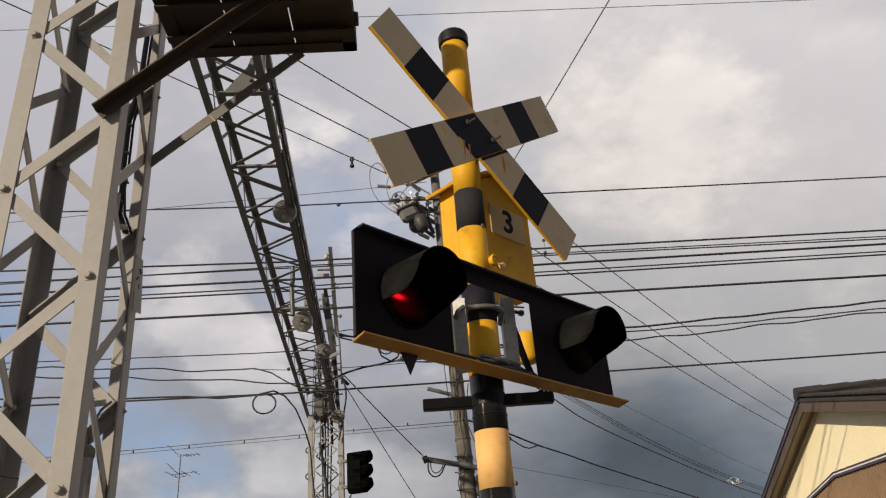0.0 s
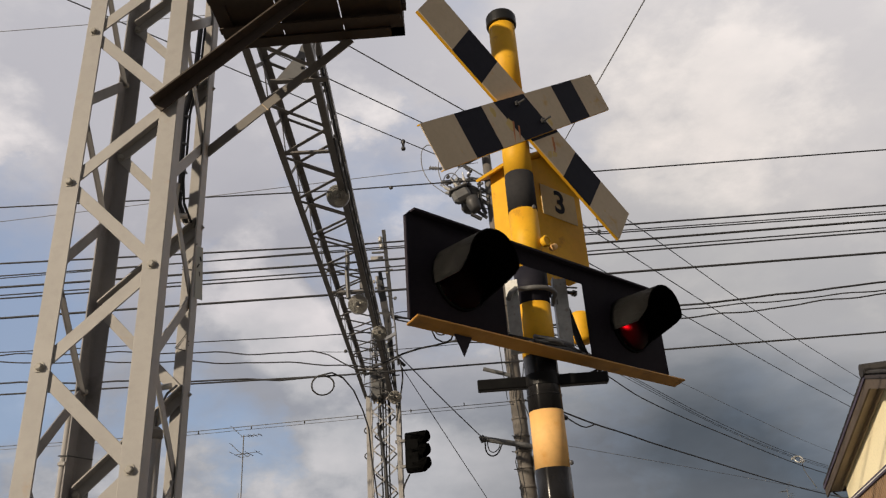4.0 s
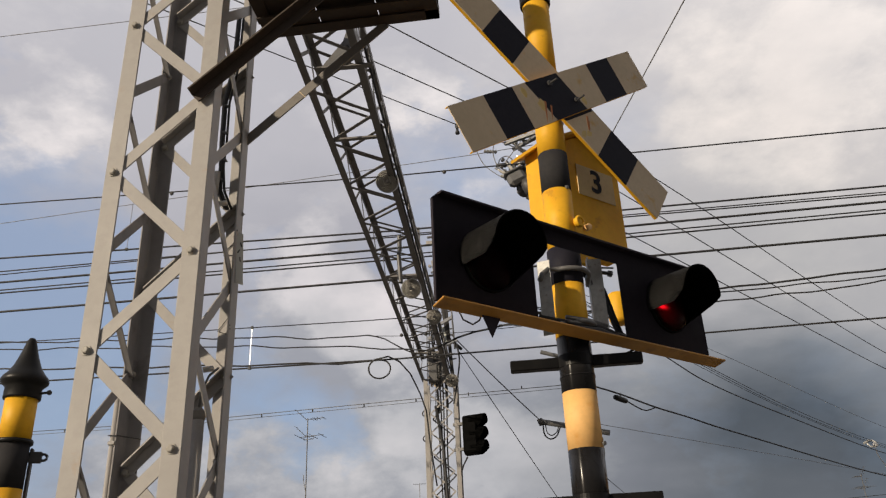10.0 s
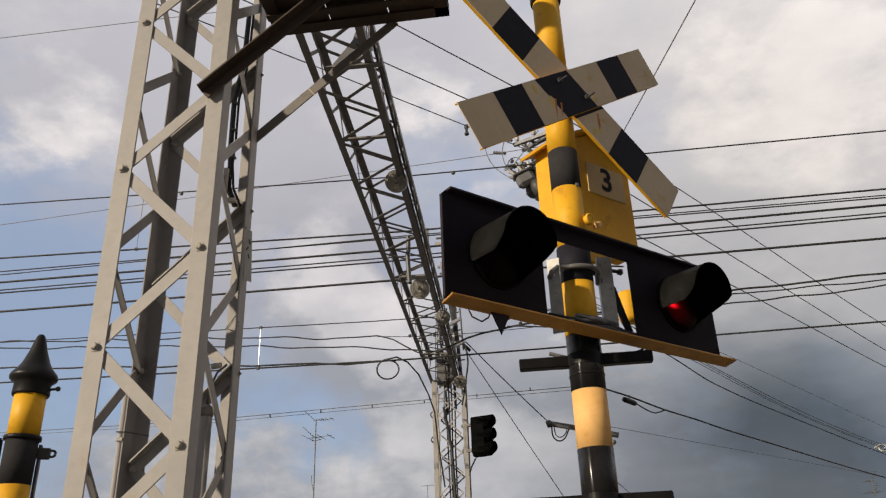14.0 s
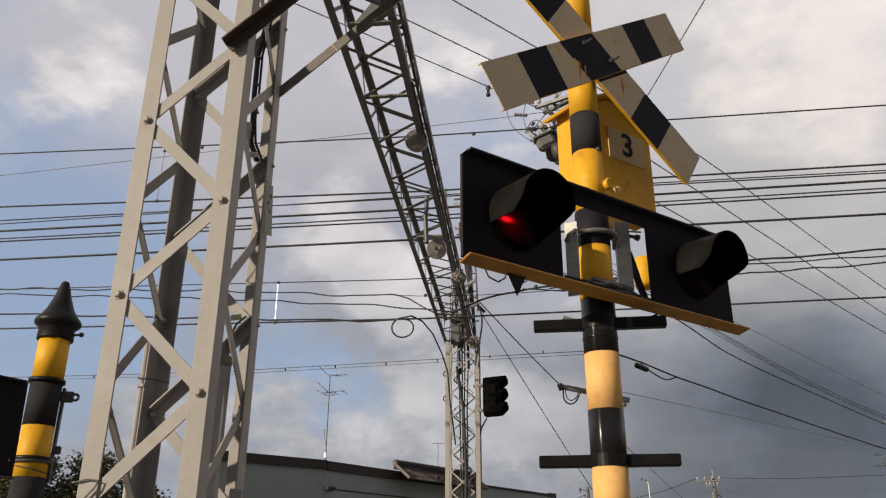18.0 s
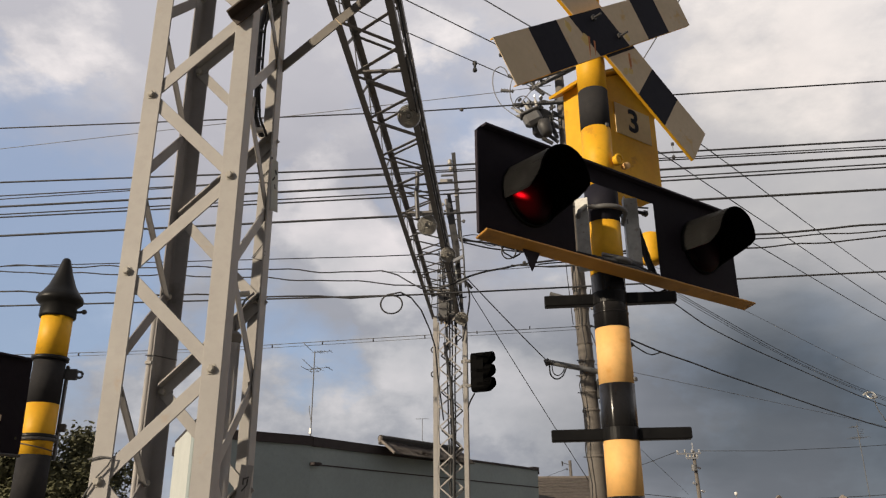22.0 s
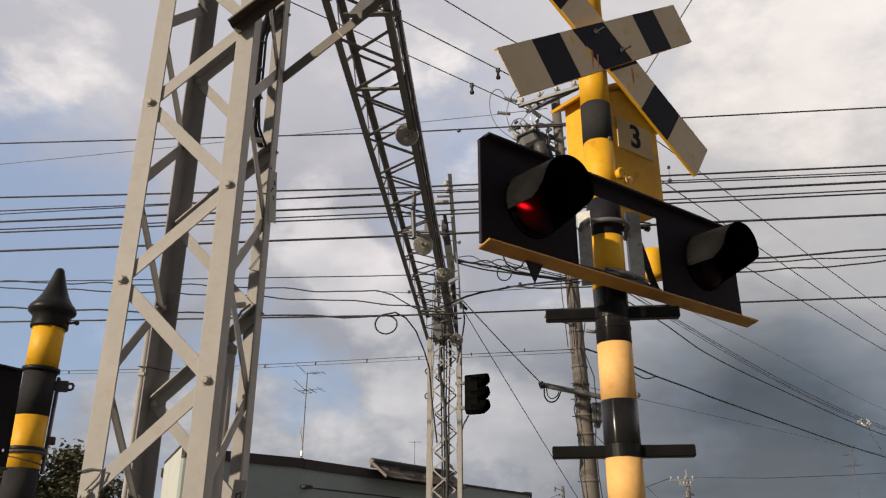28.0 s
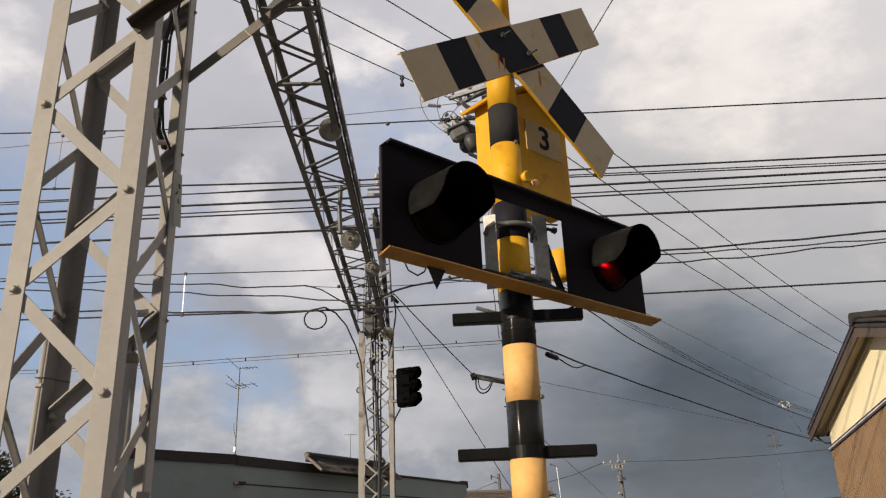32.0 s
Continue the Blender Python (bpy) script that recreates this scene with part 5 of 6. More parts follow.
    for i in range(9):
        x0, x1 = random.uniform(-1.15, -0.25), random.uniform(-0.75, -0.2)
        z0, z1 = random.uniform(10.4, 10.7), random.uniform(9.7, 10.3)
        y = random.uniform(-0.32, -0.14)
        side = random.uniform(-0.22, 0.16)
        pts = [Vector((x0, y, z0)).lerp(Vector((x1, y, z1)), t) + Vector((side * math.sin(math.pi * t), 0, 0.10 * math.sin(2 * math.pi * t))) for t in [k / 12 for k in range(13)]]
        part("drop_lead", tube(pts, 0.012, 6), "wire", p, "", True)
    for i in range(16):
        part("lead_clamp", box((0.06, 0.05, 0.09), (random.uniform(-1.15, -0.3), random.uniform(-0.36, -0.2), random.uniform(10.2, 10.62)), Matrix.Rotation(random.uniform(0, 3), 3, "Y"), 0.01), "steel_dark" if i % 3 else "zinc", p)
    # low arm reaching to the mast stay
    part("low_arm", tube([(-0.76, -0.16, 4.885), (-0.02, -0.20, 4.705), (0.50, -0.16, 4.585)], 0.052, 12), "steel_mid", p, "grey steel pipe arm")
    part("arm_tip", lathe([(0.0, -0.05), (0.07, -0.05), (0.07, 0.04), (0.03, 0.06), (0.0, 0.06)], 10, (-0.765, -0.18, 4.875), Matrix.Rotation(radians(70), 3, "Y")), "steel_dark", p)
    part("arm_loop", tube(rounded([(-0.72, -0.2, 4.84), (-0.72, -0.2, 4.66), (-0.66, -0.2, 4.56), (-0.57, -0.2, 4.54), (-0.48, -0.2, 4.60), (-0.42, -0.2, 4.72), (-0.38, -0.2, 4.78)], 4), 0.014, 8), "wire", p, "", True)
    part("arm_loop", tube(rounded([(-0.68, -0.22, 4.82), (-0.66, -0.22, 4.66), (-0.58, -0.22, 4.60), (-0.48, -0.22, 4.66), (-0.44, -0.22, 4.76)], 4), 0.010, 8), "wire", p, "", True)
    part("peg_arm", tube([(-0.64, -0.16, 6.26), (-0.10, -0.16, 6.08)], 0.040, 10), "steel_mid", p, "grey steel stub arm")
    part("side_spool", lathe([(0.0, 0), (0.035, 0.01), (0.035, 0.22), (0.0, 0.23)], 10, (0.13, -0.16, 5.93), Matrix.Rotation(radians(98), 3, "Y")), "steel_mid", p, "", True)
    for z in (4.30, 4.12):
        part("side_fitting", box((0.12, 0.10, 0.12), (0.24, -0.08, z), Matrix.Rotation(0.4, 3, "Y"), 0.02), "steel_dark", p)
    part("side_box", box((0.22, 0.18, 0.36), (0.26, -0.06, 4.35), None, 0.02), "steel_mid", p, "small grey box on the shaft")
    for i in range(2):
        x = random.uniform(-0.2, 0.3)
        pts = [(x + random.uniform(-0.10, 0.10), -0.2 - random.uniform(0, 0.06), z) for z in (6.3, 5.6, 5.0, 4.4, 3.8, 3.2, 2.6, 1.4, 0.1)]
        part("loose_cable", tube(pts, 0.010, 6), "wire", p, "", True)
    for x in (-0.12, -0.28):
        part("loose_cable", tube([(x * 0.3, -0.12, 9.4), (x - 0.05, -0.18, 8.0), (x, -0.2, 6.6), (x * 0.8, -0.2, 5.6)], 0.008, 6), "wire", p, "", True)
    return p


utility_pole()


# ---- overhead wires, each one a thing ----
def wire(pts, r, mat="wire", label="black overhead cable strung above the tracks", group="overhead wires", seg=6):
    return tagged(part("overhead_wire", tube(pts, r, seg), mat, None, "", True), label, "wire", group)


def along_track(y, zl, zm, zr, r, mat="wire", label="black overhead cable strung above the tracks", stop=48.0):
    """A wire along x with its heights at x = -9, -2.2 (by the gantry) and 5.2, hung on in both directions."""
    pts = []
    n = 48
    for i in range(n + 1):
        x = -48 + (48 + stop) * i / n
        near = max(-14.0, min(x, 12.0))
        z = zm + (zl - zm) * (-2.2 - near) / 6.8 if near < -2.2 else zm + (zr - zm) * (near + 2.2) / 7.4
        z += 0.0006 * max(0.0, abs(x + 2) - 12) ** 2
        pts.append((x, y, z))
    wire(pts, r, mat, label)


along_track(8.0, 8.69, 8.65, 8.60, 0.005, "wire_pale", label="thin bare grey wire high above the tracks")
along_track(12.0, 8.56, 8.335, 8.30, 0.012)
along_track(12.0, 7.49, 7.30, 7.275, 0.015)
along_track(12.05, 7.26, 7.215, 7.155, 0.011)
along_track(11.95, 7.15, 7.195, 7.145, 0.009)
along_track(12.0, 7.03, 6.985, 7.007, 0.018)
along_track(12.0, 6.886, 6.855, 6.875, 0.011)
along_track(12.05, 6.854, 6.81, 6.838, 0.013)
along_track(12.0, 6.488, 6.45, 6.457, 0.018)
along_track(12.0, 5.94, 5.78, 5.78, 0.008, stop=-1.6)
rippled = "lashed cable rippling above the tracks"



def rippled_cable(rows, r, ripple, phase, y=12.0):
    """A lashed cable through (x, z) rows in one upright plane, with a little slack between its lashings."""
    pts = []
    for (x0, z0), (x1, z1) in zip(rows, rows[1:]):
        n = max(2, int((x1 - x0) / 0.16)) if abs(x0) < 14 else 12
        for k in range(n):
            x = x0 + (x1 - x0) * k / n
            pts.append((x, y, z0 + (z1 - z0) * k / n + ripple * (math.sin(x * 4.3 + phase) * 0.55 + math.sin(x * 7.9 + phase * 2.3) * 0.3)))
    wire(pts + [(rows[-1][0], y, rows[-1][1])], r, "wire", rippled)


rippled_cable([(-48, 8.0), (-13, 6.25), (-9, 5.95), (-5.2, 5.728), (-2.98, 5.545), (-2.51, 5.534), (-2.26, 5.458), (-2.04, 5.339), (-1.82, 5.221), (-1.55, 5.16)], 0.010, 0.030, 0.4)
rippled_cable([(-48, 7.9), (-13, 6.15), (-9, 5.86), (-5.2, 5.60), (-2.53, 5.368), (-2.1, 5.31), (-1.8, 5.26), (-1.5, 5.22)], 0.010, 0.026, 2.1, 12.05)
rippled_cable([(-2.51, 5.53), (-1.91, 5.489), (-1.1, 5.47), (0.4, 5.50)], 0.005, 0.004, 0.9)
rippled_cable([(-1.6, 5.20), (-1.13, 5.391), (-0.87, 5.462), (-0.44, 5.534), (0.03, 5.567), (0.67, 5.629), (2.86, 5.823), (3.98, 5.865), (5.32, 5.924), (9, 6.10), (14, 6.4), (48, 8.2)], 0.015, 0.012, 1.2)
rippled_cable([(-0.10, 5.545), (0.67, 5.605), (2.86, 5.795), (3.97, 5.803), (5.30, 5.835), (9, 5.98), (14, 6.25), (48, 8.0)], 0.010, 0.018, 3.0, 12.06)
rippled_cable([(-0.50, 5.51), (0.1, 5.48), (0.67, 5.45), (2.83, 5.618), (3.93, 5.632), (5.27, 5.72), (9, 5.92), (14, 6.2), (48, 7.9)], 0.011, 0.022, 4.4, 11.95)
for x, z in ((-2.0, 5.505), (-1.62, 5.49), (-0.3, 5.57)):
    tagged(part("wire_clamp", sphere(0.028, (x, 12.0, z), (1, 0.8, 1)), "steel_dark"), "small dark clamp on an overhead wire", "clamp", "wire clamps")
along_track(12.0, 5.25, 5.13, 5.174, 0.013)
# cable with a coil that drops to the mast
coil = [(-30, 12.0, 6.6)] + [(-9 + 0.5 * i, 12.0, 5.50 - 0.0305 * i + 0.018 * math.sin(i * 1.9)) for i in range(13)]
coil += [(-2.34 + 0.165 * math.sin(radians(a)), 12.0 - 0.0002 * a, 4.985 + 0.150 * math.cos(radians(a))) for a in range(0, 350, 20)]
coil += [(-2.40, 11.93, 5.125), (-2.2, 11.95, 5.165), (-2.06, 12.1, 5.12), (-2.02, 12.9, 5.15), (-2.0, 13.8, 5.05), (-1.98, 14.35, 4.88), (-1.95, 14.42, 4.4), (-1.85, 14.43, 3.6)]
wire(coil, 0.013, label="black cable with a loose coil dropping to the mast")
# hangers between messenger and contact wire
for x, y, z0, z1, mat in ((-4.39, 12.0, 5.83, 5.17, "aluminium"), (-6.69, 12.02, 8.42, 7.44, "wire_pale"), (2.1, 12.0, 7.43, 7.20, "wire_pale")):
    h = thing("wire_hanger", pose(x, y, 0), "thin pale hanger rod clipped between two overhead wires", "hanger", "wire hangers")
    part("rod", tube([(0, 0, z0), (-0.004, 0, z1)], 0.005, 6), mat, h)
    part("clip", box((0.045, 0.04, 0.045), (0, 0, z0), None, 0.006), "steel_dark", h)
    part("clip", box((0.05, 0.04, 0.05), (-0.004, 0, z1), None, 0.006), "steel_dark", h)
for x, y, z in ((-5.99, 12.0, 8.43), (-1.22, 12.0, 8.31)):
    tagged(part("wire_clamp", sphere(0.036, (x, y, z), (1, 0.8, 1)), "steel_dark"), "small dark clamp on an overhead wire", "clamp", "wire clamps")
# service wires from the far poles to the utility pole
line = [(-40, 15.5, 5.75), (-11, 15.5, 5.33), (-6.8, 15.5, 5.305), (-2.2, 15.5, 5.42), (0.66, 15.85, 5.57)]
wire(line, 0.007, "wire_pale", "thin telephone wire ending at the utility pole")
wire([(x, y + 0.03, z - 0.055) for x, y, z in line], 0.005, "wire_pale", "thin telephone wire ending at the utility pole")
for k in range(11):
    x = -10.5 + k * 1.02
    z = 5.33 - 0.025 * (x + 11) / 4.2 if x < -6.8 else (5.305 + 0.115 * (x + 6.8) / 4.6 if x < -2.2 else 5.42 + 0.15 * (x + 2.2) / 2.86)
    tagged(part("wire_clamp", box((0.022, 0.03, 0.06), (x, 15.515, z - 0.03), None, 0.006), "steel_dark"), "small dark clamp on an overhead wire", "clamp", "wire clamps")
wire([(-40, 16, 9.3), (-12.5, 16, 10.47), (-0.9, 16, 11.04), (0.4, 15.95, 11.1)], 0.008, "wire_pale", "thin bare wire rising to the utility pole")
# three high lines that leave the pole over the gantry
for s, e in (((0.037, 13.933), (-1.255, 12.478)), ((-0.473, 14.641), (-2.394, 12.667)), ((-0.246, 15.906), (-3.287, 12.947))):
    a, b = Vector((*s, 11.2)), Vector((*e, 11.2))
    d = (b - a).normalized()
    back = 2.4 if s[0] > 0 else 0.6
    wire([a - d * back, a, b, b + d * 30], 0.012, "wire_pale", "bare power line leaving the utility pole")
for at in ((-1.20, 14.98, 11.13), (-0.62, 14.49, 11.13)):
    c = thing("line_spacer", Matrix.Translation(at), "dark hanging clamp on a power line", "clamp", "line clamps")
    part("clamp_body", lathe([(0.0, -0.17), (0.045, -0.16), (0.05, -0.12), (0.028, -0.08), (0.028, -0.02), (0.05, 0.02), (0.045, 0.08), (0.0, 0.10)], 14), "steel_dark", c, "", True)
# lines that run on from the pole into the distance
far = Vector((math.sin(radians(39)), math.cos(radians(39)), 0))
lines = [
    (0.013, "wire", ((0, 11.9), (5.9, 11.69), (13.4, 11.17), (19.5, 10.87), (46, 10.3))),
    (0.013, "wire", ((0, 10.85), (3.9, 10.64), (9.8, 10.31), (18.9, 9.8), (46, 9.2))),
    (0.013, "wire", ((0, 9.7), (8.5, 9.445), (18.5, 9.115), (46, 8.8))),
    (0.019, "wire", ((0, 5.62), (1.3, 5.59), (2.63, 5.50), (4.0, 5.456), (5.4, 5.39), (16.3, 5.15), (46, 5.6))),
    (0.014, "wire", ((0, 7.2), (3.1, 6.82), (5.0, 6.47), (8.6, 6.22), (16.7, 5.89), (46, 6.0))),
    (0.007, "wire", ((0, 7.4), (3.8, 6.99), (9.7, 6.37), (16.4, 6.13), (46, 6.2))),
    (0.008, "wire", ((0, 7.5), (3.8, 7.04), (9.7, 6.45), (16.4, 6.19), (46, 6.3))),
    (0.006, "wire", ((0, 7.45), (3.8, 6.93), (9.7, 6.33), (16.4, 6.08), (46, 6.1))),
    (0.006, "wire_pale", ((0, 7.6), (6.7, 7.31), (17.2, 6.80), (46, 6.5))),
    (0.006, "wire_pale", ((0, 4.85), (6.0, 4.99), (20, 5.3), (46, 6.0))),
]
for r, mat, rows in lines:
    start = Vector((0.8, 15.9, 0))
    pts = []
    for i, ((s0, z0), (s1, z1)) in enumerate(zip(rows, rows[1:])):
        m0 = (z1 - rows[i - 1][1]) / (s1 - rows[i - 1][0]) if i else (z1 - z0) / (s1 - s0)
        m1 = (rows[i + 2][1] - z0) / (rows[i + 2][0] - s0) if i + 2 < len(rows) else (z1 - z0) / (s1 - s0)
        d = s1 - s0
        for k in range(6):
            u = k / 6
            z = (1 + 2 * u) * (1 - u) ** 2 * z0 + u * (1 - u) ** 2 * d * m0 + u * u * (3 - 2 * u) * z1 + u * u * (u - 1) * d * m1
            pts.append(start + far * (s0 + d * u) + Vector((0, 0, z)))
    pts.append(start + far * rows[-1][0] + Vector((0, 0, rows[-1][1])))
    wire(pts, r, mat, "power line running from the utility pole into the distance")
marker = thing("line_marker", pose(10.275, 27.60, 6.10), "pale fitting with a loose tail hung on far cables", "fitting")
part("marker_ring", torus_arc((0, 0, 0), 0.13, 0.025, 0, 350, 16, Matrix.Rotation(radians(60), 3, "X")), "zinc", marker)
part("marker_clip", box((0.16, 0.08, 0.10), (0.10, 0, -0.04), Matrix.Rotation(0.4, 3, "Y"), 0.02), "aluminium", marker)
part("marker_clip", box((0.20, 0.05, 0.06), (-0.16, 0, 0.06), Matrix.Rotation(-0.5, 3, "Y"), 0.01), "zinc", marker)
part("loose_tail", tube([(0.08, 0, -0.05), (0.15, 0.18, -0.27), (0.30, 0.4, -0.45), (0.45, 0.55, -0.59), (0.65, 0.8, -0.80)], 0.014, 6), "aluminium", marker, "", True)
splice = thing("cable_splice", pose(1.66, 16.97, 5.485, 0, 4, 51), "black splice case hung on a cable", "splice")
part("splice_case", lathe([(0.0, -0.20), (0.05, -0.19), (0.055, -0.15), (0.055, 0.15), (0.05, 0.19), (0.0, 0.20)], 14, (0, 0, 0), Matrix.Rotation(radians(90), 3, "Y")), "rubber", splice, "", True)
part("splice_hook", box((0.02, 0.02, 0.12), (0, 0, 0.07)), "steel_dark", splice)
wire([(1.79, 17.12, 5.475), (1.99, 17.37, 5.405), (2.12, 17.53, 5.372), (2.23, 17.66, 5.372), (2.34, 17.80, 5.42), (2.455, 17.944, 5.485), (2.60, 18.12, 5.495)], 0.014, "wire", "short cable tail looping off a splice")
wire([Vector((0.80, 15.9, 8.55))] + sagging((0.64, 15.93, 8.75), (4.5, 1.0, 9.1), 0.05), 0.009, "wire_pale", "twisted stay wire rising over the road")
# stays and leads between mast and pole
wire(sagging((-1.50, 14.5, 6.32), (-0.02, 15.82, 4.92), 0.02), 0.010, "wire", "stay wire between mast and utility pole")
wire(sagging((-1.46, 14.5, 6.14), (2.70, 21.4, 0.07), 0.06), 0.008, "wire", "stay wire running down from the mast")
tagged(part("stay_grip", tube([(-1.47, 14.52, 6.18), (-1.33, 14.65, 6.06)], 0.03, 8), "wire"), "black grip on a stay wire", "grip")
wire(rounded([(-1.5, 14.5, 6.98), (-0.9, 14.8, 6.97), (-0.4, 15.1, 6.93), (0.6, 15.8, 7.0)]), 0.02, "wire", "cable slung between mast and utility pole")
wire(rounded([(-1.5, 14.5, 6.94), (-1.0, 14.7, 6.86), (-0.5, 15.0, 6.88), (0.6, 15.8, 6.96)]), 0.014, "wire", "cable slung between mast and utility pole")
wire([(-0.62 + 0.135 * math.sin(radians(a)), 14.75, 6.79 + 0.15 * math.cos(radians(a))) for a in range(0, 361, 20)], 0.014, "wire", "loose ring of cable by the utility pole")
for dz, bow, r in ((0.07, 0.05, 0.009), (0.03, -0.04, 0.012), (-0.04, 0.03, 0.008)):
    wire(rounded([(-1.48, 14.6, 7.02 + dz), (-1.22, 14.6, 6.98 + dz + bow), (-0.95, 14.65, 6.95 + dz - bow), (-0.70, 14.7, 6.93 + dz + bow), (-0.35, 14.8, 6.88 + dz), (0.6, 15.8, 7.0 + dz)]), r, "wire", "cable slung between mast and utility pole")
wire(rounded([(-1.40, 14.46, 6.1), (-1.36, 14.45, 5.8), (-1.42, 14.45, 5.4), (-1.50, 14.45, 5.0)]), 0.016, "wire", "cable hanging down the mast")


# ---- low building behind the tracks ----
def low_building():
    b = thing("low_building", None, "low mint-rendered building with a dark parapet beside the railway", "building")
    H = 4.78
    ring = [Vector(p) for p in ((-12.9, 27.8), (-10.3, 23.4), (-7.5, 26.0), (-0.48, 37.1), (-6, 46), (-16, 40))]
    for i, (p, q) in enumerate(zip(ring, ring[1:] + ring[:1])):
        d = (q - p).normalized()
        n = Vector((d.y, -d.x))
        wall = bmesh.new()
        top = H + 0.42 if i == 0 else (H + 0.12 if i == 2 else H)
        add_profile(wall, (*p, top / 2), (*q, top / 2), [(0, -top / 2), (0, top / 2), (-0.25, top / 2), (-0.25, -top / 2)])
        # the sun-facing wall gets a paler render: its sunlit tone is in the colour
        part("wall", wall, "mint_light" if i == 0 else "mint", b, "rendered wall with its sunlit tone in the paint" if i == 0 else "mint rendered wall")
        if i == 0:
            runs = [(p, q, [(0.02, -0.06), (0.02, 0.02), (-0.18, 0.02), (-0.18, -0.06)])]
        elif i == 2:
            k = p.lerp(q, 0.6)
            runs = [(p, k, [(0.08, -0.20), (0.08, 0.09), (-0.26, 0.11), (-0.26, -0.20)]), (k, q, [(0.06, -0.03), (0.06, 0.05), (-0.26, 0.06), (-0.26, -0.03)])]
        else:
            runs = [(p, q, [(0.08, -0.06), (0.08, 0.23), (-0.26, 0.25), (-0.26, -0.06)])]
        for e0, e1, outline in runs:
            part("parapet_cap", add_profile(bmesh.new(), (*e0, top), (*e1, top), outline), "roof_trim", b, "dark weathered parapet cap")
    deck = bmesh.new()
    deck.faces.new([deck.verts.new((*p, H - 0.2)) for p in ring])
    bmesh.ops.solidify(deck, geom=deck.faces[:], thickness=0.1)
    part("flat_roof", deck, "roof_trim", b)
    # narrow ledge line and vents on the long wall
    p, q = ring[2], ring[3]
    d = (q - p).normalized()
    n = Vector((d.y, -d.x))
    ledge = bmesh.new()
    a0, a1 = p + n * 0.02, q + n * 0.02
    add_profile(ledge, (*a0, 4.145), (*a1, 4.155), [(0, -0.02), (0, 0.02), (-0.03, 0.02), (-0.03, -0.02)])
    part("ledge", ledge, "roof_trim", b)
    for s in (0.12,):
        c = p + d * s + n * 0.10
        part("vent_hood", box((0.34, 0.24, 0.10), (*c, 4.15), Matrix.Rotation(math.atan2(d.y, d.x), 3, "Z"), 0.02), "roof_trim", b, "small dark vent hood")
    return b


low_building()


def tiled_roof():
    """A short run of tiled roof showing above the parapet."""
    r = thing("tiled_roof", None, "small grey tiled roof with a ridge above the parapet", "roof")
    start, way = Vector((-7.5, 26.0, 5.40)), Vector((7.02, 11.1, 0)).normalized()
    out = Vector((way.y, -way.x, 0))
    a, b = start + way * 3.05 + out * 0.12 - Vector((0, 0, 0.26)), start + way * 7.5 + out * 0.12 - Vector((0, 0, 0.26))
    d = (b - a).normalized()
    n = Vector((d.y, -d.x, 0))
    rise = Vector((0, 0, 0.50))
    w = 0.68
    bed = bmesh.new()
    v = [bed.verts.new(p) for p in (a, b, b + n * w - rise, a + n * w - rise)]
    bed.faces.new(v)
    bmesh.ops.solidify(bed, geom=bed.faces[:], thickness=0.08)
    part("roof_bed", bed, "tile", r)
    cols, rows = 26, 5
    L = (b - a).length
    hyp = math.hypot(w, rise.z)
    down = (n * w - rise).normalized()
    over = d.cross(down)
    over = over if over.z > 0 else -over
    basis = Matrix((d, down, over)).transposed().to_4x4()
    tw, run = L / cols, hyp / rows
    prof = [(-0.5, 0.0), (-0.25, -0.010), (0.05, -0.012), (0.28, 0.002), (0.40, 0.014), (0.52, 0.002)]
    tile = bmesh.new()
    for y, lift in ((0.0, 0.0), (run * 1.15, 0.016)):
        for x, z in prof:
            tile.verts.new((x * tw, y, z + lift))
    tile.verts.ensure_lookup_table()
    for i in range(5):
        tile.faces.new((tile.verts[i], tile.verts[i + 1], tile.verts[i + 7], tile.verts[i + 6]))
    bmesh.ops.solidify(tile, geom=tile.faces[:], thickness=0.014)
    first = part("roof_tile", tile, "tile", r)
    for i in range(cols):
        for j in range(rows):
            ob = first if i == j == 0 else new("roof_tile", first.data)
            ob.parent = r
            ob.matrix_local = Matrix.Translation(a + d * (i + 0.5) * tw + down * (j * run) + over * 0.045) @ basis
    for k in range(16):
        c = a + d * (L * (k + 0.5) / 16)
        part("ridge_tile", lathe([(0.0, -0.16), (0.12, -0.16), (0.11, 0.16), (0.0, 0.16)], 10, c + Vector((0, 0, 0.10)), (d.to_track_quat("Z", "Y")).to_matrix()), "slate", r)
    part("ridge_base", add_profile(bmesh.new(), a, b, [(-0.10, -0.10), (0.10, -0.10), (0.09, 0.10), (-0.09, 0.10)]), "slate", r, "stacked dark ridge courses")
    for k in range(6):
        c = a + n * (w * (k + 0.5) / 6) - rise * ((k + 0.5) / 6)
        part("verge_tile", lathe([(0.0, -0.08), (0.055, -0.08), (0.048, 0.08), (0.0, 0.08)], 10, c + Vector((0, 0, 0.05)), (n * w - rise).to_track_quat("Z", "Y").to_matrix()), "tile", r)
    part("ridge_end", sphere(0.13, a + Vector((0, 0, 0.06)), (0.7, 0.7, 1)), "tile", r, "", True)
    return r


tiled_roof()


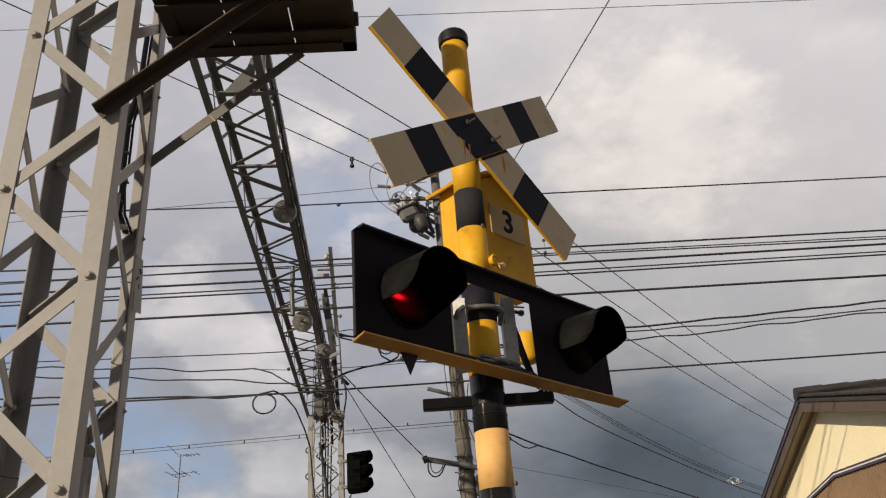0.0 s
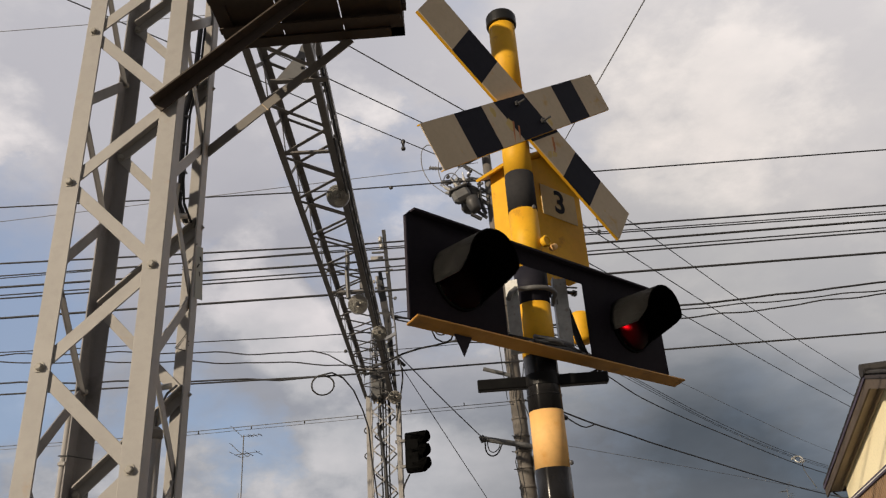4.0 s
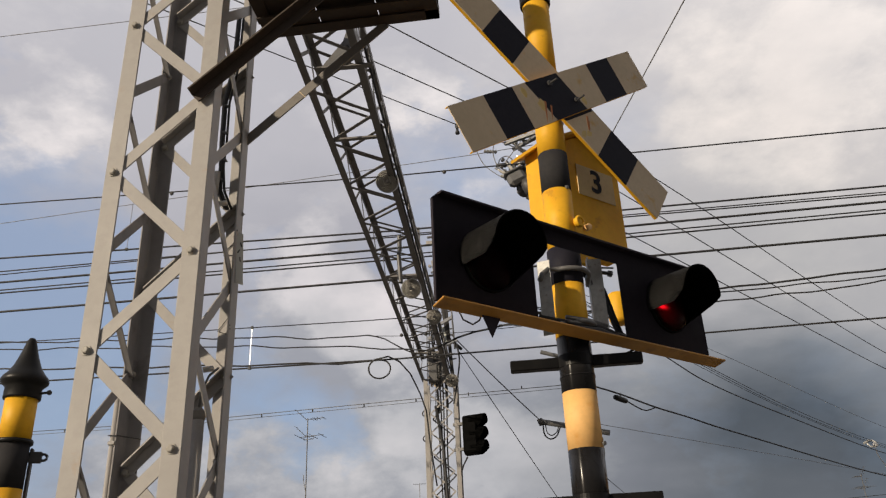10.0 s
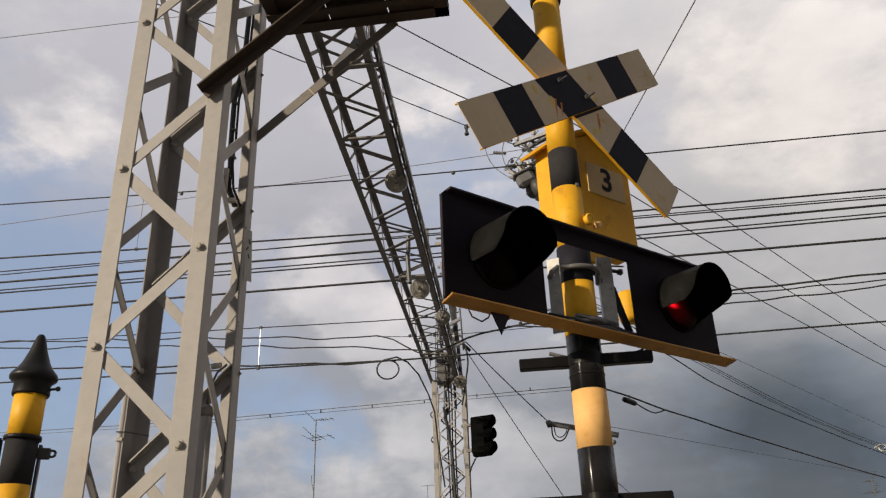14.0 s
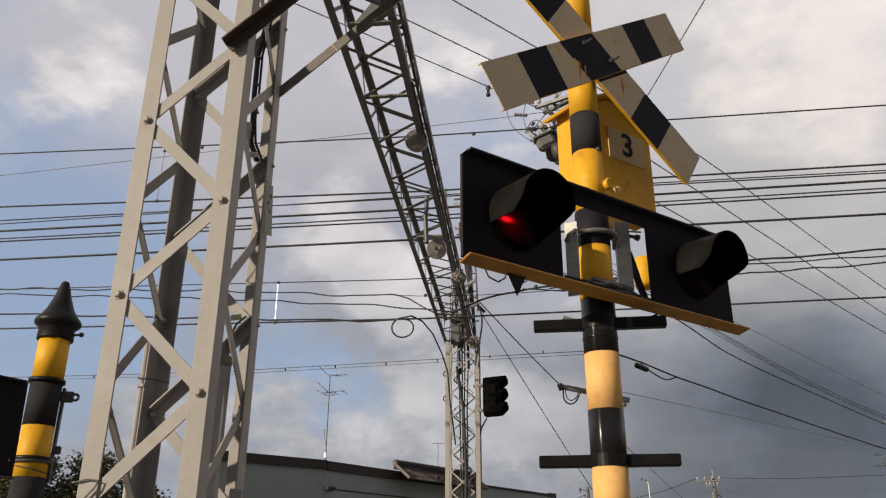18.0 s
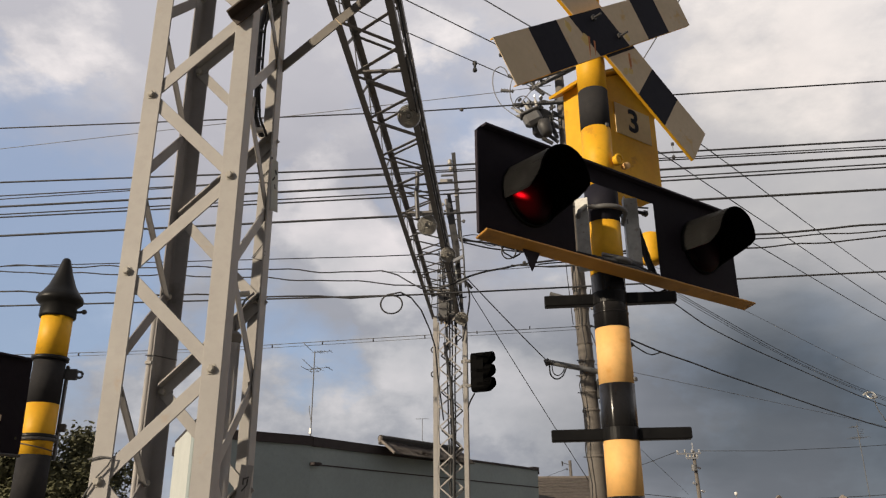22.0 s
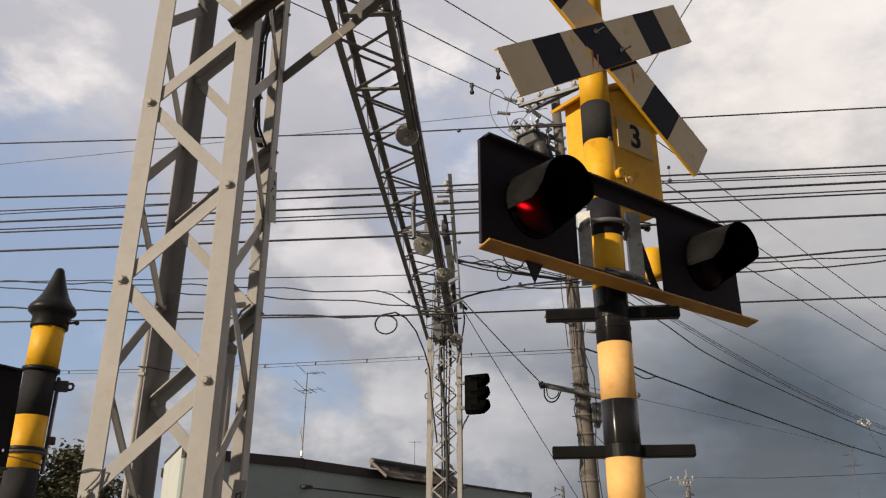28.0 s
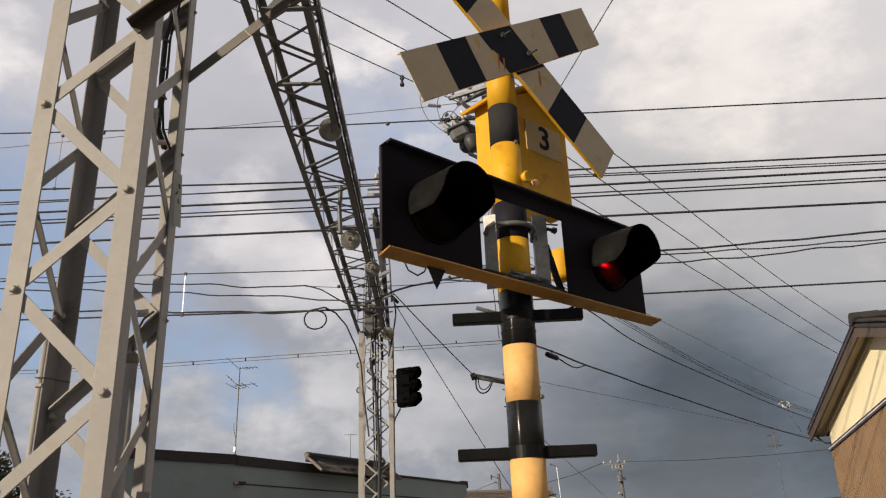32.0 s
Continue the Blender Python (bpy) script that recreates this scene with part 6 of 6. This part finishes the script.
def antenna(at, height, size, yaw, name_label, simple=False):
    """A mast with a yagi above a dipole pair, their booms along x, and slanted reflector screens behind them."""
    a = thing("tv_antenna", pose(*at, 0, 0, yaw), name_label, "antenna", "rooftop antennas")
    part("antenna_mast", tube([(0, 0, 0), (0.0, 0, height + 0.06 * size)], 0.020 * size, 8), "steel_mid", a)
    part("mast_foot", lathe([(0.07 * size, 0.0), (0.05 * size, 0.1), (0.025, 0.3 * size)], 10), "zinc", a)
    part("booster_box", box((0.09 * size, 0.07, 0.20 * size), (0.0, -0.05, height * 0.22), None, 0.01), "aluminium", a, "small bright booster box")
    part("side_arm", tube([(0.0, 0, height * 0.30), (-0.10 * size, 0, height * 0.42), (-0.10 * size, 0, height * 0.47)], 0.012 * size, 6), "steel_mid", a)
    if simple:
        part("boom", tube([(-0.42 * size, 0, height), (0.42 * size, 0, height + 0.02)], 0.012 * size, 6), "steel_mid", a)
        for x in (-0.40, -0.15, 0.15, 0.40):
            part("element", tube([(x * size, -0.2 * size, height + 0.01), (x * size, 0.2 * size, height + 0.01)], 0.009 * size, 5), "steel_mid", a)
        return a
    low = height - 0.60 * size
    part("boom", tube([(-0.10 * size, 0, height), (0.64 * size, 0, height + 0.02)], 0.010 * size, 6), "steel_mid", a)
    for k, x in enumerate((0.16, 0.24, 0.30, 0.42, 0.60)):
        part("element", tube([(x * size, -0.20 * size, height + 0.01), (x * size, 0.20 * size, height + 0.01)], 0.008 * size, 5), "steel_mid", a)
    part("boom", tube([(-0.30 * size, 0, low), (0.60 * size, 0, low + 0.03)], 0.010 * size, 6), "steel_mid", a)
    for x, w in ((-0.28, 0.5), (0.02, 0.46), (0.22, 0.42), (0.56, 0.38)):
        part("element", tube([(x * size, -w * size, low), (x * size, w * size, low)], 0.009 * size, 5), "steel_mid", a)
    part("dipole_loop", tube([(0.06 * size + 0.20 * size * math.cos(radians(k)), 0.02 * math.sin(radians(k)), low - 0.05 * size + 0.06 * size * math.sin(radians(k))) for k in range(0, 361, 24)], 0.009 * size, 5), "steel_mid", a)
    for z in (height, low):
        part("reflector_bar", tube([(-0.04 * size, 0, z), (-0.47 * size, 0, z + 0.40 * size)], 0.008 * size, 5), "steel_mid", a)
        for k in range(4):
            x = -0.14 - 0.10 * k
            part("element", tube([(x * size, -0.16 * size, z - (x + 0.04) * 0.93 * size), (x * size, 0.16 * size, z - (x + 0.04) * 0.93 * size)], 0.006 * size, 5), "steel_mid", a)
    return a


antenna((-8.17, 28.16, 4.7), 3.58, 1.0, -6, "grey rooftop television antenna on a thin mast")
antenna((-5.10, 33.9, 4.55), 2.17, 0.6, 10, "small rooftop television antenna behind a tiled roof", True)
antenna((15.05, 42.6, 0.0), 7.2, 0.9, 100, "far rooftop television antenna on a leaning mast")


stick = thing("thin_mast", pose(4.56, 44.9, 0, 0, -2.8, 0), "thin pale metal mast on a far roof", "mast")
part("mast_tube", lathe([(0.034, 0), (0.024, 6.36), (0, 6.38)], 8), "aluminium", stick)
part("mast_arm", tube([(-0.30, 0, 6.50), (0.0, 0, 6.34), (0.04, 0, 6.36)], 0.018, 6), "steel_mid", stick)
part("mast_fitting", box((0.06, 0.05, 0.12), (-0.30, 0, 6.47), None, 0.01), "steel_dark", stick)


def far_pole(at, height, turn, arms=True):
    p = thing("far_utility_pole", pose(*at, 0, -1.5, turn), "distant pale utility pole with crossarm and fittings", "utility pole", "far utility poles")
    part("shaft", lathe([(0.13, 0), (0.085, height), (0, height + 0.01)] if arms else [(0.10, 0), (0.08, height), (0, height + 0.01)], 12), "concrete", p, "", True)
    if not arms:
        part("hook_arm", tube([(0.0, -0.1, height - 0.25), (-0.42, -0.1, height - 0.12)], 0.018, 6), "steel_mid", p)
        part("hook_fitting", box((0.07, 0.06, 0.24), (-0.44, -0.1, height - 0.16), None, 0.015), "steel_dark", p)
        part("hook_fitting", box((0.10, 0.06, 0.07), (-0.22, -0.1, height - 0.45), Matrix.Rotation(0.5, 3, "Y"), 0.015), "steel_dark", p)
        return p
    for z, l in ((height - 0.12, 1.25), (height - 0.36, 0.6)):
        part("crossarm", box((l, 0.08, 0.08), (-l * 0.22, -0.1, z)), "aluminium", p)
        for k in range(4):
            part("pin_insulator", lathe([(0.02, 0), (0.06, 0.03), (0.03, 0.08), (0.06, 0.11), (0, 0.16)], 8, (-l * 0.68 + l * 0.3 * k, -0.1, z + 0.05)), "porcelain", p)
    part("top_pin", tube([(0, 0, height - 0.05), (-0.01, 0, height + 0.42)], 0.035, 6), "aluminium", p)
    part("transformer_tank", lathe([(0, 0), (0.15, 0), (0.15, 0.3), (0, 0.34)], 12, (-0.14, -0.25, height - 1.0)), "steel_mid", p)
    for z, x in ((height - 0.85, 0.16), (height - 1.6, -0.20), (height - 2.0, 0.18)):
        part("side_fitting", box((0.18, 0.12, 0.10), (x, -0.1, z), Matrix.Rotation(0.5, 3, "Y"), 0.02), "aluminium", p)
    return p


far_pole((7.66, 44.6, 0), 6.40, 8)
far_pole((1.32, 45.2, 0), 6.12, 12, False)
for pts, r in ((((6.63, 44.5, 6.38), (5.1, 44.8, 5.86), (3.45, 45.0, 5.49), (0.5, 45.4, 5.05), (-14, 47, 4.4)), 0.014), (((7.84, 44.5, 6.40), (11.5, 44.8, 6.36), (15.7, 45, 6.49), (28, 46, 7.2)), 0.014), (((1.2, 45.1, 5.2), (4.67, 45, 4.36), (7.60, 44.5, 3.98), (11.5, 44.8, 3.92), (15.2, 45, 4.06), (28, 46, 4.7)), 0.016), (((1.0, 45.1, 5.7), (-1.2, 45, 4.9), (-6, 44, 4.2)), 0.010)):
    wire(pts, r, "wire", "far dark power line between distant poles")
wire([(0.87, 16.0, 4.04), (2.3, 24.0, 4.4), (6.94, 44.0, 4.21)], 0.007, "wire", "thin wire falling from the utility pole towards far roofs")


def globe_lamp(at, height):
    g = thing("globe_lamp", pose(*at), "far white globe lamp on a thin pole", "street lamp")
    part("lamp_pole", lathe([(0.03, 0), (0.018, height), (0, height + 0.01)], 8), "steel_mid", g)
    part("globe", sphere(0.085, (0, 0, height + 0.07), (1, 1, 1.1)), "white_trim", g, "white globe", True)
    return g


globe_lamp((9.24, 44.0, 0), 4.16)


def roof_ventilator(at):
    """A hooded sheet box with a pale inner opening, seated on a roof."""
    v = thing("roof_ventilator", pose(*at, 0, -6, 12), "brown sheet roof ventilator with a pale opening", "ventilator")
    part("vent_body", box((0.58, 0.5, 0.52), (0, 0, 0.26), None, 0.03), "tower_dark", v)
    part("vent_hood", box((0.66, 0.58, 0.06), (0, 0, 0.55), None, 0.02), "steel_dark", v)
    for x, z, w, h in ((0.10, 0.40, 0.26, 0.03), (0.10, 0.14, 0.26, 0.03), (-0.03, 0.27, 0.03, 0.26), (0.23, 0.27, 0.03, 0.26)):
        part("vent_frame", box((w, 0.02, h), (x, -0.26, z), None, 0.004), "white_trim", v)
    part("vent_mesh", box((0.22, 0.01, 0.22), (0.10, -0.254, 0.27)), "steel_mid", v)
    return v


roof_ventilator((3.53, 42.2, 4.13))


# ---- gabled house ----
def gabled_house():
    h = thing("gabled_house", pose(6.85, 14.55, 0, 0, 0, -97.7), "two-tone house with sunlit cream gable and brown siding", "house")
    half, eave, apex, deep = 4.50, 4.02, 5.25, 7.0
    pitch = math.atan2(apex - eave, half)
    wall_y, wx = 0.25, 3.98
    under = lambda x: apex - 0.16 - abs(x) * math.tan(pitch)
    low, mid = 3.53, 3.84
    crest = lambda x: mid - (mid - low) * abs(x) / wx
    part("lower_wall", prism([(-wx, 0), (wx, 0), (wx, low), (0, mid), (-wx, low)], 0.2, at=(0, wall_y - 0.03, 0)), "siding", h, "brown ribbed siding wall")
    for k in range(66):
        x = -wx + 0.06 + k * 0.12
        part("siding_rib", box((0.05, 0.016, crest(x) - 0.04), (x, wall_y - 0.037, crest(x) / 2 - 0.02)), "siding", h)
    part("gable_wall", prism([(-wx, low), (0, mid), (wx, low), (wx, under(wx)), (0, under(0)), (-wx, under(wx))], 0.2, at=(0, wall_y, 0)), "cream", h, "cream stucco gable wall")
    for s in (-1, 1):
        for dz, thick, m in ((-0.035, 0.04, "purple_trim"), (0.005, 0.022, "white_trim"), (0.03, 0.03, "purple_trim")):
            part("trim_band", prism([(0, mid + dz), (s * (wx + 0.03), low + dz), (s * (wx + 0.03), low + dz + thick), (0, mid + dz + thick)], 0.05, at=(0, wall_y - 0.075, 0)), m, h)
    for s in (-1, 1):
        part("side_wall", box((0.2, deep - 0.9, 4.0), (s * (wx - 0.1), wall_y + 0.22 + (deep - 0.9) / 2, 2.0)), "siding", h)
    part("back_wall", prism([(-wx, 0), (wx, 0), (wx, under(wx)), (0, under(0)), (-wx, under(wx))], 0.2, at=(0, deep - 0.45, 0)), "cream", h)
    for s in (-1, 1):
        a, b = Vector((0, 0, apex)), Vector((s * half, 0, eave))
        slab = bmesh.new()
        pts = [(a.x, a.z), (b.x, b.z), (b.x, b.z - 0.10), (a.x, a.z - 0.10)]
        add_prism(slab, pts, deep, at=(0, 0, 0))
        part("roof_slab", slab, "slate", h, "grey tiled roof slope")
        part("barge_board", prism([(a.x, a.z - 0.02), (b.x, b.z - 0.02), (b.x, b.z - 0.24), (a.x, a.z - 0.26)], 0.035, at=(0, -0.045, 0)), "barge", h, "dark brown barge board")
        # the left strip's violet is a lens colour fringe put in as paint
        part("barge_edge", prism([(a.x, a.z - 0.015), (b.x, b.z - 0.015), (b.x, b.z - 0.075), (a.x, a.z - 0.075)], 0.02, at=(0, -0.068, 0)), "purple_trim" if s < 0 else "roof_trim", h, "thin dark violet strip for a lens colour fringe" if s < 0 else "")
        part("soffit", prism([(a.x, a.z - 0.115), (b.x * 0.985, b.z - 0.105), (b.x * 0.985, b.z - 0.135), (a.x, a.z - 0.145)], wall_y - 0.02, at=(0, 0.0, 0)), "soffit", h, "tan boarded soffit")
        part("cornice", prism([(a.x, a.z - 0.15), (b.x * 0.95, b.z - 0.07), (b.x * 0.95, b.z - 0.17), (a.x, a.z - 0.25)], 0.04, at=(0, wall_y - 0.05, 0)), "soffit", h, "pale tan cornice strip")
        part("gutter", tube([(s * (half + 0.05), -0.02, eave - 0.08), (s * (half + 0.05), deep, eave - 0.08)], 0.055, 10), "roof_trim", h)
        for k in range(18):
            t = (k + 0.5) / 18
            part("verge_tile", box((half / 18 / math.cos(pitch) + 0.03, 0.24, 0.05), (s * half * t, 0.06, apex + 0.035 - (apex - eave) * t), Matrix.Rotation(s * pitch + s * 0.05, 3, "Y"), 0.012), "slate", h)
        for k in range(12):
            t = (k + 0.5) / 12
            for j in range(5):
                part("roof_tile", box((half / 12 / math.cos(pitch) + 0.03, (deep - 0.3) / 5 - 0.02, 0.035), (s * half * t, 0.25 + (deep - 0.3) * (j + 0.5) / 5, apex + 0.028 - (apex - eave) * t), Matrix.Rotation(s * pitch + s * 0.05, 3, "Y"), 0.008), "slate", h)
    for k in range(14):
        part("ridge_tile", lathe([(0, -0.24), (0.13, -0.24), (0.115, 0.24), (0, 0.24)], 10, (0, 0.15 + 0.48 * k, apex + 0.07), Matrix.Rotation(radians(90), 3, "X")), "slate", h)
    part("ridge_end", prism([(-0.16, 0.0), (0.16, 0.0), (0.17, 0.08), (0.08, 0.18), (-0.08, 0.18), (-0.17, 0.08)], 0.10, at=(0, -0.08, apex - 0.02)), "slate", h, "ornamental ridge-end tile")
    part("eave_bracket", tube([(-half + 0.05, 0.1, eave - 0.15), (-half + 0.25, 0.2, eave - 0.32), (-wx + 0.02, 0.35, eave - 0.34)], 0.02, 6), "steel_dark", h)
    part("insulator_hook", lathe([(0.02, 0), (0.05, 0.03), (0.03, 0.07), (0.05, 0.1), (0, 0.14)], 10, (-wx - 0.02, 0.36, 3.45)), "porcelain", h)
    part("window_frame", box((1.3, 0.06, 1.2), (1.6, wall_y - 0.06, 2.5), None, 0.01), "aluminium", h)
    part("window_pane", box((1.16, 0.02, 1.06), (1.6, wall_y - 0.10, 2.5)), "steel_dark", h)
    return h


gabled_house()


# ---- far roofs beyond the tracks ----
def far_house(at, turn, span, deep, eave, ridge, wall, roof, label, caps=False):
    h = thing("far_house", pose(at[0], at[1], 0, 0, 0, turn), label, "house", "far houses")
    x, y = span / 2, deep / 2
    part("wall", prism([(-x, 0), (x, 0), (x, eave), (-x, eave)], deep * 0.86, at=(0, -y * 0.86, 0)), wall, h)
    for s in (-1, 1):
        slope = bmesh.new()
        pts = [Vector((-x - 0.3, s * (y + 0.2), eave - 0.1)), Vector((x + 0.3, s * (y + 0.2), eave - 0.1)), Vector((x + 0.3, 0, ridge)), Vector((-x - 0.3, 0, ridge))]
        slope.faces.new([slope.verts.new(v) for v in pts])
        bmesh.ops.solidify(slope, geom=slope.faces[:], thickness=0.12)
        part("roof_slope", slope, roof, h)
        n = 9
        for k in range(n):
            t = (k + 0.5) / n
            part("tile_course", box((span + 0.6, 0.09, 0.03), (0, s * (y + 0.2) * (1 - t), eave - 0.10 + (ridge - eave + 0.1) * t), None, 0.01), roof, h)
        gable = [(-y * 0.86, eave), (y * 0.86, eave), (0, ridge - 0.12)]
        part("gable", prism(gable, 0.15, Matrix.Rotation(radians(90), 3, "Z"), (s * (x - 0.02) + 0.08, 0, 0)), wall, h)
    for k in range(int(span / 0.4)):
        part("ridge_tile", box((0.41, 0.2, 0.12), (-x + 0.2 + 0.4 * k, 0, ridge + 0.03), None, 0.012), roof, h)
        if caps:
            part("snow_guard", box((0.2, 0.06, 0.07), (-x + 0.2 + 0.4 * k, -0.45, ridge + 0.09 - 0.45 * (ridge - eave + 0.1) / (y + 0.2)), None, 0.01), "white_trim", h, "pale snow guard")
    for s in (-1, 1):
        part("ridge_end", prism([(-0.2, -0.1), (0.2, -0.1), (0.16, 0.10), (0.0, 0.22), (-0.16, 0.10)], 0.12, Matrix.Rotation(radians(90), 3, "Z"), (s * (x + 0.3), 0, ridge)), roof, h)
    return h


far_house((1.35, 43.6), 6, 4.3, 5.0, 3.7, 5.08, "siding", "tile", "far house with a brown-grey tiled roof")
far_house((4.37, 46.05), -63, 4.0, 4.0, 2.9, 3.82, "mint", "slate", "far low house with a dark tiled roof", True)
far_house((9.40, 45.1), -63, 5.8, 5.2, 2.7, 3.80, "siding", "tile", "far house with pale snow guards below its roof ridge", True)
far_house((14.1, 42.0), 62, 4.5, 5.0, 2.5, 3.62, "cream", "tile", "far cream house with a grey tiled gable roof")


# ---- trees behind the tower ----
def tree(at, height, spread, seed, label):
    rnd = random.Random(seed)
    t = thing("tree", pose(*at), label, "tree", "trees beside the railway")
    top = height * 0.55
    bm = bmesh.new()
    add_tube(bm, [(0, 0, 0), (0.03, 0.02, top * 0.5), (-0.02, 0.0, top)], [0.11, 0.085, 0.05], 8)
    tips = []
    for k in range(11):
        a, z = rnd.uniform(0, 6.28), rnd.uniform(0.35, 1.0) * top
        e = Vector((math.cos(a) * spread * rnd.uniform(0.4, 0.8), math.sin(a) * spread * rnd.uniform(0.4, 0.8), z + rnd.uniform(0.2, 0.42) * height))
        e.z = min(e.z, height * 0.93)
        m = Vector((0, 0, z)).lerp(e, 0.5) + Vector((0, 0, 0.06))
        add_tube(bm, [(0, 0, z), m, e], [0.04, 0.025, 0.012], 6)
        tips += [e, m]
    part("trunk", bm, "bark", t)
    verts, faces = [], []
    for c in tips:
        for clump in range(7):
            cc = c + Vector((rnd.gauss(0, 0.24), rnd.gauss(0, 0.24), rnd.gauss(0, 0.17))) * spread * 0.75
            for k in range(260):
                p = cc + Vector((rnd.gauss(0, 0.115), rnd.gauss(0, 0.115), rnd.gauss(0, 0.09)))
                u = Vector((rnd.uniform(-1, 1), rnd.uniform(-1, 1), rnd.uniform(-0.6, 0.6))).normalized()
                w = u.orthogonal().normalized() * rnd.uniform(0.014, 0.025)
                u = u * rnd.uniform(0.026, 0.046)
                i = len(verts)
                verts += [p - u, p + w, p + u, p - w]
                faces.append((i, i + 1, i + 2, i + 3))
    me = bpy.data.meshes.new("crown")
    me.from_pydata([tuple(v) for v in verts], [], faces)
    me.materials.append(M["leaf"])
    ob = new("crown", me)
    ob.parent = t
    tagged(ob, "dense dark evergreen leaves", kind="stuff")
    return t


tree((-7.75, 12.3, 0), 3.42, 0.85, 3, "dark leafy evergreen tree beside the railway")
tree((-7.1, 12.5, 0), 2.65, 0.7, 8, "low dark leafy evergreen tree behind the tower")
tree((-8.75, 12.1, 0), 3.15, 1.0, 12, "broad dark leafy evergreen tree beside the railway")


# ---- what moves: the two red lamps flash in turn ----
def motions():
    period, first, second = 1.2143, 0.25, 0.815
    for k, (bulb, at) in enumerate(crossing_bulbs):
        on, off = Matrix.Translation(at), Matrix.Translation(at + Vector((0, 0.075, 0)))
        lit = k == 0
        rows = [(0.0, on if lit else off)]
        changes = sorted([first + period * n for n in range(27)] + [second + period * n for n in range(27)])
        for c in changes:
            if c > 31.9:
                break
            rows.append((c - 0.034, on if lit else off))
            lit = not lit
            rows.append((c + 0.034, on if lit else off))
        rows.append((32.0, on if lit else off))
        walk(bulb, rows)


for bulb, at in cone_bulbs:
    bulb.matrix_local = Matrix.Translation(at + Vector((0, 0.075, 0)))
motions()
